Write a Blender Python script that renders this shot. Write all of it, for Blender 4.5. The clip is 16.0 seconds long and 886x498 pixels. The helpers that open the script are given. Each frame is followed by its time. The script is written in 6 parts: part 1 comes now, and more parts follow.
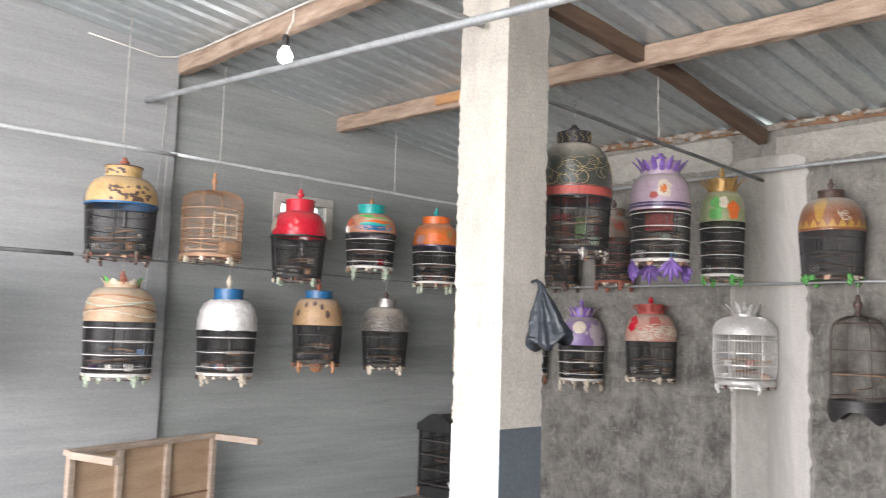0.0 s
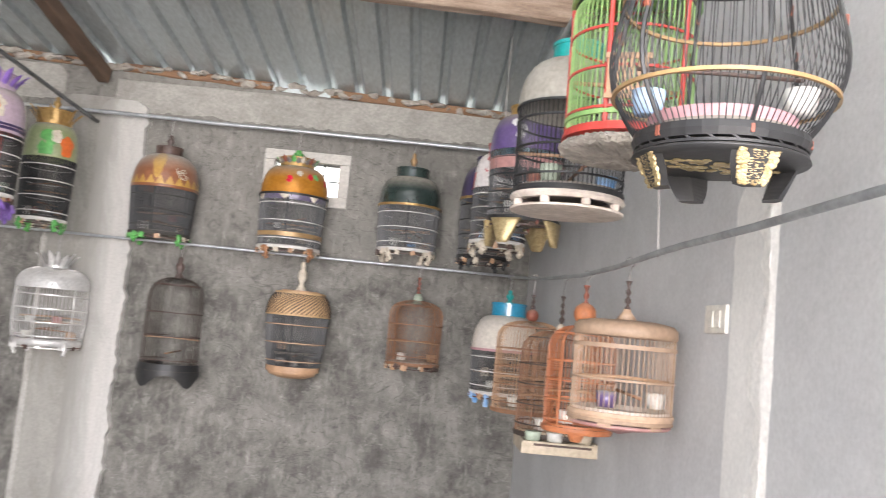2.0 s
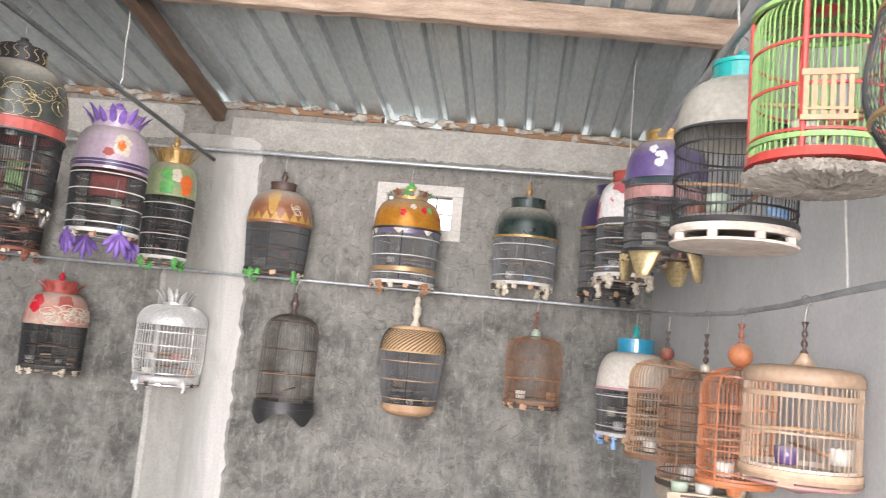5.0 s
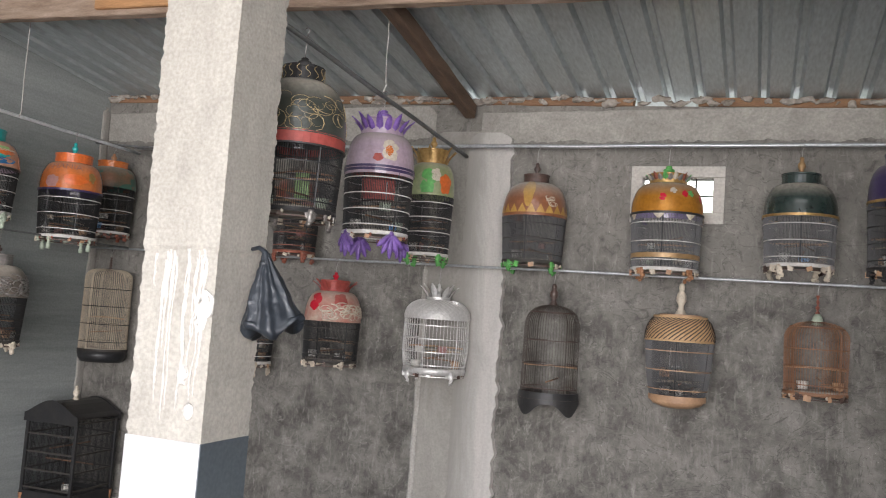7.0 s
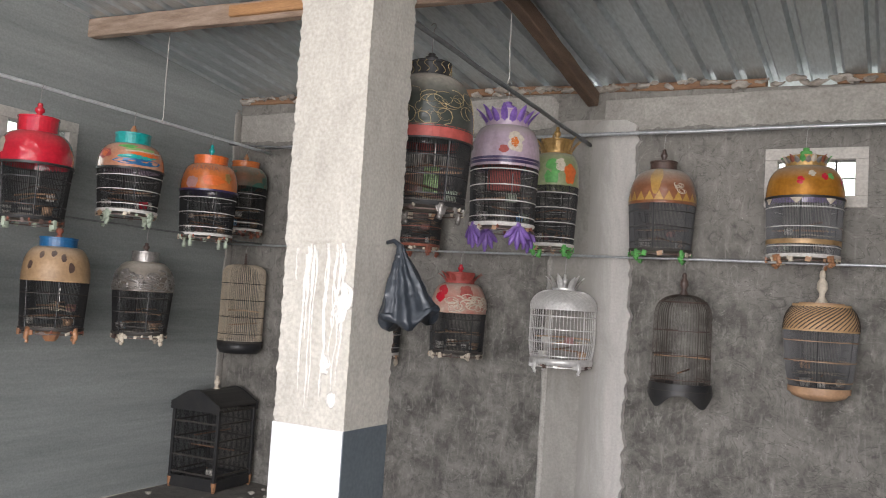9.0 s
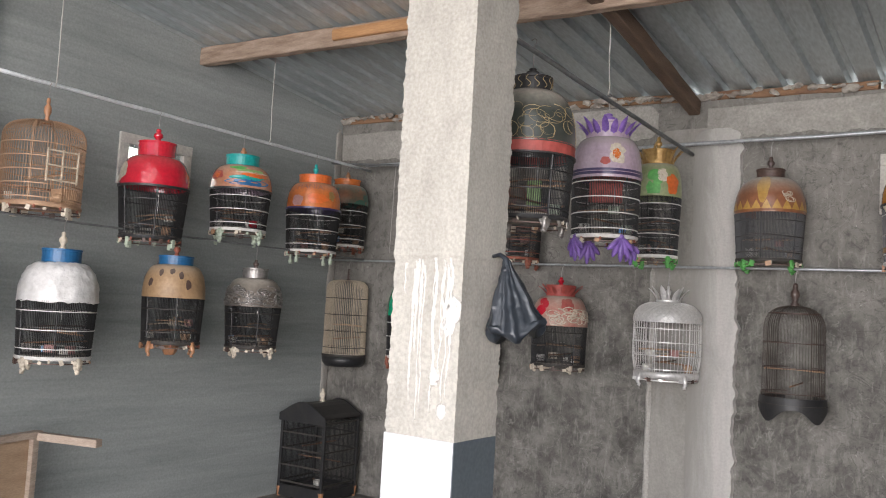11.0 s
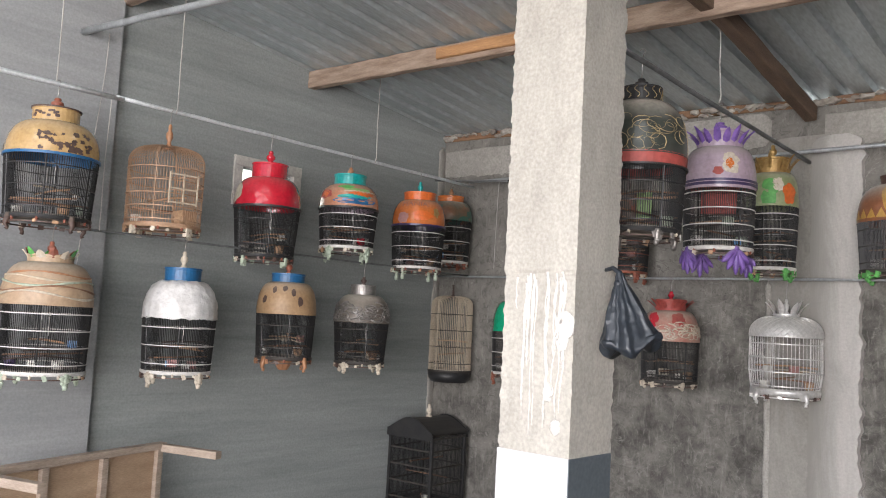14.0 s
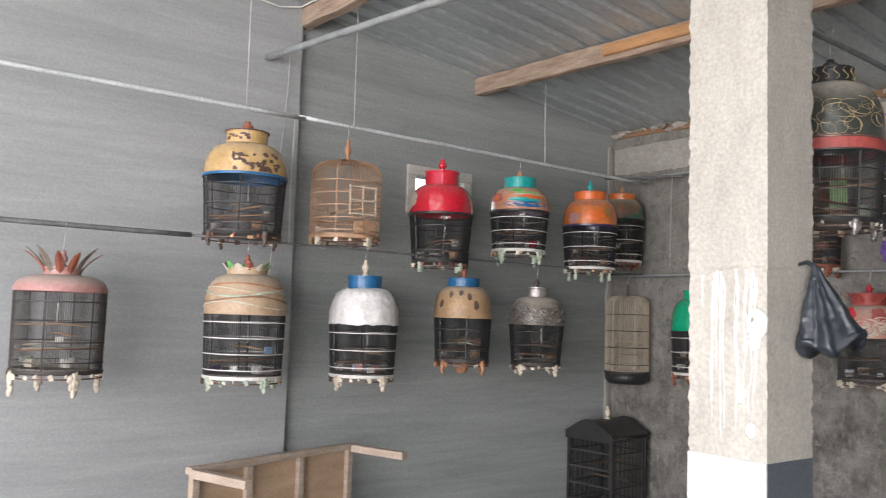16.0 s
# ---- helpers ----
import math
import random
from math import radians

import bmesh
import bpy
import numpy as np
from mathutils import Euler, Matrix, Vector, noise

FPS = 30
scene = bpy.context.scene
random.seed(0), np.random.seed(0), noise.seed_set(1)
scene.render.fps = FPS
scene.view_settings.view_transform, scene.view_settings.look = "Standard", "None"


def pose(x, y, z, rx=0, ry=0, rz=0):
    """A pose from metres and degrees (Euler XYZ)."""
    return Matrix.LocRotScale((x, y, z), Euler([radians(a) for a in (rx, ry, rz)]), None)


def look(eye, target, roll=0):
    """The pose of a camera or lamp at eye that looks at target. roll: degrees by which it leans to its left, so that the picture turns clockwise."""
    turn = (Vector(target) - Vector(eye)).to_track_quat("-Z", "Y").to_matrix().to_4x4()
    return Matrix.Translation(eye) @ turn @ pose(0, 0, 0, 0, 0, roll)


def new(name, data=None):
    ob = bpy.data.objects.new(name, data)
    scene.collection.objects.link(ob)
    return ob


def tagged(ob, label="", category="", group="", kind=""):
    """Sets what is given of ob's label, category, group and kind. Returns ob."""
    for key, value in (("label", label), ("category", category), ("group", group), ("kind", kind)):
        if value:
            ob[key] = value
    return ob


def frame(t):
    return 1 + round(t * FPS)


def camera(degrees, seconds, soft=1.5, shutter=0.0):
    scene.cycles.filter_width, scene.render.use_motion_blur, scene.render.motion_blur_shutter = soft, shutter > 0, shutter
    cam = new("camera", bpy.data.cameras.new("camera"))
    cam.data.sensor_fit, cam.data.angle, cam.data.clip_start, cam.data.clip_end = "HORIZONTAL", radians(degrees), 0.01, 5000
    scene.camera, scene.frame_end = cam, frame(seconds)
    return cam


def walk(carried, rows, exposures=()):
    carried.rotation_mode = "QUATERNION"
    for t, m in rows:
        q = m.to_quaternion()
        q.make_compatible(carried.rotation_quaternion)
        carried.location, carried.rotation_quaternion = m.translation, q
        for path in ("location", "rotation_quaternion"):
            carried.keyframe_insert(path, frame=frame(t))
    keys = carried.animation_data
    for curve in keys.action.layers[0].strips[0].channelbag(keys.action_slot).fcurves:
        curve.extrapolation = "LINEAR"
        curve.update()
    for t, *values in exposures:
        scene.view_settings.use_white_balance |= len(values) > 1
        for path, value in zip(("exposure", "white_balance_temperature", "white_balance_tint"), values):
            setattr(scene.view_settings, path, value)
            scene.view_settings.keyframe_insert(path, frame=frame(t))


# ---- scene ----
cam = camera(55.7, 16.0, soft=1.0, shutter=0.25)

PATH = [
    (0, (1.681, -0.308, 1.521), (0.211, 1.034, 1.717), 1.7),
    (0.5, (1.486, -0.285, 1.511), (0.282, 1.304, 1.672), 1.5),
    (1, (1.306, -0.249, 1.509), (0.515, 1.58, 1.682), 2.6),
    (1.5, (1.173, -0.137, 1.524), (0.789, 1.816, 1.725), 5.7),
    (2, (1.063, -0.043, 1.527), (1.095, 1.947, 1.72), 5.4),
    (2.5, (0.998, 0.012, 1.545), (1.29, 1.975, 1.792), 4.6),
    (3, (0.967, 0.066, 1.575), (1.31, 2.004, 1.931), 5.6),
    (3.5, (0.949, 0.087, 1.573), (1.19, 2.037, 1.948), 6.3),
    (4, (0.929, 0.095, 1.569), (1.03, 2.066, 1.895), 6.1),
    (4.5, (0.915, 0.102, 1.568), (0.895, 2.082, 1.85), 5.8),
    (5, (0.897, 0.114, 1.56), (0.708, 2.091, 1.8), 5.3),
    (5.2, (0.89, 0.114, 1.56), (0.628, 2.083, 1.791), 5.2),
    (7.3, (0.686, 0.109, 1.571), (-0.06, 1.958, 1.729), 3.9),
    (7.5, (0.675, 0.107, 1.57), (-0.09, 1.948, 1.725), 3.8),
    (8, (0.666, 0.096, 1.565), (-0.161, 1.912, 1.706), 3.7),
    (8.5, (0.659, 0.091, 1.563), (-0.231, 1.877, 1.692), 3.5),
    (9, (0.654, 0.066, 1.561), (-0.302, 1.818, 1.688), 3.6),
    (11.3, (0.625, -0.004, 1.554), (-0.545, 1.611, 1.705), 3.2),
    (11.5, (0.621, -0.006, 1.555), (-0.568, 1.594, 1.709), 3.2),
    (12, (0.618, -0.015, 1.556), (-0.622, 1.546, 1.722), 3.0),
    (12.5, (0.617, -0.022, 1.555), (-0.646, 1.519, 1.726), 3.0),
    (13, (0.617, -0.025, 1.553), (-0.66, 1.505, 1.728), 3.0),
    (13.5, (0.606, -0.029, 1.551), (-0.688, 1.485, 1.727), 3.0),
    (14, (0.593, -0.034, 1.545), (-0.733, 1.453, 1.718), 3.0),
    (14.5, (0.591, -0.043, 1.545), (-0.766, 1.416, 1.716), 3.1),
    (15, (0.587, -0.055, 1.547), (-0.827, 1.349, 1.717), 2.9),
    (15.5, (0.581, -0.065, 1.546), (-0.903, 1.266, 1.709), 2.3),
    (16, (0.569, -0.088, 1.546), (-1.022, 1.113, 1.707), 1.8),
]
EXPOSURES = [(t, e, 6500, 16) for t, e in ((0, 0.78), (0.5, 0.62), (1, 0.55), (1.5, 0.9), (2.5, 0.97), (3, 0.88), (5, 1.24), (5.6, 1.03), (7, 0.34), (9, 0.25), (11.5, 0.3), (14, 0.34), (16, 0.38))]
walk(cam, [(t, look(eye, target, roll)) for t, eye, target, roll in PATH], EXPOSURES)

# ---------- world, sun, large lights ----------
world = bpy.data.worlds.new("world")
scene.world = world
world.use_nodes = True
wn = world.node_tree
sky = wn.nodes.new("ShaderNodeTexSky")
sky.sky_type, sky.sun_disc = "NISHITA", False
sky.sun_elevation, sky.sun_rotation = radians(62), radians(190)
wn.links.new(sky.outputs[0], wn.nodes["Background"].inputs[0])
wn.nodes["Background"].inputs[1].default_value = 0.12

sun = new("sun", bpy.data.lights.new("sun", "SUN"))
sun.data.energy, sun.data.angle, sun.data.color = 2.4, radians(4), (1.0, 0.95, 0.88)
sun.matrix_world = look((0, 0, 0), (0.18, 0.47, -0.88))

# daylight of the open front of the shed
front = new("front_daylight", bpy.data.lights.new("front_daylight", "AREA"))
front.data.shape, front.data.size, front.data.size_y = "RECTANGLE", 8.0, 3.0
front.data.energy, front.data.color = 900, (1.0, 0.98, 0.96)
front.matrix_world = look((1.1, -4.5, 1.6), (-1.3, 4.5, 1.75))

# ---------- materials ----------


def material(name, base, second=None, rough=0.7, metal=0.0, scale=6.0, fine=60.0, bump=0.15, amount=0.5, stretch=(1, 1, 1), dust=None, dusty=0.0, random_tint=0.0):
    m = bpy.data.materials.new(name)
    m.use_nodes = True
    nt = m.node_tree
    n, l = nt.nodes, nt.links
    bsdf = n["Principled BSDF"]
    co = n.new("ShaderNodeTexCoord")
    mp = n.new("ShaderNodeMapping")
    mp.inputs["Scale"].default_value = stretch
    l.new(co.outputs["Object"], mp.inputs["Vector"])
    big = n.new("ShaderNodeTexNoise")
    big.inputs["Scale"].default_value, big.inputs["Detail"].default_value = scale, 6
    small = n.new("ShaderNodeTexNoise")
    small.inputs["Scale"].default_value, small.inputs["Detail"].default_value = fine, 4
    for t in (big, small):
        l.new(mp.outputs[0], t.inputs["Vector"])
    second = second or tuple(c * 0.72 for c in base)
    ramp = n.new("ShaderNodeValToRGB")
    ramp.color_ramp.elements[0].position, ramp.color_ramp.elements[1].position = 0.5 - 0.22 / max(amount, 0.1) * 0.5, 0.5 + 0.22 / max(amount, 0.1) * 0.5
    ramp.color_ramp.elements[0].color, ramp.color_ramp.elements[1].color = (*second, 1), (*base, 1)
    l.new(big.outputs[0], ramp.inputs[0])
    mix = n.new("ShaderNodeMix")
    mix.data_type, mix.blend_type = "RGBA", "MULTIPLY"
    mix.inputs[0].default_value = 0.6
    grain = n.new("ShaderNodeMapRange")
    grain.inputs[1].default_value, grain.inputs[2].default_value, grain.inputs[3].default_value, grain.inputs[4].default_value = 0.3, 0.7, 0.7, 1.15
    l.new(small.outputs[0], grain.inputs[0])
    l.new(ramp.outputs[0], mix.inputs[6])
    l.new(grain.outputs[0], mix.inputs[7])
    last = mix.outputs[2]
    if dust:
        geo = n.new("ShaderNodeNewGeometry")
        sep = n.new("ShaderNodeSeparateXYZ")
        l.new(geo.outputs["Normal"], sep.inputs[0])
        up = n.new("ShaderNodeMath")
        up.operation, up.use_clamp = "MULTIPLY_ADD", True
        up.inputs[1].default_value, up.inputs[2].default_value = 2.0 * dusty, -0.5 * dusty
        l.new(sep.outputs[2], up.inputs[0])
        cut = n.new("ShaderNodeMath")
        cut.operation = "MULTIPLY"
        l.new(up.outputs[0], cut.inputs[0])
        l.new(grain.outputs[0], cut.inputs[1])
        dm = n.new("ShaderNodeMix")
        dm.data_type = "RGBA"
        dm.inputs[7].default_value = (*dust, 1)
        l.new(cut.outputs[0], dm.inputs[0])
        l.new(last, dm.inputs[6])
        last = dm.outputs[2]
    if random_tint:
        info = n.new("ShaderNodeObjectInfo")
        hsv = n.new("ShaderNodeHueSaturation")
        rng = n.new("ShaderNodeMapRange")
        rng.inputs[3].default_value, rng.inputs[4].default_value = 1 - random_tint, 1 + random_tint
        l.new(info.outputs["Random"], rng.inputs[0])
        l.new(rng.outputs[0], hsv.inputs["Value"])
        l.new(last, hsv.inputs["Color"])
        last = hsv.outputs[0]
    l.new(last, bsdf.inputs["Base Color"])
    bsdf.inputs["Roughness"].default_value, bsdf.inputs["Metallic"].default_value = rough, metal
    if bump:
        b = n.new("ShaderNodeBump")
        b.inputs["Strength"].default_value, b.inputs["Distance"].default_value = bump, 0.01
        l.new(small.outputs[0], b.inputs["Height"])
        l.new(b.outputs[0], bsdf.inputs["Normal"])
    return m


def plaster(name, light, dark, swirl=3.0, stretch=(1, 1, 1), contrast=0.16, bump=0.25, warp=1.6, grit=0.45, lines=0.0):
    """Trowelled cement: broad cloudy patches, curved trowel marks, fine sand and pale specks."""
    m = bpy.data.materials.new(name)
    m.use_nodes = True
    n, l = m.node_tree.nodes, m.node_tree.links
    bsdf = n["Principled BSDF"]
    co = n.new("ShaderNodeTexCoord")
    mp = n.new("ShaderNodeMapping")
    mp.inputs["Scale"].default_value = stretch
    l.new(co.outputs["Object"], mp.inputs["Vector"])

    def tex(scale, detail, distortion=0.0, rough=0.55):
        t = n.new("ShaderNodeTexNoise")
        t.inputs["Scale"].default_value, t.inputs["Detail"].default_value = scale, detail
        t.inputs["Distortion"].default_value, t.inputs["Roughness"].default_value = distortion, rough
        l.new(mp.outputs[0], t.inputs["Vector"])
        return t
    broad, marks, sand = tex(0.9, 3), tex(swirl, 9, warp, 0.75), tex(70, 4)
    l.new(co.outputs["Object"], sand.inputs["Vector"])
    arcs = tex(swirl * 0.8, 2, warp * 5, 0.5)
    add = n.new("ShaderNodeMath")
    add.operation = "MULTIPLY_ADD"
    add.inputs[1].default_value = 0.42
    l.new(broad.outputs[0], add.inputs[0])
    sc = n.new("ShaderNodeMath")
    sc.operation = "MULTIPLY"
    sc.inputs[1].default_value = 0.50
    l.new(marks.outputs[0], sc.inputs[0])
    arc = n.new("ShaderNodeMath")
    arc.operation = "MULTIPLY_ADD"
    arc.inputs[1].default_value = 0.10
    l.new(arcs.outputs[0], arc.inputs[0])
    l.new(sc.outputs[0], arc.inputs[2])
    l.new(arc.outputs[0], add.inputs[2])
    ramp = n.new("ShaderNodeValToRGB")
    e = ramp.color_ramp.elements
    e[0].position, e[1].position = 0.5 - contrast, 0.5 + contrast
    e[0].color, e[1].color = (*dark, 1), (*light, 1)
    l.new(add.outputs[0], ramp.inputs[0])
    mix = n.new("ShaderNodeMix")
    mix.data_type, mix.blend_type = "RGBA", "MULTIPLY"
    mix.inputs[0].default_value = grit
    mr = n.new("ShaderNodeMapRange")
    mr.inputs[1].default_value, mr.inputs[2].default_value, mr.inputs[3].default_value, mr.inputs[4].default_value = 0.32, 0.68, 0.62, 1.3
    l.new(sand.outputs[0], mr.inputs[0])
    l.new(ramp.outputs[0], mix.inputs[6])
    l.new(mr.outputs[0], mix.inputs[7])
    last = mix.outputs[2]
    if lines:
        for size, scale, distortion, lo, hi, gain in (((1, 1, 1), 2.2, 2.6, 0.0, 0.022, 1.0), ((7, 7, 0.55), 2.6, 0.3, 0.0, 0.05, 0.55), ((1, 1, 1), 4.5, 3.2, 0.0, 0.03, 0.6)):
            m2 = n.new("ShaderNodeMapping")
            m2.inputs["Scale"].default_value = size
            m2.inputs["Location"].default_value = (3.1 * scale, 0, 1.7 * gain)
            l.new(co.outputs["Object"], m2.inputs["Vector"])
            tx = n.new("ShaderNodeTexNoise")
            tx.inputs["Scale"].default_value, tx.inputs["Detail"].default_value, tx.inputs["Distortion"].default_value = scale, 1.5, distortion
            l.new(m2.outputs[0], tx.inputs["Vector"])
            off = n.new("ShaderNodeMath")
            off.operation = "SUBTRACT"
            off.inputs[1].default_value = 0.5
            l.new(tx.outputs[0], off.inputs[0])
            ab = n.new("ShaderNodeMath")
            ab.operation = "ABSOLUTE"
            l.new(off.outputs[0], ab.inputs[0])
            band = n.new("ShaderNodeMapRange")
            band.inputs[1].default_value, band.inputs[2].default_value, band.inputs[3].default_value, band.inputs[4].default_value = lo, hi, lines * gain, 0.0
            l.new(ab.outputs[0], band.inputs[0])
            fade = n.new("ShaderNodeMath")
            fade.operation = "MULTIPLY"
            l.new(band.outputs[0], fade.inputs[0])
            l.new(marks.outputs[0], fade.inputs[1])
            lm = n.new("ShaderNodeMix")
            lm.data_type = "RGBA"
            lm.inputs[7].default_value = (*light, 1)
            l.new(fade.outputs[0], lm.inputs[0])
            l.new(last, lm.inputs[6])
            last = lm.outputs[2]
    l.new(last, bsdf.inputs["Base Color"])
    bsdf.inputs["Roughness"].default_value = 0.85
    b = n.new("ShaderNodeBump")
    b.inputs["Strength"].default_value, b.inputs["Distance"].default_value = bump, 0.02
    l.new(marks.outputs[0], b.inputs["Height"])
    b2 = n.new("ShaderNodeBump")
    b2.inputs["Strength"].default_value, b2.inputs["Distance"].default_value = 0.2, 0.003
    l.new(sand.outputs[0], b2.inputs["Height"])
    l.new(b.outputs[0], b2.inputs["Normal"])
    l.new(b2.outputs[0], bsdf.inputs["Normal"])
    return m




def trowelled(name):
    """Back wall: a rough mottled lower coat and a smoother upper one, both with upright brush strokes, curled trowel marks and pale specks."""
    m = bpy.data.materials.new(name)
    m.use_nodes = True
    n, l = m.node_tree.nodes, m.node_tree.links
    bsdf = n["Principled BSDF"]
    co = n.new("ShaderNodeTexCoord").outputs["Object"]

    def mapped(size, shift=(0, 0, 0)):
        mp = n.new("ShaderNodeMapping")
        mp.inputs["Scale"].default_value, mp.inputs["Location"].default_value = size, shift
        l.new(co, mp.inputs["Vector"])
        return mp.outputs[0]

    def tex(vec, scale, detail, rough=0.6, distortion=0.0):
        t = n.new("ShaderNodeTexNoise")
        t.inputs["Scale"].default_value, t.inputs["Detail"].default_value = scale, detail
        t.inputs["Roughness"].default_value, t.inputs["Distortion"].default_value = rough, distortion
        l.new(vec, t.inputs["Vector"])
        return t.outputs[0]

    def span(v, a, b, c=0.0, d=1.0):
        r = n.new("ShaderNodeMapRange")
        for k, x in zip((1, 2, 3, 4), (a, b, c, d)):
            r.inputs[k].default_value = x
        l.new(v, r.inputs[0])
        return r.outputs[0]

    def calc(op, a, b):
        k = n.new("ShaderNodeMath")
        k.operation = op
        for i, v in enumerate((a, b)):
            if isinstance(v, (int, float)):
                k.inputs[i].default_value = v
            else:
                l.new(v, k.inputs[i])
        return k.outputs[0]

    def blend(f, a, b):
        k = n.new("ShaderNodeMix")
        k.data_type = "RGBA"
        for i, v in ((0, f), (6, a), (7, b)):
            if isinstance(v, tuple):
                k.inputs[i].default_value = (*v, 1)
            elif isinstance(v, float):
                k.inputs[i].default_value = v
            else:
                l.new(v, k.inputs[i])
        return k.outputs[2]
    plain = mapped((1, 1, 1))
    blotch = tex(plain, 4.2, 12, 0.74, 0.25)
    crinkle = tex(mapped((1, 1, 0.8), (7, 0, 2)), 13, 8, 0.72, 1.1)
    broad = tex(mapped((1, 1, 1), (4.2, 0, 1.3)), 0.8, 3)
    strokes = tex(mapped((1, 1, 0.2)), 26, 6, 0.72, 0.2)
    strokes2 = tex(mapped((0.3, 1, 1), (2, 0, 5)), 19, 6, 0.7, 1.2)
    sand = tex(plain, 75, 4)
    curl = tex(mapped((1, 1, 1), (9, 0, 3)), 2.3, 2.5, 0.5, 3.5)
    thin = span(calc("ABSOLUTE", calc("SUBTRACT", curl, 0.5), 0.0), 0.0, 0.012, 1.0, 0.0)
    thin = calc("MULTIPLY", thin, span(crinkle, 0.42, 0.6))
    curl2 = tex(mapped((1, 1, 1.6), (1, 0, 8)), 1.9, 2.0, 0.5, 4.5)
    dark_thin = calc("MULTIPLY", span(calc("ABSOLUTE", calc("SUBTRACT", curl2, 0.48), 0.0), 0.0, 0.014, 1.0, 0.0), span(broad, 0.44, 0.56))
    sep = n.new("ShaderNodeSeparateXYZ")
    l.new(co, sep.inputs[0])
    coat = span(calc("ADD", sep.outputs[2], calc("MULTIPLY", broad, 1.0)), 2.2, 2.6)
    low = blend(span(blotch, 0.37, 0.62), (0.053, 0.05, 0.044), (0.205, 0.196, 0.175))
    high = blend(span(blotch, 0.32, 0.68), (0.118, 0.112, 0.099), (0.22, 0.21, 0.187))
    col = blend(coat, low, high)
    col = blend(calc("MULTIPLY", span(broad, 0.35, 0.65), 0.25), col, (0.24, 0.23, 0.208))
    col = blend(calc("MULTIPLY", span(crinkle, 0.46, 0.34), 0.6), col, (0.05, 0.048, 0.043))
    col = blend(calc("MULTIPLY", span(crinkle, 0.56, 0.68), 0.5), col, (0.31, 0.3, 0.275))
    col = blend(calc("MULTIPLY", span(strokes, 0.54, 0.7), 0.5), col, (0.34, 0.328, 0.30))
    col = blend(calc("MULTIPLY", span(strokes2, 0.58, 0.74), 0.3), col, (0.06, 0.057, 0.05))
    col = blend(calc("MULTIPLY", dark_thin, 0.55), col, (0.045, 0.042, 0.037))
    col = blend(calc("MULTIPLY", thin, 0.4), col, (0.36, 0.35, 0.32))
    col = blend(span(sand, 0.36, 0.26, 0.0, 0.45), col, (0.05, 0.047, 0.04))
    col = blend(calc("MULTIPLY", span(sand, 0.66, 0.73), span(blotch, 0.5, 0.6)), col, (0.5, 0.48, 0.44))
    l.new(col, bsdf.inputs["Base Color"])
    bsdf.inputs["Roughness"].default_value = 0.82
    height = calc("ADD", calc("MULTIPLY", crinkle, 0.5), calc("ADD", calc("MULTIPLY", strokes, 0.3), calc("MULTIPLY", thin, 0.1)))
    b = n.new("ShaderNodeBump")
    b.inputs["Strength"].default_value, b.inputs["Distance"].default_value = 0.5, 0.02
    l.new(height, b.inputs["Height"])
    b2 = n.new("ShaderNodeBump")
    b2.inputs["Strength"].default_value, b2.inputs["Distance"].default_value = 0.25, 0.003
    l.new(sand, b2.inputs["Height"])
    l.new(b.outputs[0], b2.inputs["Normal"])
    l.new(b2.outputs[0], bsdf.inputs["Normal"])
    return m


DUST = (0.36, 0.33, 0.28)
M_BACK = trowelled("trowelled_cement")
M_LEFT = plaster("brushed_cement", (0.31, 0.33, 0.32), (0.19, 0.208, 0.202), 2.6, (0.4, 0.4, 6.0), 0.15, 0.15, 0.4, grit=0.3)
M_LEFT_NEAR = plaster("pale_brushed_cement", (0.335, 0.345, 0.345), (0.215, 0.225, 0.228), 2.8, (0.4, 0.4, 5.0), 0.17, 0.15, 0.4, grit=0.25)
M_RIGHT = plaster("smooth_cement", (0.60, 0.60, 0.595), (0.42, 0.42, 0.418), 2.2, (1, 1, 1), 0.18, 0.12, 0.8, grit=0.2, lines=0.2)
M_PALE = plaster("pale_cement", (0.55, 0.53, 0.50), (0.37, 0.36, 0.335), 5, (1, 1, 0.2), 0.15, 0.25, grit=0.2)
n, l = M_PALE.node_tree.nodes, M_PALE.node_tree.links
sep = n.new("ShaderNodeSeparateXYZ")
l.new(n["Texture Coordinate"].outputs["Object"], sep.inputs[0])
wear = n.new("ShaderNodeMath")
wear.operation = "MULTIPLY_ADD"
wear.inputs[1].default_value = 0.22
l.new(n["Noise Texture.001"].outputs[0], wear.inputs[0])
l.new(sep.outputs[0], wear.inputs[2])
edge = n.new("ShaderNodeMapRange")
edge.inputs[1].default_value, edge.inputs[2].default_value = -1.06, -0.88
l.new(wear.outputs[0], edge.inputs[0])
coat = n.new("ShaderNodeMix")
coat.data_type = "RGBA"
coat.inputs[6].default_value = (0.27, 0.26, 0.237, 1)
l.new(edge.outputs[0], coat.inputs[0])
l.new(n["Principled BSDF"].inputs["Base Color"].links[0].from_socket, coat.inputs[7])
l.new(coat.outputs[2], n["Principled BSDF"].inputs["Base Color"])
M_PILASTER = plaster("grey_cement_band", (0.38, 0.365, 0.335), (0.21, 0.20, 0.18), 4, (1, 1, 0.25), 0.16, 0.2, grit=0.25)
M_BAND_EDGE = plaster("chalky_band_edge", (0.56, 0.54, 0.50), (0.26, 0.25, 0.225), 7, (1, 1, 0.3), 0.13, 0.3, grit=0.4)
M_CHASE = plaster("grey_cement_chase", (0.76, 0.745, 0.715), (0.63, 0.62, 0.59), 4, (1, 1, 0.25), 0.16, 0.2, grit=0.2)
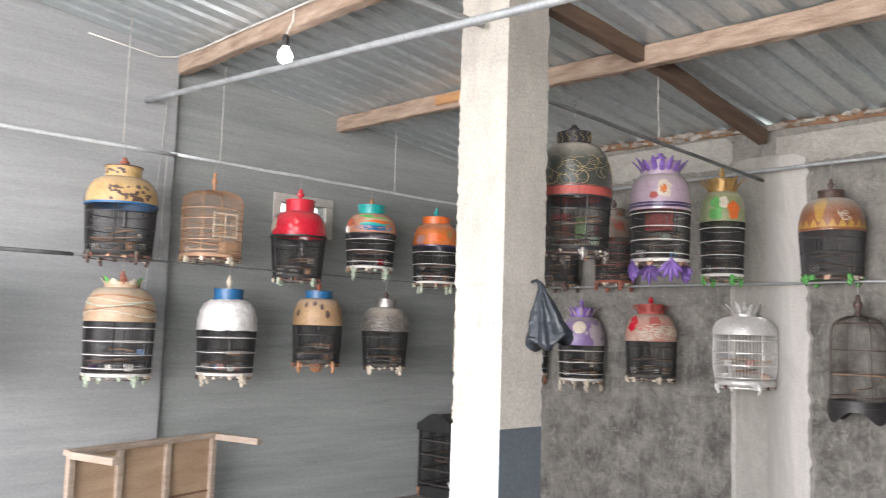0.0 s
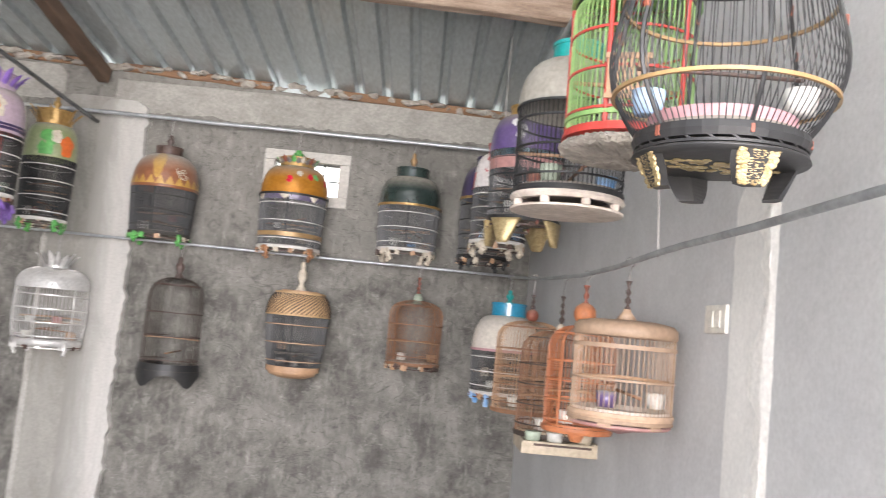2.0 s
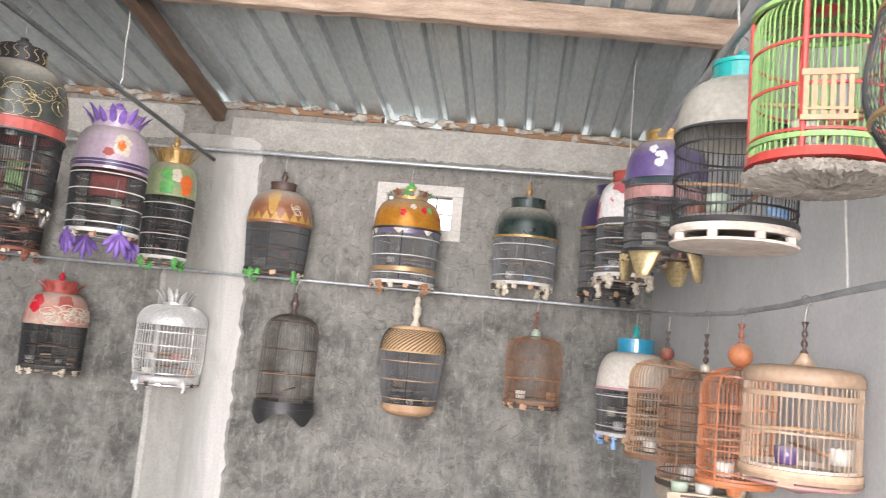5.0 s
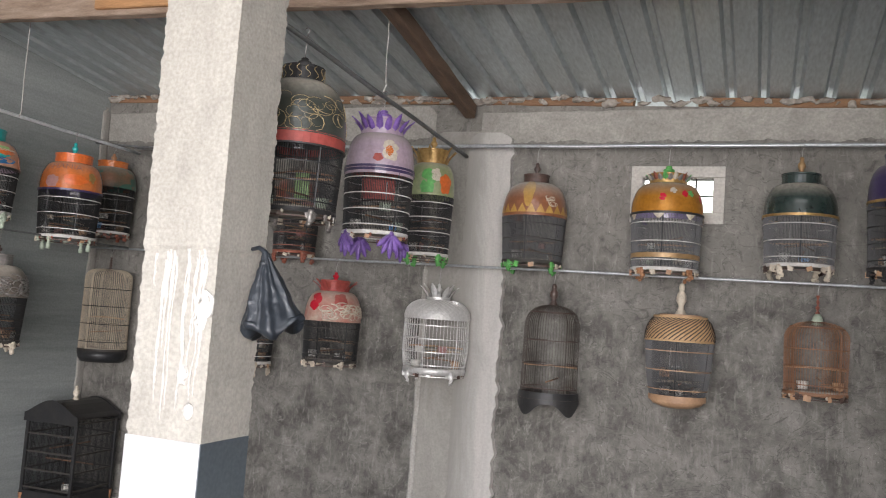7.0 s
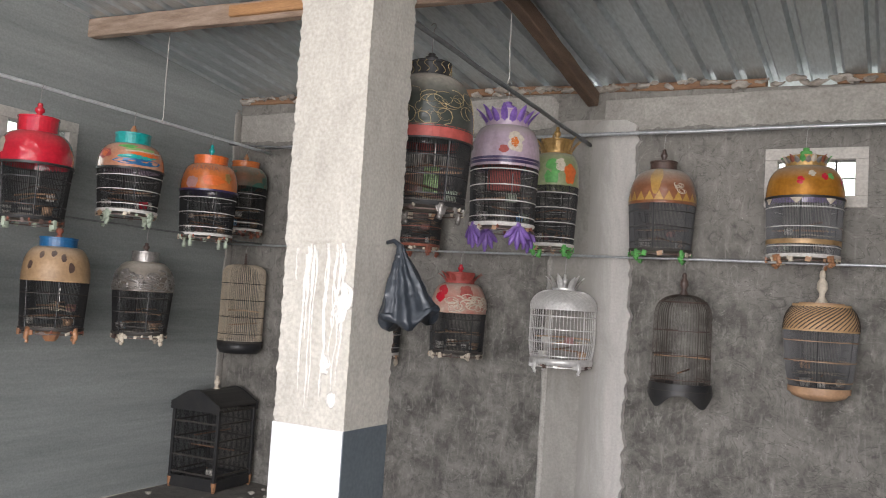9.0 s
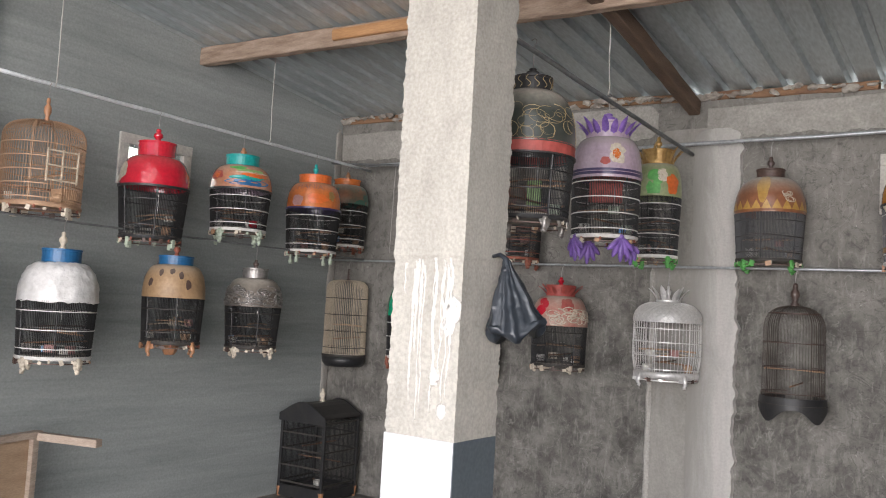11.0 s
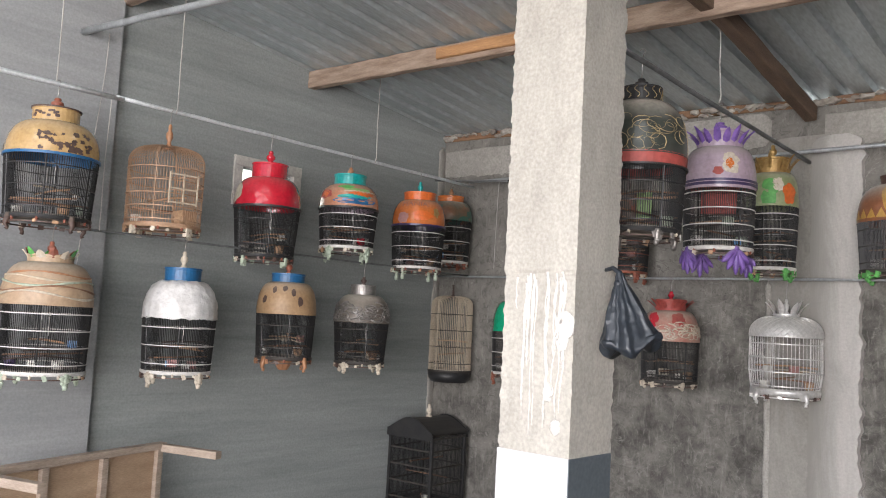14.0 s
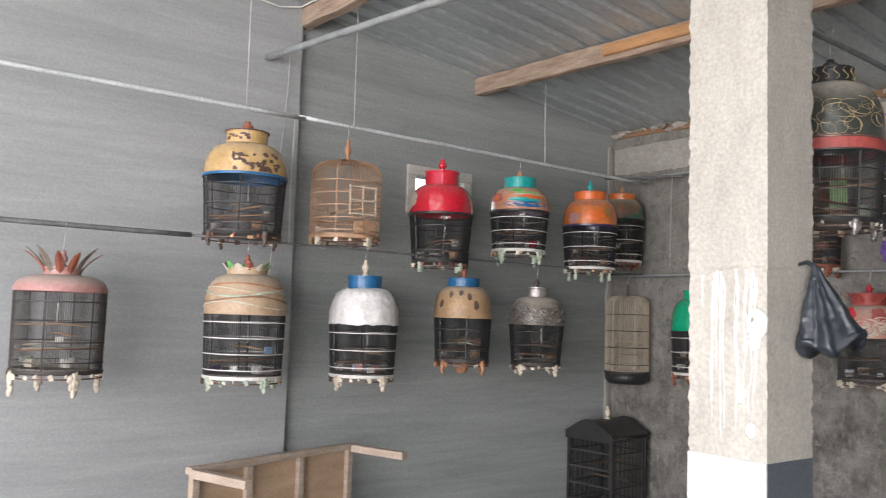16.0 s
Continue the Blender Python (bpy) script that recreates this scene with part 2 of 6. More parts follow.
M_CHASE_EDGE = plaster("white_plaster_edge", (0.88, 0.86, 0.82), (0.74, 0.72, 0.68), 16, (1, 1, 0.6), 0.12, 0.5, grit=0.25)
M_PILLAR = plaster("cast_concrete", (0.47, 0.45, 0.40), (0.30, 0.283, 0.248), 7, (1, 1, 0.45), 0.14, 0.35, warp=0.2, grit=0.4, lines=0.12)
M_DRIP = plaster("cement_slurry", (0.74, 0.72, 0.68), (0.56, 0.54, 0.50), 9, contrast=0.2)
M_WHITE_PAINT = material("white_wall_paint", (0.66, 0.67, 0.68), (0.57, 0.58, 0.585), 0.55, scale=5, bump=0.12)
M_GREY_PAINT = material("slate_wall_paint", (0.115, 0.14, 0.155), (0.09, 0.11, 0.125), 0.5, scale=5, bump=0.05)
M_FLOOR = plaster("rough_floor", (0.27, 0.25, 0.225), (0.12, 0.11, 0.10), 6, contrast=0.15, bump=0.6)
M_TOPBAND = plaster("upper_cement_coat", (0.40, 0.385, 0.35), (0.21, 0.20, 0.18), 6, contrast=0.16, bump=0.3, warp=0.6)
M_GROUND = material("dusty_ground", (0.30, 0.27, 0.22), (0.18, 0.165, 0.135), 0.95, scale=1.2, fine=25, bump=0.4)
M_ZINC = material("zinc_sheet", (0.56, 0.615, 0.625), (0.44, 0.485, 0.49), 0.36, 0.55, scale=1.4, fine=30, bump=0.03, stretch=(2.5, 0.5, 1))
M_BEAM = material("rough_sawn_timber", (0.45, 0.345, 0.265), (0.22, 0.15, 0.105), 0.85, scale=5, fine=45, bump=0.8, stretch=(1, 6, 6))
M_BEAM_NEW = material("fresh_timber", (0.46, 0.25, 0.11), (0.33, 0.17, 0.075), 0.7, scale=4, fine=30, bump=0.3, stretch=(1, 8, 8))
M_RAFTER = material("dark_rafter_timber", (0.165, 0.105, 0.068), (0.085, 0.055, 0.038), 0.8, scale=3, fine=30, bump=0.5, stretch=(8, 1, 8))
M_PLATE = material("brown_wall_plate", (0.30, 0.17, 0.09), (0.16, 0.09, 0.055), 0.85, scale=4, fine=40, bump=0.5, stretch=(1, 6, 6))
M_MORTAR = material("mortar_lump", (0.46, 0.43, 0.38), (0.22, 0.19, 0.16), 0.95, scale=12, bump=0.6)
M_GALV = material("galvanised_pipe", (0.50, 0.53, 0.54), (0.34, 0.36, 0.37), 0.42, 0.6, scale=9, bump=0.05)
M_WALLPIPE = material("dull_grey_pipe", (0.40, 0.42, 0.42), (0.25, 0.265, 0.27), 0.5, 0.3, scale=9, bump=0.08)
M_PALEPIPE = material("pale_zinc_pipe", (0.62, 0.65, 0.66), (0.46, 0.49, 0.50), 0.45, 0.15, scale=9, bump=0.05)
M_DARKPIPE = material("grimy_pipe", (0.24, 0.25, 0.25), (0.13, 0.135, 0.135), 0.55, 0.4, scale=9, bump=0.08)
M_WIRE = material("binding_wire", (0.50, 0.48, 0.45), None, 0.55, 0.3)
M_CABLE = material("white_cable", (0.72, 0.70, 0.66), None, 0.5)
M_HOOK = material("steel_hook", (0.45, 0.44, 0.42), (0.25, 0.24, 0.23), 0.4, 0.8, bump=0)
M_BLACKBAR = material("black_lacquered_cane", (0.018, 0.019, 0.021), (0.032, 0.031, 0.03), 0.45, scale=9, bump=0.05, dust=DUST, dusty=0.06)
M_GREYBAR = material("dusty_dark_cane", (0.05, 0.044, 0.038), (0.028, 0.025, 0.022), 0.65, scale=9, bump=0.05, dust=DUST, dusty=0.25)
M_RATTAN = material("rattan_cane", (0.44, 0.28, 0.175), (0.30, 0.18, 0.105), 0.6, scale=8)
M_DARKBROWN = material("smoked_brown_cane", (0.07, 0.054, 0.043), (0.042, 0.032, 0.026), 0.65, scale=9, bump=0.05)
M_BROWNBAR = material("brown_bamboo", (0.30, 0.155, 0.085), (0.20, 0.10, 0.055), 0.6, scale=8, dust=DUST, dusty=0.3)
M_TANBAR = material("tan_bamboo", (0.50, 0.32, 0.19), (0.36, 0.21, 0.12), 0.55, scale=8, bump=0.1)
M_PALEBAR = material("pale_bamboo", (0.45, 0.315, 0.215), (0.34, 0.225, 0.15), 0.55, scale=14, bump=0.15, random_tint=0.22)
M_OLDBAR = material("old_dusty_bamboo", (0.56, 0.48, 0.37), (0.42, 0.35, 0.26), 0.8, scale=8, bump=0.1)
M_ORANGEBAR = material("orange_cane", (0.52, 0.19, 0.08), (0.40, 0.135, 0.055), 0.5, scale=8, dust=DUST, dusty=0.2)
M_SILVERBAR = material("silver_paint", (0.72, 0.71, 0.69), (0.58, 0.57, 0.55), 0.38, 0.35, scale=9, dust=DUST, dusty=0.2)
M_WHITEHOOP = material("white_cane_hoop", (0.66, 0.65, 0.62), (0.48, 0.46, 0.43), 0.5, scale=12)
M_BLACKBAR.node_tree.nodes["Principled BSDF"].inputs["Specular IOR Level"].default_value = 0.4
M_GOLDHOOP = material("gold_brown_hoop", (0.42, 0.27, 0.12), (0.26, 0.16, 0.08), 0.4, 0.2, scale=12)
M_GREENBAR = material("green_painted_cane", (0.27, 0.43, 0.155), (0.19, 0.33, 0.11), 0.45, scale=9, random_tint=0.2)
M_REDHOOP = material("red_painted_hoop", (0.62, 0.06, 0.045), (0.42, 0.05, 0.04), 0.45, scale=9)
M_GREENFOOT = material("green_painted_wood", (0.12, 0.42, 0.10), (0.07, 0.26, 0.07), 0.5, scale=15)
M_PURPLEFOOT = material("purple_painted_wood", (0.25, 0.14, 0.46), (0.10, 0.05, 0.22), 0.45, scale=24, dust=(0.42, 0.36, 0.46), dusty=0.35)
M_BONE = material("bone_coloured_wood", (0.60, 0.54, 0.44), (0.42, 0.36, 0.28), 0.6, scale=15, random_tint=0.15)
M_MINT = material("mint_painted_wood", (0.42, 0.48, 0.38), (0.30, 0.36, 0.28), 0.55, scale=15)
M_DARKFOOT = material("dark_carved_wood", (0.10, 0.06, 0.045), (0.05, 0.03, 0.025), 0.55, scale=15, dust=DUST, dusty=0.3)
M_GOLDFOOT = material("gilt_carving", (0.50, 0.33, 0.12), (0.30, 0.17, 0.06), 0.35, 0.45, scale=22, bump=0.4)
M_REDBROWN = material("red_brown_carving", (0.30, 0.09, 0.05), (0.18, 0.06, 0.04), 0.5, scale=15, dust=DUST, dusty=0.25)
M_OCHRE = material("ochre_paint", (0.46, 0.28, 0.07), (0.36, 0.20, 0.05), 0.4, scale=14, dust=DUST, dusty=0.5)
M_WOODTURN = material("turned_wood", (0.42, 0.21, 0.10), (0.28, 0.13, 0.07), 0.4, scale=10)
M_DARKTURN = material("dark_turned_wood", (0.05, 0.035, 0.03), (0.09, 0.06, 0.05), 0.35, scale=10)
M_CUP = material("plastic_cup", (0.70, 0.69, 0.64), (0.55, 0.53, 0.48), 0.45, scale=12)
M_BLUECUP = material("blue_plastic_cup", (0.10, 0.35, 0.75), (0.5, 0.6, 0.7), 0.4, scale=12)
M_TRAY = material("soiled_tray", (0.30, 0.27, 0.23), (0.17, 0.15, 0.13), 0.9, scale=18)
M_BAG = material("black_plastic_film", (0.016, 0.021, 0.028), (0.026, 0.032, 0.04), 0.36, scale=8, fine=25, bump=0.25)
M_PLY = material("weathered_plywood", (0.50, 0.36, 0.24), (0.37, 0.25, 0.16), 0.75, scale=3, fine=40, bump=0.15, stretch=(1, 1, 5))
M_BATTEN = material("grey_batten", (0.45, 0.365, 0.295), (0.32, 0.25, 0.195), 0.8, scale=5, fine=40, bump=0.3, stretch=(1, 1, 6))
M_FRAME = material("window_cement_frame", (0.56, 0.54, 0.50), (0.44, 0.42, 0.38), 0.85, scale=8, bump=0.2)
M_SWITCH = material("ivory_plastic", (0.74, 0.71, 0.64), (0.66, 0.63, 0.56), 0.4, scale=9, bump=0)


def dome_paint(name, a, b, c, scale=9.0, rough=0.35, dusty=0.6):
    """Painted cage hood: three colours in brushed patches, dust on the upper side."""
    m = material(name, a, b, rough, scale=scale, fine=55, bump=0.06, dust=DUST, dusty=dusty)
    n, l = m.node_tree.nodes, m.node_tree.links
    t = n.new("ShaderNodeTexVoronoi")
    t.inputs["Scale"].default_value = scale * 1.6
    co = n["Texture Coordinate"]
    wob = n.new("ShaderNodeTexNoise")
    wob.inputs["Scale"].default_value = scale * 1.2
    l.new(co.outputs["Object"], wob.inputs["Vector"])
    mx = n.new("ShaderNodeMix")
    mx.data_type = "RGBA"
    mx.inputs[0].default_value = 0.25
    l.new(co.outputs["Object"], mx.inputs[6])
    l.new(wob.outputs["Color"], mx.inputs[7])
    l.new(mx.outputs[2], t.inputs["Vector"])
    sep = n.new("ShaderNodeSeparateColor")
    l.new(t.outputs["Color"], sep.inputs[0])
    gate = n.new("ShaderNodeMath")
    gate.operation = "GREATER_THAN"
    gate.inputs[1].default_value = 0.72
    l.new(sep.outputs[0], gate.inputs[0])
    ramp = n["Color Ramp"]
    out = n.new("ShaderNodeMix")
    out.data_type = "RGBA"
    out.inputs[7].default_value = (*c, 1)
    l.new(gate.outputs[0], out.inputs[0])
    l.new(ramp.outputs[0], out.inputs[6])
    first = n["Mix"]
    l.new(out.outputs[2], first.inputs[6])
    return m


# ---------- mesh helpers ----------


def part(name, bm, mat, parent=None, label="", smooth=False):
    me = bpy.data.meshes.new(name)
    bmesh.ops.recalc_face_normals(bm, faces=bm.faces)
    if smooth:
        for f in bm.faces:
            f.smooth = True
    bm.to_mesh(me)
    bm.free()
    for mm in (mat if isinstance(mat, (list, tuple)) else [mat]):
        me.materials.append(mm)
    ob = new(name, me)
    if parent is not None:
        ob.parent = parent
    if label:
        tagged(ob, label)
    return ob


def empty(name, x, y, z, label, category, group="", kind="", turn=0.0):
    ob = new(name)
    ob.empty_display_size = 0.05
    ob.matrix_world = pose(x, y, z, 0, 0, turn)
    return tagged(ob, label, category, group, kind)


def box(bm, x0, y0, z0, x1, y1, z1, bevel=0.0, m=None):
    r = bmesh.ops.create_cube(bm, size=1)
    for v in r["verts"]:
        v.co = Vector((x0 + (v.co.x + 0.5) * (x1 - x0), y0 + (v.co.y + 0.5) * (y1 - y0), z0 + (v.co.z + 0.5) * (z1 - z0)))
        if m is not None:
            v.co = m @ v.co
    if bevel:
        edges = list({e for v in r["verts"] for e in v.link_edges})
        bmesh.ops.bevel(bm, geom=edges, offset=bevel, segments=2, affect="EDGES", profile=0.6)
    return bm


def bm_box(*a, **k):
    return box(bmesh.new(), *a, **k)


def lathe(profile, seg=32, bm=None, centre=(0, 0)):
    bm = bm or bmesh.new()
    rings = []
    for r, z in profile:
        if r < 1e-5:
            rings.append([bm.verts.new((centre[0], centre[1], z))])
        else:
            rings.append([bm.verts.new((centre[0] + r * math.cos(2 * math.pi * i / seg), centre[1] + r * math.sin(2 * math.pi * i / seg), z)) for i in range(seg)])
    for a, b in zip(rings, rings[1:]):
        for i in range(seg):
            j = (i + 1) % seg
            if len(a) == 1 and len(b) == 1:
                continue
            if len(a) == 1:
                bm.faces.new((a[0], b[i], b[j]))
            elif len(b) == 1:
                bm.faces.new((a[i], b[0], a[j]))
            else:
                bm.faces.new((a[i], b[i], b[j], a[j]))
    return bm


def tube(points, r, seg=6, bm=None, cap=True):
    bm = bm or bmesh.new()
    pts = [Vector(p) for p in points]
    rings = []
    side = None
    for i, p in enumerate(pts):
        d = (pts[min(i + 1, len(pts) - 1)] - pts[max(i - 1, 0)]).normalized()
        if side is None:
            side = d.orthogonal().normalized()
        else:
            side = (side - d * side.dot(d)).normalized()
        up = d.cross(side)
        rr = r[i] if isinstance(r, (list, tuple)) else r
        rings.append([bm.verts.new(p + rr * (math.cos(2 * math.pi * k / seg) * side + math.sin(2 * math.pi * k / seg) * up)) for k in range(seg)])
    for a, b in zip(rings, rings[1:]):
        for k in range(seg):
            bm.faces.new((a[k], a[(k + 1) % seg], b[(k + 1) % seg], b[k]))
    if cap:
        bm.faces.new(rings[0][::-1])
        bm.faces.new(rings[-1])
    return bm


def ring(bm, r, z, t=0.003, h=None, seg=56):
    h = h or t
    prof = [(r - t, z - h), (r + t, z - h), (r + t, z + h), (r - t, z + h), (r - t, z - h)]
    return lathe(prof, seg, bm)


def sagged(p0, p1, sag, n=14, wob=0.0):
    p0, p1 = Vector(p0), Vector(p1)
    out = []
    for i in range(n + 1):
        s = i / n
        p = p0.lerp(p1, s)
        p.z -= sag * 4 * s * (1 - s)
        if wob:
            p += wob * noise.noise_vector(p * 3.1)
        out.append(p)
    return out


# ---------- plan of the shed ----------
BACK, LEFT, FRONT = 5.5, -4.375, -2.6


def right_x(y):
    return 1.735 + 0.046 * (BACK - y)


def roof_z(x, y):
    return 3.215 - 0.031 * (x - LEFT) + 0.113 * (BACK - y)


def holed_wall(name, mat, label, at, u0, u1, hole, thick, top):
    """A wall in its own plane: u along it, z up, a window hole cut through; at(u, d, z) gives the place, d into the wall."""
    bm = bmesh.new()
    us = sorted([u0, hole[0], hole[1], u1])
    grid = {}
    for d in (0, 1):
        for i, u in enumerate(us):
            for j, z in enumerate((0, hole[2], hole[3], None)):
                grid[d, i, j] = bm.verts.new(at(u, d * thick, top(u) if z is None else z))
    for d in (0, 1):
        for i in range(3):
            for j in range(3):
                if (i, j) != (1, 1):
                    bm.faces.new([grid[d, i, j], grid[d, i + 1, j], grid[d, i + 1, j + 1], grid[d, i, j + 1]])
    loop = [(i, 0) for i in range(3)] + [(3, j) for j in range(3)] + [(i, 3) for i in (3, 2, 1)] + [(0, j) for j in (3, 2, 1)]
    hole_loop = [(1, 1), (2, 1), (2, 2), (1, 2)]
    for lp in (loop, hole_loop):
        for a, b in zip(lp, lp[1:] + lp[:1]):
            bm.faces.new([grid[0, *a], grid[0, *b], grid[1, *b], grid[1, *a]])
    return tagged(part(name, bm, mat), label, "wall", kind="structure")


WIN_B = (-0.02, 0.42, 2.33, 2.56)
WIN_L = (3.36, 3.82, 2.35, 2.57)
WIN_R = (0.74, 1.31, 2.10, 2.50)

holed_wall("wall_back", M_BACK, "mottled grey trowelled cement back wall", lambda u, d, z: (u, BACK + d, z), LEFT - 0.15, 1.90, WIN_B, 0.14, lambda u: roof_z(u, BACK) - 0.06)
holed_wall("wall_left", M_LEFT, "dark grey cement wall with horizontal brush marks", lambda u, d, z: (LEFT - d, u, z), 2.40, BACK, WIN_L, 0.14, lambda u: roof_z(LEFT, u) + 0.02)
holed_wall("wall_right", M_RIGHT, "smooth light grey cement wall", lambda u, d, z: (right_x(u) + d, u, z), 0.15, BACK, WIN_R, 0.14, lambda u: roof_z(right_x(u), u) + 0.02)


def skew_wall(name, mat, label, x0, x1, y0, y1):
    bm = bmesh.new()
    lo = [bm.verts.new(p) for p in ((x0, y0, 0), (x1, y0, 0), (x1, y1, 0), (x0, y1, 0))]
    hi = [bm.verts.new((v.co.x, v.co.y, roof_z(LEFT, v.co.y) + 0.02)) for v in lo]
    bm.faces.new(lo), bm.faces.new(hi)
    for i in range(4):
        bm.faces.new((lo[i], lo[(i + 1) % 4], hi[(i + 1) % 4], hi[i]))
    bmesh.ops.bevel(bm, geom=[e for e in bm.edges if abs((e.verts[0].co - e.verts[1].co).z) > 1], offset=0.008, segments=2, affect="EDGES")
    return tagged(part(name, bm, mat), label, "wall", kind="structure")


skew_wall("wall_left_near", M_LEFT_NEAR, "pale grey cement wall standing slightly proud", LEFT - 0.14, LEFT + 0.05, FRONT, 2.40)


def sheet(name, mat, label, category, x0, x1, y0, y1, z, n, amp):
    bm = bmesh.new()
    bmesh.ops.create_grid(bm, x_segments=n, y_segments=n, size=0.5)
    for v in bm.verts:
        v.co = Vector((x0 + (v.co.x + 0.5) * (x1 - x0), y0 + (v.co.y + 0.5) * (y1 - y0), z))
        v.co.z += amp * noise.fractal(v.co * 2.2, 0.7, 2.1, 4)
    return tagged(part(name, bm, mat, smooth=True), label, category, kind="structure")


sheet("ground", M_GROUND, "dusty bare ground outside the shed", "ground", -60, 60, -60, 60, -0.06, 60, 0.01)
sheet("floor", M_FLOOR, "rough bare cement floor with rubble", "floor", LEFT, 2.1, FRONT, BACK, 0.0, 60, 0.012)

# roof: trapezoid ribs run down the slope
bm = bmesh.new()
xs = []
x = LEFT - 0.3
while x < 2.55:
    xs += [(x, 0), (x + 0.118, 0), (x + 0.136, 0.034), (x + 0.168, 0.034)]
    x += 0.186
rows = []
for y in (BACK + 0.35, 3.94, 2.4, 0.6, FRONT - 0.5):
    rows.append([bm.verts.new((px, y, roof_z(px, y) + pz)) for px, pz in xs])
for a, b in zip(rows, rows[1:]):
    for i in range(len(xs) - 1):
        bm.faces.new((a[i], a[i + 1], b[i + 1], b[i]))
roof = tagged(part("ceiling", bm, M_ZINC), "ribbed zinc sheet roof seen from below", "roof", kind="structure")
sol = roof.modifiers.new("thick", "SOLIDIFY")
sol.thickness, sol.offset = 0.0015, 1


def plank(name, p0, p1, w, h, mat, label, category="beam", kind="structure", parent=None, rough=0.009, seg=60):
    """A sawn timber from p0 to p1 (top centre line), w wide and h deep, with uneven faces."""
    p0, p1 = Vector(p0), Vector(p1)
    d = (p1 - p0)
    ln = d.length
    d.normalize()
    side = d.cross(Vector((0, 0, 1))).normalized()
    if abs(d.z) > 0.9:
        side = Vector((1, 0, 0))
    up = side.cross(d).normalized()
    bm = bmesh.new()
    rings = []
    c = 0.006
    sect = [(-w / 2 + c, 0), (w / 2 - c, 0), (w / 2, -c), (w / 2, -h + c), (w / 2 - c, -h), (-w / 2 + c, -h), (-w / 2, -h + c), (-w / 2, -c)]
    for i in range(seg + 1):
        p = p0 + d * ln * i / seg
        row = []
        for a, b in sect:
            q = p + side * a + up * b
            q += rough * noise.noise_vector(q * 4.0)
            row.append(bm.verts.new(q))
        rings.append(row)
    for a, b in zip(rings, rings[1:]):
        for k in range(8):
            bm.faces.new((a[k], a[(k + 1) % 8], b[(k + 1) % 8], b[k]))
    bm.faces.new(rings[0]), bm.faces.new(rings[-1][::-1])
    ob = part(name, bm, mat, parent)
    return tagged(ob, label, category if parent is None else "", kind=kind if parent is None else "")


def along(y, x0, x1, drop=0.004):
    return (x0, y, roof_z(x0, y) - drop), (x1, y, roof_z(x1, y) - drop)


plank("beam_a", *along(3.94, LEFT, -1.05), 0.07, 0.125, M_BEAM, "rough brown timber purlin under the roof")
plank("beam_b", *along(3.94, -1.05, 1.82), 0.075, 0.125, M_BEAM, "rough brown timber purlin under the roof")
plank("beam_c", *along(2.42, LEFT, 1.87), 0.08, 0.135, M_BEAM, "rough brown timber purlin with a cable along it")
plank("beam_d", *along(0.75, LEFT, 1.95), 0.08, 0.135, M_BEAM, "rough brown timber purlin near the open front")
plank("splice", (-3.05, 3.895, roof_z(-3.05, 3.9) - 0.03), (-1.95, 3.895, roof_z(-1.95, 3.9) - 0.03), 0.03, 0.07, M_BEAM_NEW, "fresh orange timber splice nailed on a purlin")
plank("rafter_b", (-1.27, 2.47, roof_z(-1.27, 2.47) - 0.006), (-1.2, 4.08, 3.272), 0.075, 0.10, M_RAFTER, "dark stained timber rafter between purlins", rough=0.006)
plank("rafter_a", (-1.2, 4.06, 3.276), (-1.19, 5.44, 3.045), 0.075, 0.10, M_RAFTER, "dark stained timber rafter running to the wall", rough=0.006)
plank("wall_plate_a", (LEFT, 5.53, roof_z(LEFT, 5.5) - 0.005), (-3.4, 5.53, roof_z(-3.4, 5.5) - 0.005), 0.09, 0.06, M_PLATE, "brown timber wall plate under the roof edge")
plank("wall_plate_b", (-3.4, 5.53, roof_z(-3.4, 5.5) - 0.005), (-1.25, 5.53, roof_z(-1.25, 5.5) - 0.005), 0.09, 0.055, M_PLATE, "brown timber wall plate under the roof edge")
plank("wall_plate_c", (-1.1, 5.53, roof_z(-1.1, 5.5) - 0.005), (-0.1, 5.53, roof_z(-0.1, 5.5) - 0.005), 0.09, 0.055, M_PLATE, "orange brown timber wall plate under the roof edge")
plank("wall_plate_d", (0.3, 5.53, roof_z(0.3, 5.5) - 0.005), (1.75, 5.53, roof_z(1.75, 5.5) - 0.005), 0.09, 0.055, M_PLATE, "brown timber wall plate under the roof edge")

# mortar pushed under the ribs along the back wall
bm = bmesh.new()
x = LEFT + 0.05
rng = random.Random(5)
while x < 1.72:
    c = Vector((x, 5.47 + rng.uniform(-0.01, 0.02), roof_z(x, 5.5) - rng.uniform(0.015, 0.05)))
    r = bmesh.ops.create_icosphere(bm, subdivisions=3, radius=rng.uniform(0.014, 0.034))
    sx = rng.uniform(1.0, 3.2)
    for v in r["verts"]:
        v.co = Vector((v.co.x * sx, v.co.y * 0.8, v.co.z * 0.7))
        v.co += c + 0.02 * noise.noise_vector((v.co + c) * 26) + 0.008 * noise.noise_vector((v.co + c) * 90)
    x += rng.uniform(0.04, 0.13)
tagged(part("mortar_fill", bm, M_MORTAR, smooth=True), "lumps of mortar between wall top and roof ribs", "mortar", kind="stuff")


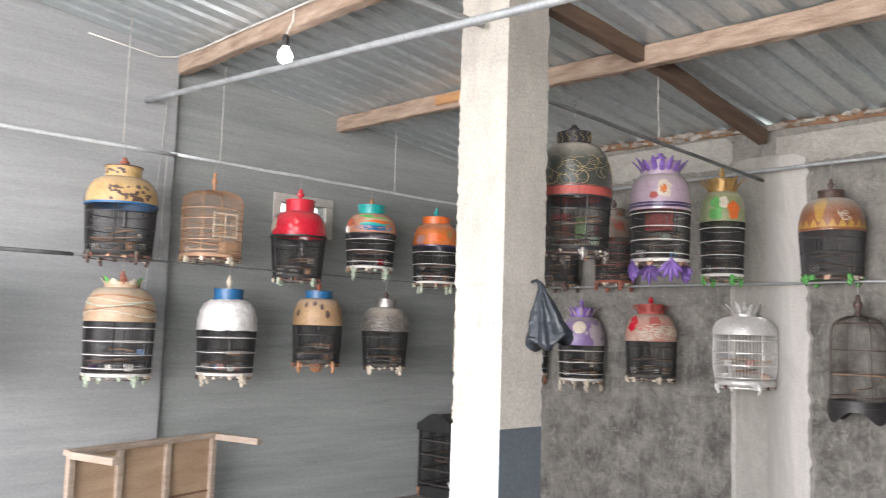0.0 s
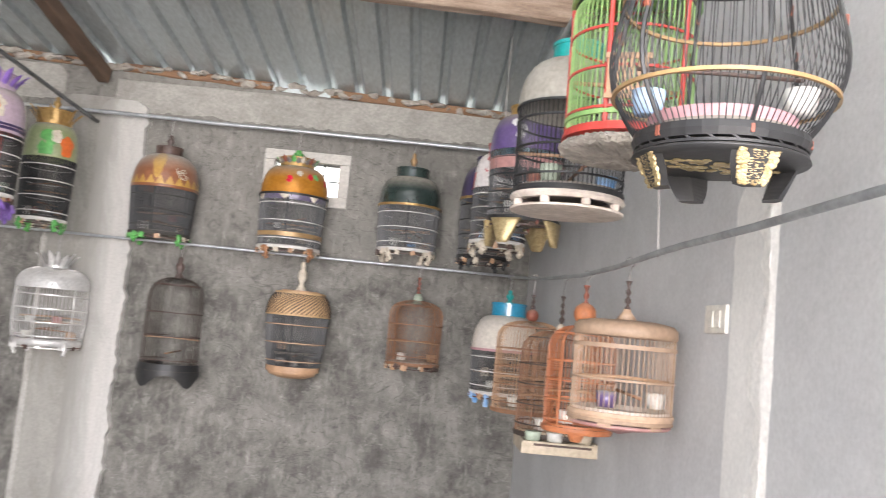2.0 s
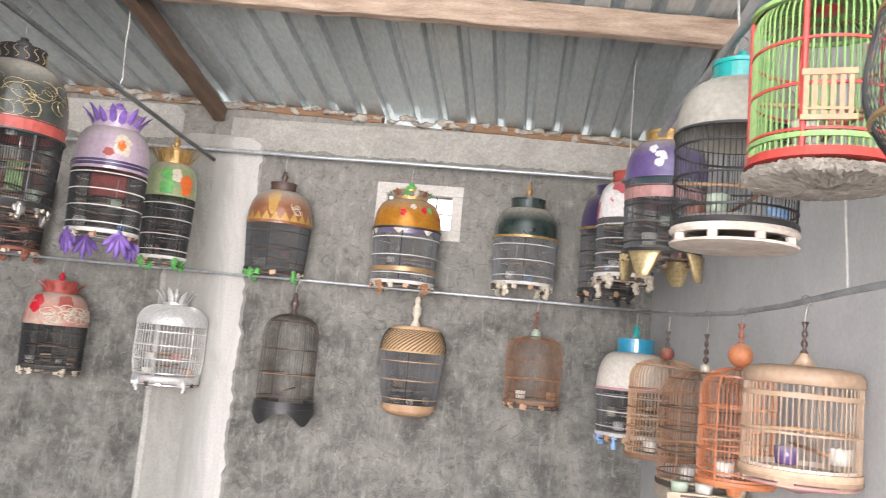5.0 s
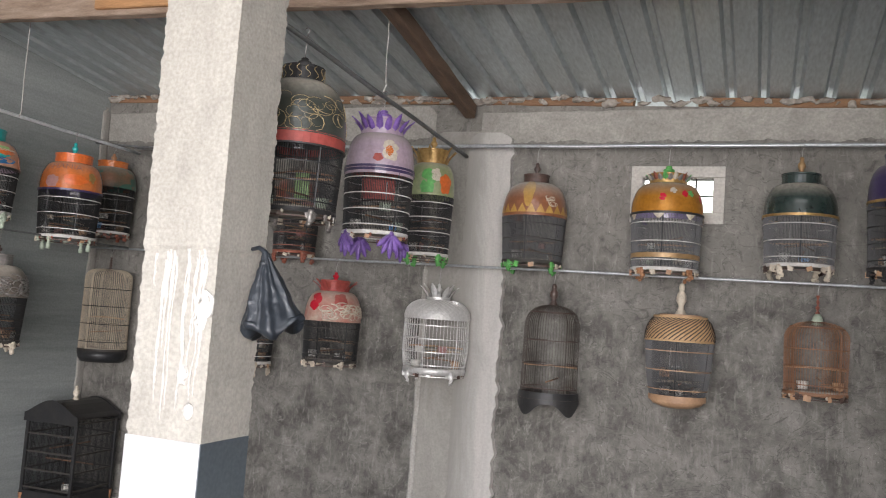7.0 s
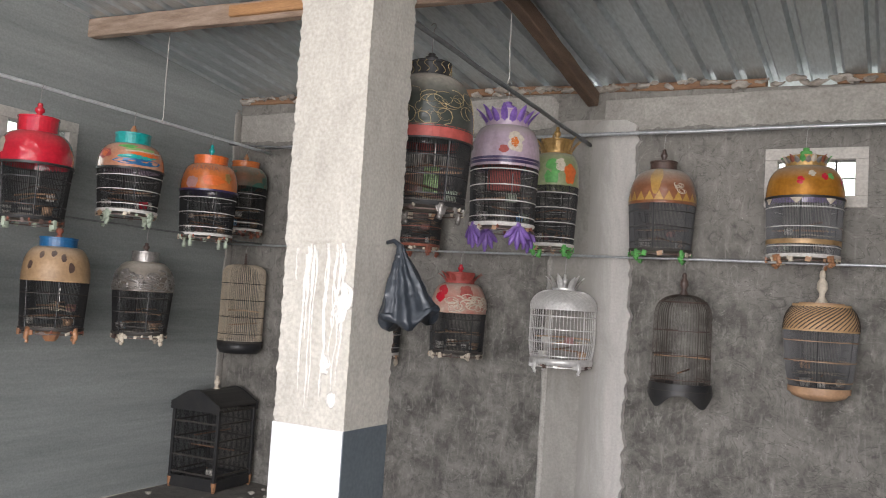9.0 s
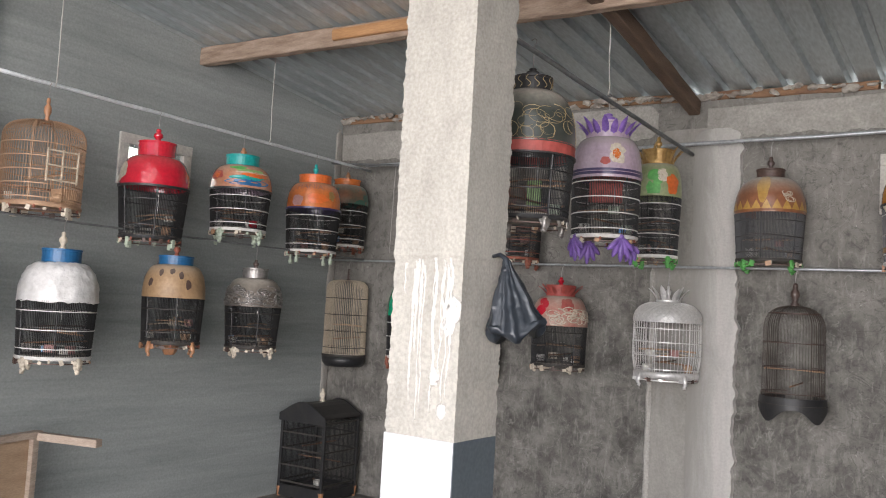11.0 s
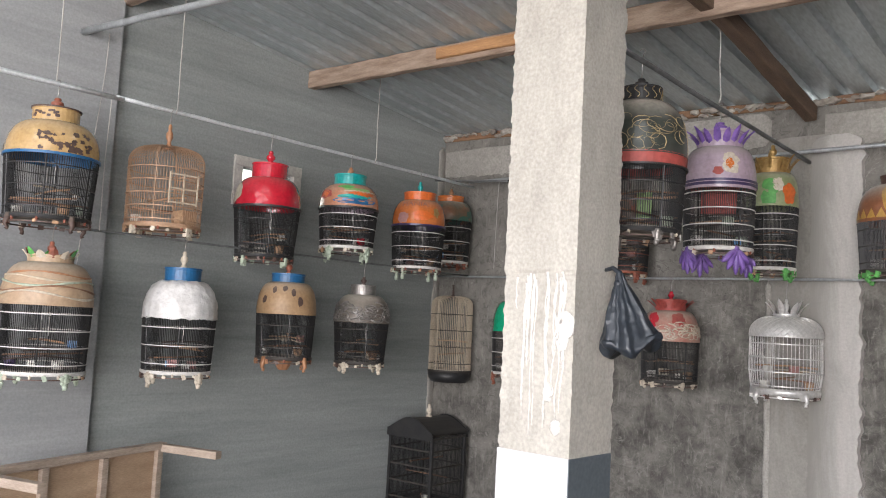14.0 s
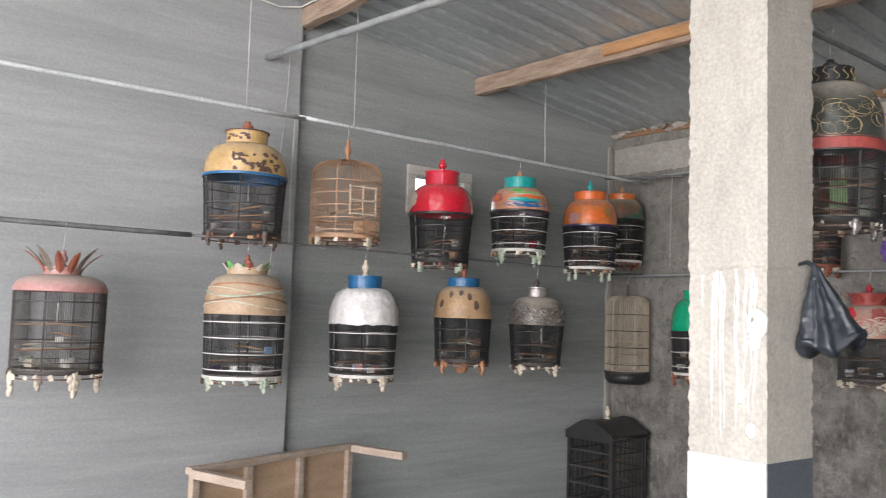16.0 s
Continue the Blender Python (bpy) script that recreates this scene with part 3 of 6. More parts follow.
def smear(name, at, u0, u1, z0, z1, mat, label, rough_side=(0.02, 0.02), proud=0.012, seed=0):
    """A band of plaster with ragged edges; at(u, d, z): d out of the wall."""
    bm = bmesh.new()
    nz = 140
    prev = None
    for i in range(nz + 1):
        z = z0 + (z1 - z0) * i / nz
        ja = rough_side[0] * (noise.noise(Vector((seed, 0, z * 5))) + 0.6 * noise.noise(Vector((seed, 3, z * 27))))
        jb = rough_side[1] * (noise.noise(Vector((seed, 7, z * 5))) + 0.6 * noise.noise(Vector((seed, 9, z * 19))))
        end = 0.06 * max(0, 1 - (z1 - z) / 0.07) ** 2
        a, b = u0 + ja + end, u1 + jb - end
        row = [bm.verts.new(at(u, d, z)) for u, d in ((a, -0.002 if proud > 0.01 else 0.0005), (a + (0.008 if proud > 0.01 else 0.03), proud), (a * 0.66 + b * 0.34, proud * 1.3), (a * 0.34 + b * 0.66, proud * 1.2), (b - 0.008, proud), (b, -0.002))]
        if prev:
            for k in range(5):
                bm.faces.new((prev[k], prev[k + 1], row[k + 1], row[k]))
        prev = row
    bm.faces.new(prev)
    return tagged(part(name, bm, mat), label, "plaster band", kind="structure")


on_back = lambda u, d, z: (u, BACK - d, z)
on_right = lambda u, d, z: (right_x(u) - d, u, z)
smear("pilaster", on_back, -1.46, -1.02, 0.0, 2.86, M_PILASTER, "grey cement pilaster band on the back wall", (0.004, 0.006), 0.03, 1)
smear("trim_pale_edge", on_back, -1.20, -0.885, 0.0, 2.85, M_PALE, "pale ragged plaster smear beside the pilaster", (0.02, 0.035), 0.036, 2)
smear("trim_pale_line", on_back, -1.475, -1.42, 0.0, 1.95, M_BAND_EDGE, "pale plaster edge of the pilaster", (0.006, 0.006), 0.035, 3)
smear("trim_right_wall", on_right, 1.95, 2.20, 0.0, 1.99, M_CHASE, "grey plaster chase down the wall", (0.006, 0.012), 0.003, 4)
smear("trim_right_edge", on_right, 1.94, 2.03, 0.0, 1.97, M_CHASE_EDGE, "pale ragged plaster line down the wall", (0.006, 0.10), 0.006, 6)
smear("trim_top_band", lambda u, d, z: (z, BACK - d, u), 2.79, 3.00, -1.12, 1.735, M_TOPBAND, "paler cement band along the wall top", (0.03, 0.004), 0.006, 10)
smear("trim_top_band_left", lambda u, d, z: (z, BACK - d, u), 2.82, 3.06, LEFT + 0.02, -1.46, M_TOPBAND, "paler cement band along the wall top", (0.03, 0.004), 0.006, 11)
smear("trim_corner", lambda u, d, z: (LEFT + d, u, z), 5.42, 5.5, 0.5, 3.1, M_PILASTER, "pale mortar line in the wall corner", (0.015, 0.003), 0.012, 8)

# concrete pillar
PX0, PX1, PY0, PY1 = -1.465, -1.134, 2.664, 2.965
bm = bmesh.new()
prev = None
nz = 200
for i in range(nz + 1):
    z = 1.06 + (3.5 - 1.06) * i / nz
    step = 0.006 if z > 1.765 else 0.0
    row = []
    n = 6
    for k in range(4 * n):
        s, f = divmod(k, n)
        f /= n
        px, py = ((PX0 + f * (PX1 - PX0), PY0), (PX1, PY0 + f * (PY1 - PY0)), (PX1 - f * (PX1 - PX0), PY1), (PX0, PY1 - f * (PY1 - PY0)))[s]
        p = Vector((px, py, z))
        out = Vector((px - (PX0 + PX1) / 2, py - (PY0 + PY1) / 2, 0)).normalized()
        edge = 0.007 if f == 0 else 0.0025
        p += out * (step + edge * noise.noise(p * 24) + 0.8 * edge * noise.noise(p * 61))
        row.append(bm.verts.new(p))
    if prev:
        for k in range(4 * n):
            bm.faces.new((prev[k], prev[(k + 1) % (4 * n)], row[(k + 1) % (4 * n)], row[k]))
    prev = row
bm.faces.new(prev)
pillar = tagged(part("pillar", bm, M_PILLAR), "rough cast concrete pillar with a white and slate painted foot", "pillar", kind="structure")
bm = bm_box(PX0 - 0.004, PY0 - 0.004, 0, PX1 + 0.004, PY1, 1.062, 0.004)
for f in bm.faces:
    f.material_index = 1 if f.calc_center_median().x > PX1 - 0.002 else 0
part("painted_foot", bm, [M_WHITE_PAINT, M_GREY_PAINT], pillar, "white front and slate grey side paint")
rng = random.Random(11)
for i in range(20):
    px = PX0 + rng.choice((rng.uniform(0.05, 0.17), rng.uniform(0.2, 0.31)))
    z1, ln = 1.76 - rng.uniform(0, 0.05), rng.uniform(0.12, 0.6)
    bm = bmesh.new()
    pts, rad = [], []
    for k in range(10):
        s = k / 9
        pts.append((px + 0.016 * noise.noise(Vector((px * 9, s * 4, 1))), PY0 - 0.001, z1 - ln * s))
        rad.append(max(0.0025, (0.0065 - 0.003 * s) * rng.uniform(0.4, 1.3)))
    tube(pts, rad, 6, bm)
    part("cement_drip", bm, M_DRIP, pillar, smooth=True)
for px, pz, pr in ((-1.17, 1.56, 0.055), (-1.185, 1.50, 0.04), (-1.2, 1.17, 0.03), (-1.24, 1.3, 0.035)):
    bm = bmesh.new()
    bmesh.ops.create_icosphere(bm, subdivisions=3, radius=1)
    for v in bm.verts:
        v.co = Vector((px + v.co.x * pr * 0.7, PY0 - 0.001 + v.co.y * 0.004, pz + v.co.z * pr)) + Vector((0.25 * pr * noise.noise(v.co * 2 + Vector((px, pz, 0)) * 9), 0, 0.35 * pr * noise.noise(v.co * 2 + Vector((pz, px, 5)) * 9)))
    part("cement_splash", bm, M_DRIP, pillar, smooth=True)


def window(name, at, hole, label, mullions, frame_w=0.065):
    """Raised cement surround, glass and bars; at(u, d, z): d into the wall."""
    u0, u1, z0, z1 = hole
    root = tagged(new(name), label, "window", kind="structure")

    def slab(nm, a, b, c, d, e, f, mat):
        bm = bm_box(a, c, e, b, d, f, 0.004)
        for v in bm.verts:
            v.co = Vector(at(v.co.x, v.co.y, v.co.z))
        return part(nm, bm, mat, root)
    w = frame_w
    slab("window_frame", u0 - w, u1 + w, -0.02, 0.03, z1 - 0.005, z1 + w, M_FRAME)
    slab("window_frame", u0 - w, u1 + w, -0.02, 0.03, z0 - w, z0 + 0.005, M_FRAME)
    slab("window_frame", u0 - w, u0 + 0.005, -0.018, 0.028, z0 + 0.006, z1 - 0.006, M_FRAME)
    slab("window_frame", u1 - 0.005, u1 + w, -0.018, 0.028, z0 + 0.006, z1 - 0.006, M_FRAME)
    for i in range(1, mullions + 1):
        u = u0 + (u1 - u0) * i / (mullions + 1)
        slab("glazing_bar", u - 0.006, u + 0.006, 0.036, 0.052, z0, z1, M_GREYBAR)
    if not mullions:
        for a, b, c, d in ((u0, u1, z1 - 0.035, z1 - 0.001), (u0, u1, z0 + 0.001, z0 + 0.035), (u0 + 0.001, u0 + 0.035, z0 + 0.036, z1 - 0.036), (u1 - 0.035, u1 - 0.001, z0 + 0.036, z1 - 0.036)):
            slab("inner_frame", a, b, 0.004, 0.03, c, d, M_FRAME)
    zc = (z0 + z1) / 2
    if mullions:
        slab("glazing_bar", u0, u1, 0.037, 0.051, zc - 0.004, zc + 0.004, M_GREYBAR)
    glass = slab("pane", u0 + 0.001, u1 - 0.001, 0.042, 0.046, z0 + 0.001, z1 - 0.001, M_GLASS)
    glass.visible_shadow = False
    return root


M_GLASS = bpy.data.materials.new("dusty_pane")
M_GLASS.use_nodes = True
gb = M_GLASS.node_tree.nodes["Principled BSDF"]
gb.inputs["Base Color"].default_value = (0.92, 0.95, 0.93, 1)
gb.inputs["Roughness"].default_value, gb.inputs["IOR"].default_value, gb.inputs["Transmission Weight"].default_value = 0.25, 1.2, 1.0
window("window_1", lambda u, d, z: (u, BACK + d, z), WIN_B, "small high window with a pale cement surround", 3)
window("window_2", lambda u, d, z: (LEFT - d, u, z), WIN_L, "small bright window with a grey cement surround", 1)
window("window_3", lambda u, d, z: (right_x(u) + d, u, z), WIN_R, "bright window with a stepped pale cement surround", 0)

# ---------- pipes, wires, cable ----------
UP, LOW = 2.715, 1.915


def pipe(name, pts, r, mat, label, seg=10, category="pipe"):
    return tagged(part(name, tube(pts, r, seg), mat, smooth=True), label, category)


def short_line(p0, p1, n=10, wob=0.004):
    return sagged(p0, p1, 0.0, n, wob)


pipe("hanging_pipe", short_line((-3.95, 5.35, UP + 0.02), (1.70, 5.36, UP + 0.012), 16), 0.0125, M_GALV, "thin galvanised pipe slung along the back wall")
pipe("hanging_pipe", short_line((-4.32, 5.35, LOW + 0.02), (1.68, 5.35, LOW), 16), 0.0085, M_GALV, "thin galvanised rod strung along the back wall")
pipe("hanging_pipe", short_line((-3.86, -0.6, 2.69), (-3.86, 2.2, 2.695), 8), 0.0135, M_PALEPIPE, "dull galvanised pipe slung beside the wall on wires")
pipe("hanging_pipe", short_line((-3.86, 2.15, 2.70), (-3.90, 5.36, 2.69), 12), 0.0115, M_PALEPIPE, "thin galvanised pipe slung beside the wall on wires")
pipe("hanging_pipe", short_line((-3.86, -0.6, 1.94), (-3.87, 1.55, 1.945), 8), 0.0135, M_DARKPIPE, "grimy pipe slung low beside the wall")
pipe("hanging_pipe", short_line((-3.87, 1.5, 1.945), (-3.90, 5.33, 1.94), 12), 0.007, M_DARKPIPE, "thin dark rod strung low beside the wall")
pipe("hanging_pipe", short_line((-1.19, 5.42, 2.675), (-1.275, 2.98, 2.805), 12), 0.0125, M_DARKPIPE, "grimy pipe slung between pillar and back wall")
pipe("hanging_pipe", short_line((-1.27, 2.62, 3.085), (-1.31, 0.4, 3.11), 10), 0.017, M_GALV, "galvanised pipe running forward from the pillar")
pipe("hanging_pipe", short_line((-4.36, 2.15, 3.165), (0.2, 2.15, 2.78), 16), 0.020, M_GALV, "thick galvanised pipe slung across the shed")
pipe("hanging_pipe", short_line((1.47, 0.3, 2.44), (1.36, 5.1, 2.50), 14), 0.0125, M_GALV, "galvanised pipe slung along the smooth wall")
pipe("hanging_pipe", [(1.60, 5.33, 1.90), (1.58, 4.86, 1.877), (1.59, 4.1, 1.825), (1.612, 3.62, 1.80), (1.637, 3.06, 1.779), (1.658, 2.6, 1.778), *short_line((1.673, 2.2, 1.787), (1.765, 0.2, 1.80), 10)], 0.0085, M_WALLPIPE, "dull grey pipe bent round the corner along the wall")
pipe("hanging_pipe", short_line((-4.22, 5.22, 2.75), (-3.45, 5.24, 2.69), 6), 0.009, M_DARKPIPE, "short dark rod tied across the pipe corner")

for p in ((-3.86, 2.53, 2.70, "purlin"), (-3.86, 4.16, 2.70, ""), (-3.86, 1.82, 2.70, ""), (-1.25, 4.17, 2.79, ""), (1.40, 4.38, 2.50, ""), (1.44, 2.43, 2.47, ""), (1.46, 1.3, 2.45, "")):
    top = roof_z(p[0], p[1]) - 0.01
    pts = [(p[0], p[1], p[2] - 0.015), (p[0] + 0.012, p[1], p[2] + 0.02)] + [(p[0] + 0.008 * noise.noise(Vector((p[1], z * 4, 2))), p[1] + 0.004, p[2] + 0.03 + (top - p[2] - 0.03) * z) for z in (0.2, 0.4, 0.6, 0.8, 1.0)]
    tagged(part("hanger_wire", tube(pts, 0.0036, 5), M_WIRE), "twisted grey binding wire holding up a pipe", "wire")
for a, b in (((-3.86, 2.13, 2.70), (-3.87, 2.13, 1.94)), ((-4.30, 2.30, 3.19), (-4.28, 2.20, 1.5)), ((1.673, 2.19, 1.775), (1.645, 2.19, 2.46)), ((-3.62, 5.34, 2.72), (-3.64, 5.34, 2.0))):
    tagged(part("hanger_wire", tube(short_line(a, b, 8, 0.01), 0.0028, 5), M_WIRE), "twisted grey binding wire holding up a pipe", "wire")

# cable and lamp on the purlin
cable = [Vector((x, 2.36, roof_z(x, 2.36) - 0.035 + 0.02 * noise.noise(Vector((x * 2, 0, 0))))) for x in np.linspace(-4.30, -0.4, 30)]
cable = [Vector((-4.32, 1.7, 3.56)), Vector((-4.30, 1.95, 3.53)), Vector((-4.28, 2.2, 3.50))] + cable
tagged(part("cable", tube(cable, 0.006, 6), M_CABLE, smooth=True), "pale twin cable tacked along a purlin", "cable")
lamp = empty("light_bulb", -2.75, 2.36, 3.20, "glowing white screw-in bulb hanging below a purlin", "bulb")
part("cord", tube([(0.08, 0, 0.27), (0.075, 0, 0.2), (0.02, 0, 0.15), (0, 0, 0.12)], 0.005, 6), M_CABLE, lamp)
part("socket", lathe([(0, 0.13), (0.016, 0.13), (0.021, 0.11), (0.021, 0.062), (0.018, 0.055), (0, 0.055)], 16), M_BLACKBAR, lamp, "black bulb socket", True)
M_BULB = bpy.data.materials.new("lit_bulb")
M_BULB.use_nodes = True
M_BULB.node_tree.nodes["Principled BSDF"].inputs["Emission Color"].default_value = (1, 0.98, 0.94, 1)
M_BULB.node_tree.nodes["Principled BSDF"].inputs["Emission Strength"].default_value = 14
part("glass", lathe([(0, -0.055), (0.022, -0.051), (0.04, -0.035), (0.046, -0.01), (0.041, 0.015), (0.026, 0.04), (0.017, 0.058), (0, 0.06)], 20), M_BULB, lamp, "lit glass bulb", True)

# daylight beyond the small windows
M_GLOW = bpy.data.materials.new("hazy_daylight")
M_GLOW.use_nodes = True
gn = M_GLOW.node_tree
em = gn.nodes.new("ShaderNodeEmission")
tx = gn.nodes.new("ShaderNodeTexNoise")
tx.inputs["Scale"].default_value = 1.6
rp = gn.nodes.new("ShaderNodeValToRGB")
rp.color_ramp.elements[0].color, rp.color_ramp.elements[1].color = (0.72, 0.86, 0.72, 1), (1, 1, 1, 1)
rp.color_ramp.elements[0].position, rp.color_ramp.elements[1].position = 0.35, 0.5
gc = gn.nodes.new("ShaderNodeTexCoord")
gn.links.new(gc.outputs["Object"], tx.inputs["Vector"])
gn.links.new(tx.outputs[0], rp.inputs[0])
gn.links.new(rp.outputs[0], em.inputs[0])
em.inputs[1].default_value = 3.0
gn.links.new(em.outputs[0], gn.nodes["Material Output"].inputs[0])
for c in ((0.2, 9.5, 3.2, 6, 0.1, 4), (-8.4, 4.4, 3.2, 0.1, 6, 4), (6.9, 6.0, 4.0, 0.1, 16, 9)):
    bm = bm_box(c[0] - c[3] / 2, c[1] - c[4] / 2, c[2] - c[5] / 2, c[0] + c[3] / 2, c[1] + c[4] / 2, c[2] + c[5] / 2)
    tagged(part("backdrop", bm, M_GLOW), "hazy bright daylight outside", "backdrop", kind="structure")

# ---------- bird cages ----------


def arc_profile(r0, z0, r1, z1, n=10, power=0.85):
    """From (r0, z0) above, swelling down to (r1, z1)."""
    out = []
    for i in range(n + 1):
        a = math.pi / 2 * i / n
        out.append((r0 + (r1 - r0) * math.sin(a) ** power, z1 + (z0 - z1) * math.cos(a) ** 0.9))
    return out


def bulb_profile(z0, z1, r):
    h = z1 - z0
    return [(0, z0), (r, z0), (r * 1.05, z0 + 0.06 * h), (r * 0.55, z0 + 0.2 * h), (r * 0.5, z0 + 0.3 * h), (r * 0.95, z0 + 0.45 * h), (r * 0.9, z0 + 0.62 * h), (r * 0.45, z0 + 0.74 * h), (r * 0.55, z0 + 0.86 * h), (r * 0.4, z0 + 0.97 * h), (0, z1)]


def turned_profile(z0, z1, r):
    """A slim finial turned into a row of beads under a flared tip."""
    h = z1 - z0
    out = [(0, z0), (r, z0)]
    for k in range(4):
        z = z0 + h * (0.06 + 0.2 * k)
        s = r * (1 - 0.12 * k)
        out += [(s * 0.5, z), (s, z + 0.05 * h), (s, z + 0.11 * h), (s * 0.5, z + 0.16 * h)]
    return out + [(r * 0.4, z0 + 0.88 * h), (r * 0.85, z0 + 0.99 * h), (0, z1)]


def petal(bm, ang, r, z, ln, w, out, curl=0.5, n=6, thick=0.004):
    """A carved leaf rising from radius r, leaning outward."""
    c, s = math.cos(ang), math.sin(ang)
    rows = []
    for i in range(n + 1):
        t = i / n
        rr = r + out * t ** 1.6
        zz = z + ln * (t - curl * 0.15 * t ** 3)
        ww = w * (0.55 + 0.9 * t) * (1 - t ** 3) + 0.0015
        row = []
        for side, dr in ((-1, 0), (0, thick * 1.6), (1, 0), (0, -thick)):
            row.append(bm.verts.new(((rr + dr) * c - side * ww * s, (rr + dr) * s + side * ww * c, zz)))
        rows.append(row)
    for a, b in zip(rows, rows[1:]):
        for k in range(4):
            bm.faces.new((a[k], a[(k + 1) % 4], b[(k + 1) % 4], b[k]))
    bm.faces.new(rows[0]), bm.faces.new(rows[-1])
    return bm


def foot_mesh(kind, h, seed):
    bm = bmesh.new()
    if kind == "peg":
        lathe([(0, 0), (0.012, 0), (0.015, -0.25 * h), (0.009, -0.45 * h), (0.016, -0.7 * h), (0.013, -h), (0, -h)], 10, bm)
    elif kind == "block":
        box(bm, -0.016, -0.012, -h, 0.016, 0.012, 0, 0.004)
    elif kind == "wing":
        for k in range(5):
            a = (k - 2) * 0.42
            ln = h * (1.05 - 0.1 * abs(k - 2))
            pts = [(0.004, math.sin(a) * ln * t, -math.cos(a) * ln * t) for t in (0, 0.3, 0.6, 0.85, 1)]
            tube(pts, [0.011, 0.016, 0.017, 0.012, 0.004], 7, bm)
        bmesh.ops.create_icosphere(bm, subdivisions=2, radius=0.02)
    elif kind == "bracket":
        rows = []
        for i in range(8):
            s = i / 7
            w = 0.05 * (1 - s) ** 0.9 + 0.022
            rows.append([bm.verts.new((dx + 0.012 * s, sy * w, -h * s)) for dx, sy in ((-0.007, -1), (0.008, -0.85), (0.013, 0), (0.008, 0.85), (-0.007, 1))])
        for u, w in zip(rows, rows[1:]):
            for j in range(5):
                bm.faces.new((u[j], u[(j + 1) % 5], w[(j + 1) % 5], w[j]))
        bm.faces.new(rows[0]), bm.faces.new(rows[-1])
    elif kind == "leg":
        pts = [(0, 0, 0.01), (0.012, 0, -0.3 * h), (0.02, 0, -0.6 * h), (0.006, 0, -0.85 * h), (0.012, 0, -h)]
        tube(pts, [0.02, 0.017, 0.012, 0.009, 0.011], 8, bm)
    else:  # carved lobes
        r = random.Random(seed)
        tube([(0.002, 0, 0.004), (0.008, 0, -0.4 * h), (0.0, 0, -0.8 * h), (0.008, 0, -h)], [0.017, 0.014, 0.009, 0.010], 8, bm)
        for k in range(8):
            c = Vector((r.uniform(-0.004, 0.012), r.uniform(-0.022, 0.022) * (1 - 0.08 * k), -h * (k % 6 + 0.4) / 6.5))
            b = bmesh.ops.create_icosphere(bm, subdivisions=2, radius=1)
            q = Vector((0.011, 0.017 * (1.2 - 0.6 * k / 6), h * 0.2))
            for v in b["verts"]:
                v.co = Vector((v.co.x * q.x, v.co.y * q.y, v.co.z * q.z)) + c + 0.004 * noise.noise_vector((v.co + c) * 60)
    return bm


def on_hood(prof, s):
    """Radius and height at the part s (0 top, 1 rim) of a hood profile."""
    f = s * (len(prof) - 1)
    i = min(int(f), len(prof) - 2)
    f -= i
    return prof[i][0] * (1 - f) + prof[i + 1][0] * f, prof[i][1] * (1 - f) + prof[i + 1][1] * f


def scrollwork(prof, parent, mat, label, ang, count, lo=0.35, hi=0.9, size=0.02, seed=0, thick=0.0035, name="scrollwork"):
    r = random.Random(seed)
    bm = bmesh.new()
    for k in range(count):
        a0 = r.uniform(*ang)
        s0 = r.uniform(lo, hi)
        turn, w = r.uniform(0, 6.28), r.choice((-1, 1)) * r.uniform(4, 7)
        pts = []
        for i in range(12):
            t = i / 11
            q = size * (1.1 - 0.7 * t)
            s = min(0.99, max(0.02, s0 + q * 4 * math.sin(turn + w * t)))
            rr, zz = on_hood(prof, s)
            a = a0 + q * 2.2 / max(rr, 0.05) * math.cos(turn + w * t) + t * 0.12
            pts.append(((rr + 0.002) * math.cos(a), (rr + 0.002) * math.sin(a), zz))
        tube(pts, [thick * (1.2 - 0.8 * i / 11) for i in range(12)], 5, bm)
    return part(name, bm, mat, parent, label, True)


def painted(prof, parent, mat, label, ang, s, wide, high, seed, name="painted_patch", tilt=0.0, bm=None, wob=0.35):
    """A patch of paint that follows the hood: wide in radians, high as a share of the profile, with an uneven outline."""
    own = bm is None
    bm = bm or bmesh.new()
    rows = []
    for q in (0.0, 0.5, 1.0):
        row = []
        for k in range(22):
            a = 2 * math.pi * k / 22
            g = q * (1 + wob * noise.noise(Vector((math.cos(a) * 1.6, math.sin(a) * 1.6, seed * 3.7))))
            du, dv = math.cos(a) * g, math.sin(a) * g
            u, v = du * math.cos(tilt) - dv * math.sin(tilt), du * math.sin(tilt) + dv * math.cos(tilt)
            rr, zz = on_hood(prof, min(0.985, max(0.03, s + v * high)))
            th = ang + u * wide
            row.append(bm.verts.new(((rr + 0.0022) * math.cos(th), (rr + 0.0022) * math.sin(th), zz + 0.001)))
            if q == 0:
                break
        rows.append(row)
    for k in range(22):
        bm.faces.new((rows[0][0], rows[1][k], rows[1][(k + 1) % 22]))
        bm.faces.new((rows[1][k], rows[2][k], rows[2][(k + 1) % 22], rows[1][(k + 1) % 22]))
    return part(name, bm, mat, parent, label, True) if own else bm


def motif(prof, parent, mat, label, ang, s, size, seed, name="painted_flower"):
    """A flower of overlapping brushed petals on the hood."""
    r = random.Random(seed)
    bm = bmesh.new()
    for k in range(5):
        t = 2 * math.pi * k / 5 + r.uniform(-0.4, 0.4)
        painted(prof, parent, mat, "", ang + size * 4.2 * math.cos(t), s + size * 4.5 * math.sin(t), size * 4.5, size * 3.2, seed + k, tilt=t, bm=bm)
    return part(name, bm, mat, parent, label, True)


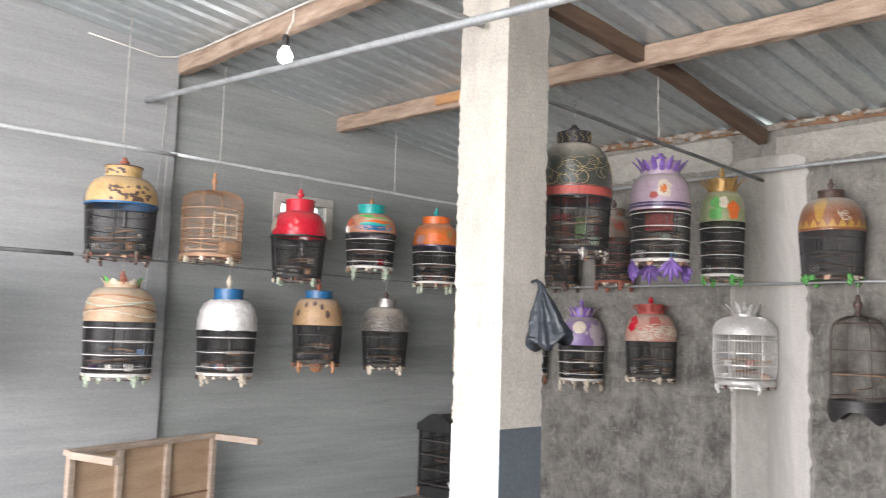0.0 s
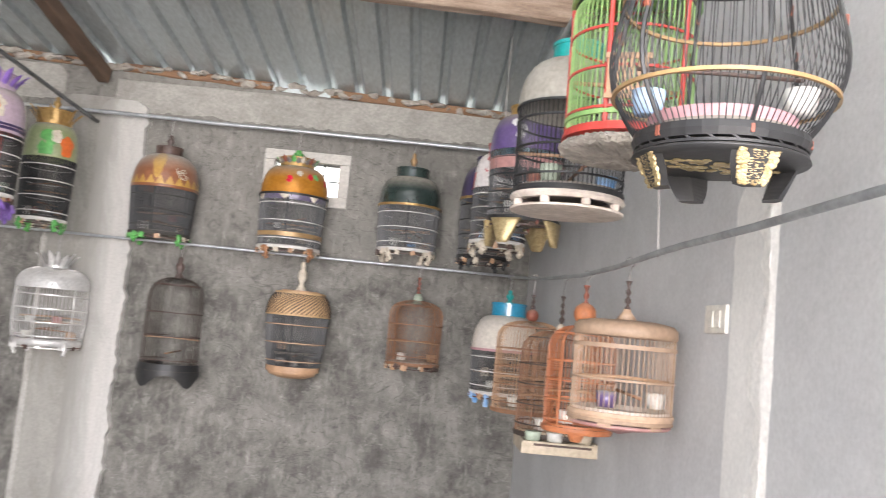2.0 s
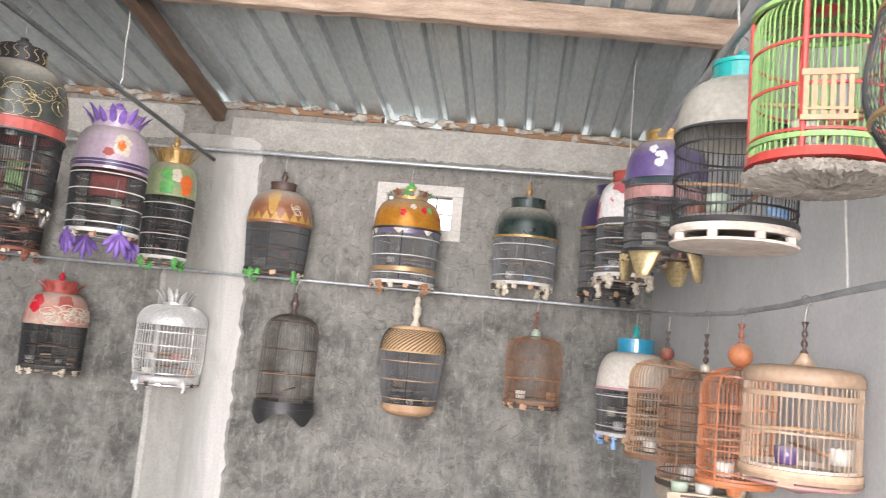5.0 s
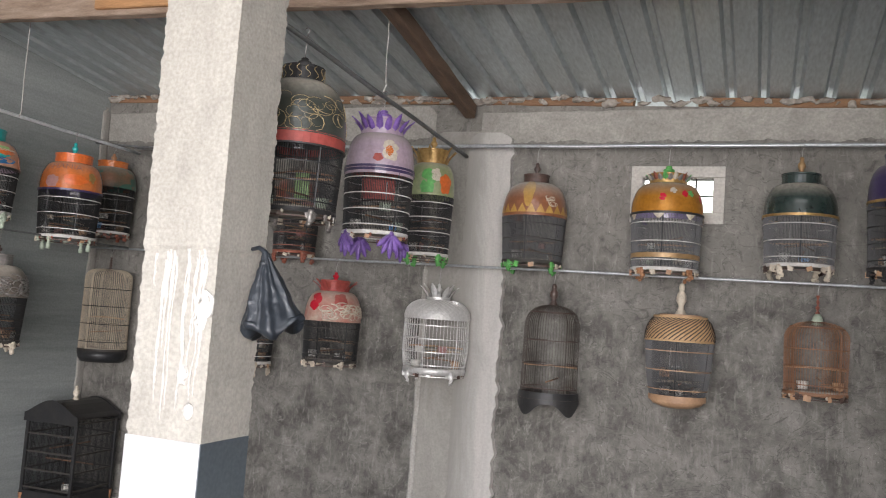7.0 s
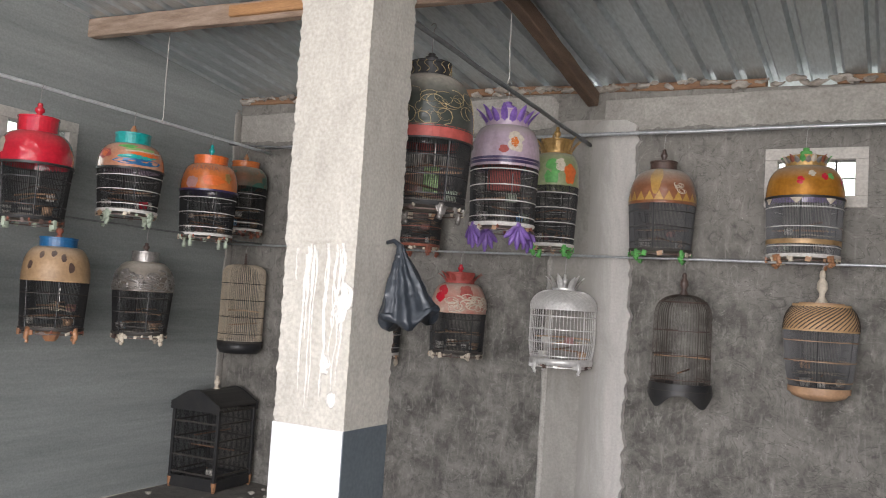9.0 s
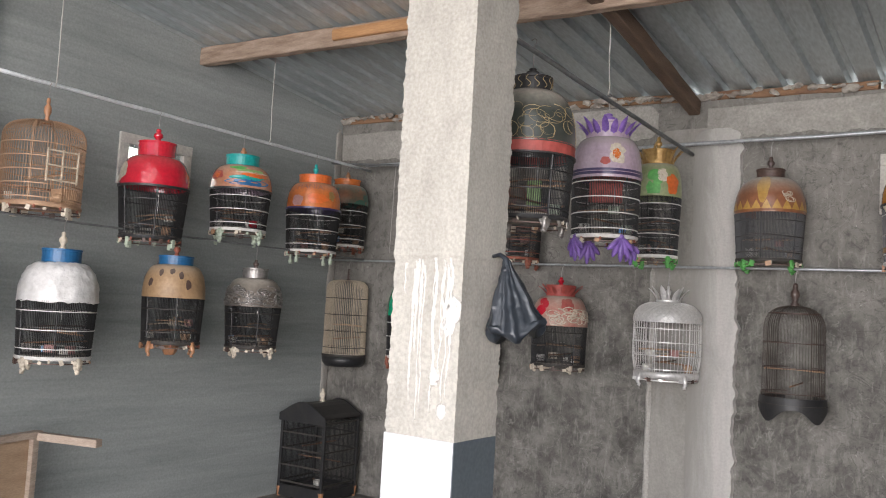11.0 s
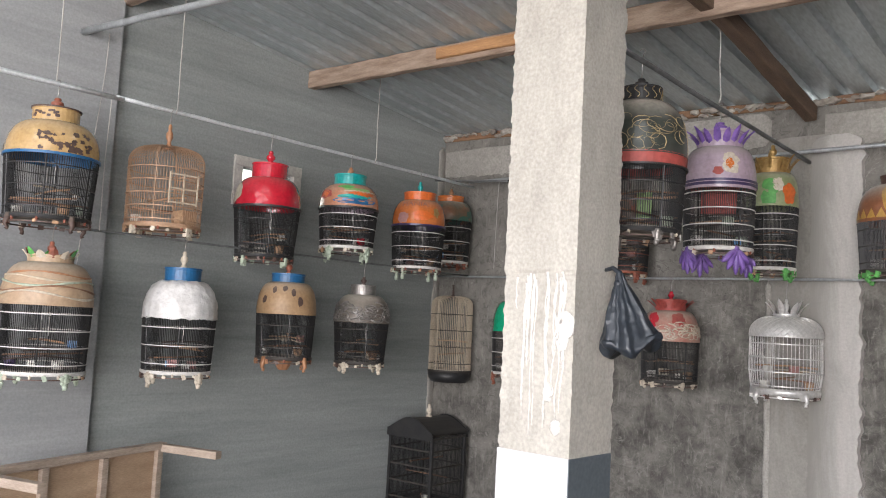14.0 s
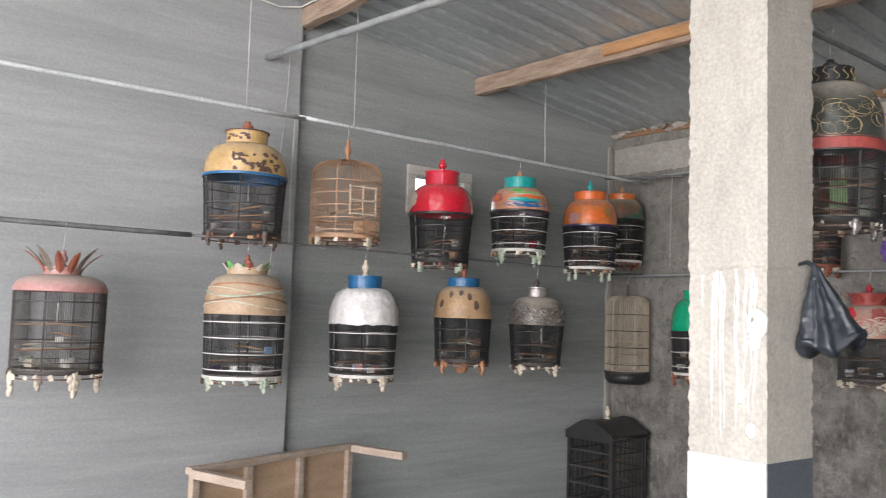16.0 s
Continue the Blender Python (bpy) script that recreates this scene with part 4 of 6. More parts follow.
def cage(label, x, y, zs, ds, hook, hood, neck, finial, bars=M_BLACKBAR, hoop=M_WHITEHOOP, hoops=3, foot=("peg", M_BONE), crown=None, bar_hood=False, n_bars=124,
         bar_r=0.0019, posts=6, single=False, tray=M_TRAY, cups=(M_CUP, M_TANBAR), flat_hood=False, group="bird cages", fin=0.018, turn=0.0, hook_side=0, rim=None, hood_in=None, base=True, bulge=0.0, perches=True):
    """A hanging bird cage. zs: finial top, neck top, shoulder, rim of the hood, floor, tip of the feet; ds: diameters of neck, hood and floor."""
    z_top, z_neck, z_sh, z_rim, z_floor, z_foot = [z - zs[4] for z in zs]
    rn, rh, rf = [d / 2 for d in ds]
    root = empty("bird_cage", x, y, zs[4], label, "bird cage", group, turn=turn)
    hz = hook - zs[4]
    # hook
    if hz > z_top - 0.02:
        gap = max(hz - z_top, 0.012)
        pts = [(0, 0, z_top - 0.01), (0, 0, z_top + 0.35 * gap)] + [(0.014 * math.sin(a), 0, hz + 0.002 - 0.014 * math.cos(a)) for a in np.linspace(0.3, 4.4, 9)]
        part("hook", tube(pts, 0.0024, 5), M_HOOK, root, "bent steel hook", True)
    part("finial", lathe(turned_profile(z_neck - 0.004, z_top, fin) if bar_hood and fin < 0.0165 else bulb_profile(z_neck - 0.004, z_top, fin * 1.3), 16), finial, root, smooth=True)
    if bar_hood:
        prof = arc_profile(max(rn * 0.25, 0.012), z_neck, rh, z_rim if z_sh - z_rim > 0.03 else z_neck - rh * (0.45 if flat_hood else 0.85), 9, 0.55 if flat_hood else 0.8)
        part("cap", lathe([(0, z_neck + 0.006), (max(rn * 0.25, 0.014), z_neck + 0.004), (max(rn * 0.28, 0.018), z_neck - 0.008), (0, z_neck - 0.008)], 16), finial, root, smooth=True)
        z_bar = prof[-1][1]
    else:
        prof = arc_profile(rn * 0.96, z_sh, rh, z_rim, 10)
        shell = prof + [(rh + 0.002, z_rim - 0.006), (rh - 0.004, z_rim - 0.006)] + [(r - 0.005, z - 0.003) for r, z in prof[::-1]]
        ob = part("hood", lathe(shell, 64), [hood, hood_in or hood], root, smooth=True)
        if hood_in:
            for f in ob.data.polygons:
                if f.index >= 12 * 64:
                    f.material_index = 1
        lip = 0.004
        part("neck", lathe([(rn * 0.95, z_sh - 0.006), (rn, z_sh), (rn, z_neck - 0.012), (rn + lip, z_neck - 0.01), (rn + lip, z_neck), (rn * 0.9, z_neck), (rn * 0.85, z_neck - 0.006), (0, z_neck - 0.006)], 32), neck, root, smooth=False)
        z_bar = z_rim
        if rim:
            part("rim", ring(bmesh.new(), rh, z_rim - 0.004, 0.003 if single else 0.005, 0.0035 if single else 0.007), rim, root)
    # bars

    def bar_line():
        body = []
        steps = 14 if bulge else 6
        for i in range(steps + 1):
            t = i / steps
            r = rh * 0.985 + (rf - rh * 0.985) * t + bulge * math.sin(math.pi * t ** 1.5)
            body.append((r, z_bar + (0.004 - z_bar) * t))
        return ([(r * 0.985, z) for r, z in prof[:-1]] if bar_hood else []) + body
    line = bar_line()
    if single:
        me = None
        for k in range(n_bars):
            if me is None:
                ob = part("bar", tube([(r, 0, z) for r, z in line], bar_r, 5), bars, root)
                me = ob.data
            else:
                ob = new("bar", me)
                ob.parent = root
            ob.rotation_euler = (0, 0, 2 * math.pi * k / n_bars)
    else:
        bm = bmesh.new()
        for k in range(n_bars):
            a = 2 * math.pi * k / n_bars
            tube([(r * math.cos(a), r * math.sin(a), z) for r, z in line], bar_r, 4, bm, cap=False)
        part("bars", bm, bars, root)
    me = None
    for k in range(posts):
        if me is None:
            ob = part("post", tube([(r, 0, z) for r, z in line], 0.0034, 5), bars, root)
            me = ob.data
        else:
            ob = new("post", me)
            ob.parent = root
        ob.rotation_euler = (0, 0, 2 * math.pi * (k + 0.5) / posts)
    # hoops
    for k in range(hoops):
        t = (k + 0.55) / hoops
        r = rh * 0.985 + (rf - rh * 0.985) * t + bulge * math.sin(math.pi * t ** 1.5)
        part("hoop", ring(bmesh.new(), r + 0.001, z_bar * (1 - t), 0.0027), hoop, root)
    if bar_hood and not flat_hood:
        r, z = on_hood(prof, 0.55)
        part("hoop", ring(bmesh.new(), r, z, 0.0028), hoop, root)
    # floor, tray and feet
    part("floor_ring", lathe([(rf - 0.006, 0.006), (rf + 0.006, 0.006), (rf + 0.008, -0.004), (rf + 0.004, -0.014), (rf - 0.006, -0.014), (rf - 0.006, 0.006)], 36), hoop if base else bars, root)
    part("tray", lathe([(0, 0.0), (rf - 0.012, 0.0), (rf - 0.01, 0.014), (rf - 0.007, 0.014), (rf - 0.008, -0.008), (0, -0.008)], 30), tray, root)
    kind, fmat = foot
    h = -z_foot - 0.008
    me = None
    if kind and h > 0.012:
        for k in range(4):
            a = math.pi / 2 * k + (0.17 if x < -3.5 else 0.96)
            if me is None:
                ob = part("foot", foot_mesh(kind, h, int(abs(x) * 97)), fmat, root, smooth=kind != "block")
                me = ob.data
            else:
                ob = new("foot", me)
                ob.parent = root
            ob.matrix_local = Matrix.Translation((rf * 0.97 * math.cos(a), rf * 0.97 * math.sin(a), -0.008)) @ Matrix.Rotation(a, 4, "Z")
        me = None
        for k in range(10):
            if me is None:
                ob = part("bead", lathe([(0, -0.006), (0.006, -0.007), (0.008, -0.018), (0.005, -0.028), (0, -0.029)], 7, None, (rf, 0)), M_BONE if kind == "carved" else M_REDBROWN, root)
                me = ob.data
            else:
                ob = new("bead", me)
                ob.parent = root
            ob.rotation_euler = (0, 0, 2 * math.pi * k / 10)
        rb = random.Random(int(abs(x * 71 + zs[4] * 13)))
        for k in range(12):
            a = 2 * math.pi * (k + 0.5) / 12 + rb.uniform(-0.1, 0.1)
            w, d = rb.uniform(0.008, 0.017), rb.uniform(0.012, 0.024)
            part("apron_carving", bm_box(-0.004, -w, -0.034 - d * 0.3, 0.005, w, -0.034 + d, 0.003, m=Matrix.Rotation(a, 4, "Z") @ Matrix.Translation((rf + 0.002, 0, 0)) @ Matrix.Rotation(rb.uniform(-0.4, 0.4), 4, "X")), rb.choice((fmat, fmat, M_BONE, M_DARKFOOT, M_TANBAR)), root)
        part("base_hoop", ring(bmesh.new(), rf + 0.001, -0.032, 0.0035), M_DARKFOOT if hoop is not M_SILVERBAR else M_SILVERBAR, root)
    # perch and cups
    zp = z_bar * 0.45
    if perches:
        part("perch", tube([(-rf * 0.97, 0.01, zp), (0, 0.012, zp + 0.006), (rf * 0.97, 0.015, zp)], 0.0055, 7), M_TANBAR, root, smooth=True)
        part("perch", tube([(0.02, -rf * 0.97, zp * 0.55), (0.02, rf * 0.97, zp * 0.6)], 0.005, 7), M_BROWNBAR, root, smooth=True)
    rg = random.Random(int(abs(x * 131 + y * 57 + zs[0] * 29)))
    if not single and not bar_hood:
        for k in range(3):
            a, q = rg.uniform(0, 3.14), zp * rg.uniform(0.3, 1.3)
            pts = [(rf * 0.95 * math.cos(a), rf * 0.95 * math.sin(a), q), (0.02, 0, q + rg.uniform(-0.01, 0.02)), (-rf * 0.95 * math.cos(a + 0.5), -rf * 0.95 * math.sin(a + 0.5), q)]
            part("perch", tube(pts, 0.0045, 6), rg.choice((M_TANBAR, M_BROWNBAR, M_DARKFOOT, M_OLDBAR)), root, smooth=True)
        for k in range(3):
            a, q = rg.uniform(0, 6.28), rf * rg.uniform(0.55, 0.85)
            s = rg.uniform(0.016, 0.03)
            zc = rg.choice((0.02, 0.03, zp * 0.8))
            m = Matrix.Rotation(a, 4, "Z") @ Matrix.Translation((q, 0, 0))
            part("feed_box", bm_box(-s * 0.6, -s, zc, s * 0.6, s, zc + s * 1.5, 0.003, m=m), rg.choice((M_CUP, M_CUP, M_BONE, M_TANBAR, M_MINT, H_PINK, M_BLUECUP)), root)
        sw_z = z_bar * 0.8
        part("swing", tube([(-0.05, 0, sw_z + 0.02), (-0.05, 0.002, zp + 0.03), (0.05, 0.002, zp + 0.03), (0.05, 0, sw_z + 0.02)], 0.0025, 5), M_HOOK, root)
    for k, cm in enumerate(cups):
        a = -2.2 + 2.3 * k
        part("feed_cup", lathe([(0, 0.02), (0.026, 0.02), (0.032, 0.065), (0.029, 0.065), (0.024, 0.024), (0, 0.024)], 14, None, (rf * 0.72 * math.cos(a), rf * 0.72 * math.sin(a))), cm, root, smooth=True)
    if crown:
        cm, n, ln, out, w = crown
        for k in range(n):
            bm = bmesh.new()
            a = 2 * math.pi * k / n + 0.2
            petal(bm, a, rn * 0.9, z_sh - 0.004, ln * (1.0 if k % 2 else 0.82), w, out)
            part("crown_leaf", bm, cm if not isinstance(cm, tuple) else cm[k % len(cm)], root)
    return root, prof


def hue(name, a, b=None, rough=0.35, dusty=0.55, scale=9):
    m = material(name, a, b or tuple(c * 0.7 for c in a), rough, scale=scale, fine=50, bump=0.05, dust=DUST, dusty=dusty)
    if rough < 0.36:
        sh = m.node_tree.nodes["Principled BSDF"]
        sh.inputs["Coat Weight"].default_value, sh.inputs["Coat Roughness"].default_value = 0.8, 0.12
    return m


M_PALEGILT = material("worn_pale_gilt", (0.55, 0.44, 0.25), (0.34, 0.25, 0.11), 0.38, 0.5, scale=60, fine=120, bump=0.2)
H_CREAM = hue("cream_gold_lacquer", (0.52, 0.35, 0.16), (0.42, 0.27, 0.11), 0.22, 0.3)
H_RED = hue("red_gloss", (0.56, 0.016, 0.035), (0.46, 0.012, 0.028), 0.12, 0.12)
H_MULTI = hue("painted_scene", (0.50, 0.30, 0.20), (0.44, 0.17, 0.09), 0.25, 0.35)
H_ORANGE = hue("orange_lacquer", (0.60, 0.145, 0.02), (0.47, 0.15, 0.045), 0.25, 0.4)
H_ORANGE_NECK = hue("bright_orange", (0.75, 0.16, 0.03), None, 0.3, 0.2)
H_DKGREEN = dome_paint("dark_green_brown", (0.28, 0.11, 0.05), (0.05, 0.09, 0.07), (0.04, 0.12, 0.09), 8)
H_BEIGE = hue("faded_beige_scene", (0.44, 0.33, 0.22), (0.34, 0.23, 0.145), 0.5, 0.5)
H_WHITE = material("crumpled_white_foil", (0.70, 0.69, 0.675), (0.55, 0.54, 0.52), 0.35, 0.0, scale=14, fine=26, bump=0.9)
H_BLUE = hue("blue_paint", (0.015, 0.12, 0.28), None, 0.4, 0.1)
H_SPOT = hue("spotted_brown", (0.40, 0.26, 0.14), (0.30, 0.19, 0.10), 0.5, 0.45)
H_GREYSILVER = hue("dusty_grey_hood", (0.19, 0.16, 0.13), (0.10, 0.085, 0.07), 0.4, 0.9)
H_SILVERTRIM = material("tarnished_silver_trim", (0.34, 0.32, 0.30), (0.15, 0.14, 0.13), 0.35, 0.5, scale=20)
H_PINK = hue("faded_pink", (0.40, 0.20, 0.185), (0.34, 0.18, 0.165), 0.5)
H_GREEN = hue("emerald_gloss", (0.0, 0.38, 0.19), None, 0.25, 0.1)
H_BLACKORN = hue("black_green_lacquer", (0.022, 0.03, 0.026), (0.045, 0.05, 0.042), 0.35, 1.0)
H_LILAC = hue("dusty_lilac", (0.40, 0.31, 0.395), (0.35, 0.265, 0.30), 0.35, 0.9)
H_GREENORANGE = hue("green_and_cream", (0.30, 0.33, 0.18), (0.20, 0.25, 0.11), 0.35, 0.7)
H_DARKHOOD = dome_paint("dark_brown_hood", (0.09, 0.065, 0.05), (0.15, 0.12, 0.095), (0.18, 0.05, 0.03), 9)
H_REDWHITE = hue("faded_red_and_cream", (0.46, 0.36, 0.29), (0.40, 0.12, 0.09), 0.4, 0.5, 14)
H_PURPLE = dome_paint("purple_with_grey", (0.14, 0.08, 0.24), (0.24, 0.17, 0.30), (0.38, 0.33, 0.36), 7)
H_YELLOW = hue("red_brown_lacquer", (0.27, 0.095, 0.04), (0.20, 0.085, 0.045), 0.28, 0.9)
H_GOLD = material("gold_lacquer", (0.56, 0.25, 0.035), (0.44, 0.18, 0.02), 0.26, 0.35, scale=9, fine=50, bump=0.04, dust=DUST, dusty=0.7)
H_TEAL = hue("dusty_teal", (0.03, 0.05, 0.043), (0.018, 0.03, 0.027), 0.25, 0.9)
H_WOVEN = material("woven_bamboo", (0.52, 0.34, 0.18), (0.40, 0.25, 0.125), 0.6, scale=12, fine=80, bump=0.2)
H_BLUEBLACK = hue("night_purple", (0.045, 0.03, 0.10), None, 0.35, 0.3)
H_WHITERED = dome_paint("white_with_red_stars", (0.74, 0.70, 0.68), (0.66, 0.62, 0.60), (0.50, 0.08, 0.10), 7, 0.35, 0.35)
H_VIOLET = hue("violet_gloss", (0.085, 0.055, 0.17), (0.12, 0.075, 0.20), 0.35, 0.7)
H_DUSTY = material("thick_grey_dust", (0.36, 0.335, 0.295), (0.25, 0.235, 0.20), 0.9, scale=8, bump=0.2)
H_TURQ = hue("turquoise_gloss", (0.0, 0.36, 0.34), None, 0.3, 0.15)
H_SKYIN = hue("sky_blue_lining", (0.16, 0.62, 0.84), (0.78, 0.86, 0.90), 0.3, 0.0, 6)
H_AZURE = hue("azure_gloss", (0.02, 0.30, 0.50), None, 0.3, 0.3)
H_IVORY = hue("ivory_hood", (0.68, 0.63, 0.56), (0.60, 0.55, 0.48), 0.4, 0.25)
H_PINKRIM = hue("pink_rim", (0.55, 0.30, 0.32), None, 0.45, 0.2)
H_REDSKIRT = hue("brick_red_skirt", (0.40, 0.075, 0.06), None, 0.6, 0.2)
H_WHITEWOOD = material("white_painted_base", (0.66, 0.59, 0.52), (0.48, 0.41, 0.35), 0.5, scale=14, bump=0.1)

# beside the brushed wall, upper row
r, p = cage("cream and gold lacquered bird cage with black scrollwork", -3.86, 1.84, (2.619, 2.552, 2.477, 2.293, 1.971, 1.897), (0.234, 0.465, 0.420), 2.70, H_CREAM, H_CREAM, M_REDBROWN, M_BLACKBAR, M_BLACKBAR, 3, ("leg", M_DARKFOOT), rim=H_BLUE, hood_in=H_BLUE, cups=(M_CUP, M_TANBAR), fin=0.026)
rg = random.Random(3)
bm = bmesh.new()
for k in range(44):
    painted(p, r, M_DARKFOOT, "", rg.uniform(-0.75, 0.45), 0.95 - 0.34 * rg.random() ** 1.5, rg.uniform(0.03, 0.075), rg.uniform(0.02, 0.05), k, tilt=rg.uniform(0, 3), bm=bm, wob=0.8)
for k in range(14):
    painted(p, r, M_DARKFOOT, "", rg.uniform(-2.4, -2.0), rg.uniform(0.6, 0.95), rg.uniform(0.03, 0.07), rg.uniform(0.02, 0.05), 60 + k, tilt=rg.uniform(0, 3), bm=bm, wob=0.8)
part("painted_foliage", bm, M_DARKFOOT, r, "black painted foliage", True)
bm = bmesh.new()
for k in range(16):
    a, z, q = -0.9 + rg.uniform(-0.55, 0.75), rg.uniform(0.525, 0.56), rg.uniform(0.006, 0.012)
    box(bm, 0.1165, -q, z - 0.006, 0.1185, q, z + 0.006, m=Matrix.Rotation(a, 4, "Z"))
part("neck_scroll", bm, M_DARKFOOT, r, "black painted scroll on the neck")
part("neck_trim", ring(bmesh.new(), 0.121, 2.552 - 1.971 - 0.003, 0.003, 0.004), M_DARKFOOT, r)
r, p = cage("brown bamboo bird cage with an open slatted door", -3.86, 2.50, (2.618, 2.473, 2.473, 2.470, 2.005, 1.949), (0.20, 0.434, 0.421), 2.70, None, None, M_WOODTURN, M_RATTAN, M_RATTAN, 5, ("block", M_BONE), bar_hood=True, flat_hood=True, n_bars=84, bar_r=0.0017, posts=4, fin=0.0165, tray=M_RATTAN)
for dz in (0.13, 0.21, 0.29):
    part("door_rail", bm_box(0.214, -0.085, dz - 0.004, 0.222, 0.085, dz + 0.004, 0.001, m=Matrix.Rotation(-0.05, 4, "Z")), M_OLDBAR, r)
for dy in (-0.085, 0.0, 0.085):
    part("door_stile", bm_box(0.215, dy - 0.004, 0.12, 0.221, dy + 0.004, 0.30, 0.001, m=Matrix.Rotation(-0.05, 4, "Z")), M_OLDBAR, r)
part("feed_box", bm_box(0.05, 0.03, 0.02, 0.15, 0.13, 0.10, 0.003), M_TANBAR, r, "small wooden feed box")
r, p = cage("glossy red bird cage with black bars", -3.86, 3.23, (2.596, 2.503, 2.410, 2.217, 1.904, 1.842), (0.228, 0.427, 0.368), 2.70, H_RED, H_RED, H_RED, M_BLACKBAR, M_BLACKBAR, 2, ("block", M_MINT), rim=M_BLACKBAR, fin=0.024)
painted(p, r, M_BONE, "torn white patch", -1.9, 0.72, 0.36, 0.2, 4, "patch")
r, p = cage("bird cage with a painted landscape hood and white hoops", -3.86, 3.93, (2.609, 2.548, 2.475, 2.304, 2.029, 1.929), (0.226, 0.423, 0.371), 2.70, H_MULTI, H_TURQ, M_WOODTURN, M_BLACKBAR, M_WHITEHOOP, 3, ("carved", M_MINT), hood_in=H_LILAC, rim=M_BLACKBAR, cups=(M_CUP, H_RED))
for k, (mt, a, q, w, h, what) in enumerate(((H_BLUE, -0.5, 0.87, 0.75, 0.075, "water"), (H_TURQ, -0.55, 0.76, 0.62, 0.06, "water"), (H_ORANGE_NECK, -0.25, 0.66, 0.5, 0.07, "boat"), (M_GREENFOOT, -0.85, 0.42, 0.35, 0.08, "tree"), (M_GREENBAR, -0.4, 0.52, 0.55, 0.06, "bank"), (M_OLDBAR, -0.3, 0.59, 0.6, 0.04, "sand"), (H_REDSKIRT, -1.65, 0.68, 0.3, 0.17, "disc"), (H_ORANGE_NECK, -1.65, 0.68, 0.17, 0.1, "disc"))):
    painted(p, r, mt, "brush-painted " + what, a, q, w, h, 9 + k, "painted_" + what)
painted(p, r, M_WHITEHOOP, "white painted edge panel", -2.35, 0.7, 0.25, 0.28, 21, "painted_panel")
r, p = cage("orange lacquered bird cage with lettering and white hoops", -3.86, 4.66, (2.623, 2.529, 2.467, 2.268, 1.948, 1.852), (0.246, 0.417, 0.373), 2.70, H_ORANGE, H_ORANGE_NECK, H_TURQ, M_BLACKBAR, M_WHITEHOOP, 3, ("peg", M_MINT), hood_in=H_BLUEBLACK, rim=H_BLUEBLACK)
# lettering bent round the hood
txt = bpy.data.curves.new("lettering", "FONT")
txt.body, txt.size, txt.extrude, txt.align_x = "MANIA", 0.058, 0.001, "CENTER"
tob = new("lettering_source", txt)
tme = bpy.data.meshes.new_from_object(tob.evaluated_get(bpy.context.evaluated_depsgraph_get()))
bpy.data.objects.remove(tob)
for v in tme.vertices:
    swing = v.co.x * 4.2
    s = min(0.97, max(0.1, 0.52 - v.co.y * 4.6 + 0.16 * (1 - math.cos(swing * 1.2)) * 1.6))
    rr, zz = on_hood(p, s)
    a = -1.02 + v.co.x / 0.16
    v.co = ((rr + 0.003 + v.co.z) * math.cos(a), (rr + 0.003 + v.co.z) * math.sin(a), zz)
tme.materials.append(M_REDBROWN)
tob = new("lettering", tme)
tob.parent = r
painted(p, r, H_ORANGE_NECK, "painted orange cloud", -0.7, 0.8, 0.4, 0.12, 18, "painted_cloud")
painted(p, r, H_PINK, "painted pink disc", -1.45, 0.86, 0.25, 0.14, 17, "painted_disc")
motif(p, r, M_GOLDFOOT, "painted gold emblem", -0.1, 0.7, 0.018, 19, "painted_emblem")
cage("brown and green painted bird cage in the corner", -4.10, 5.30, (2.68, 2.61, 2.56, 2.40, 2.05, 1.99), (0.225, 0.37, 0.33), UP, H_DKGREEN, H_ORANGE, M_WOODTURN, M_BLACKBAR, M_WHITEHOOP, 3, ("peg", M_REDBROWN))

# beside the brushed wall, lower row
r, p = cage("bird cage with faded beige hood and painted crown", -3.86, 1.88, (1.86, 1.785, 1.746, 1.529, 1.184, 1.102), (0.223, 0.453, 0.423), 1.945, H_BEIGE, H_BEIGE, M_REDBROWN, M_BLACKBAR, M_WHITEHOOP, 4, ("carved", M_MINT), crown=((M_BONE, M_GREENFOOT, M_BONE, M_REDBROWN), 12, 0.085, 0.035, 0.027), cups=(H_VIOLET, M_CUP))
for k in range(5):
    bm = bmesh.new()
    pts = []
    for q in range(25):
        a = -2.6 + 3.6 * q / 24
        rr, zz = on_hood(p, 0.52 + 0.09 * k + 0.05 * math.sin(a * 2.3 + k * 1.7))
        pts.append(((rr + 0.001) * math.cos(a), (rr + 0.001) * math.sin(a), zz))
    part("painted_wave", tube(pts, [0.003 + 0.004 * abs(math.sin(q * 0.5 + k)) for q in range(25)], 5, bm), (M_WOODTURN, M_OLDBAR, M_MINT, M_BROWNBAR, M_BONE)[k], r, smooth=True)
r, p = cage("bird cage with a crumpled white hood and blue neck", -3.86, 2.66, (1.882, 1.781, 1.704, 1.489, 1.179, 1.090), (0.208, 0.424, 0.387), 1.945, H_WHITE, H_BLUE, M_BONE, M_BLACKBAR, M_WHITEHOOP, 3, ("carved", M_BONE), cups=(M_CUP, H_PINK))
for ch in r.children:
    if ch.name.startswith("hood"):
        for v in ch.data.vertices:
            v.co += 0.009 * noise.noise_vector(v.co * 38) + 0.006 * noise.noise_vector(v.co * 85)
r, p = cage("bird cage with a spotted tan hood and blue neck", -3.86, 3.44, (1.894, 1.808, 1.751, 1.546, 1.260, 1.175), (0.214, 0.390, 0.356), 1.945, H_SPOT, H_BLUE, M_REDBROWN, M_BLACKBAR, M_GREYBAR, 2, ("leg", M_WOODTURN))
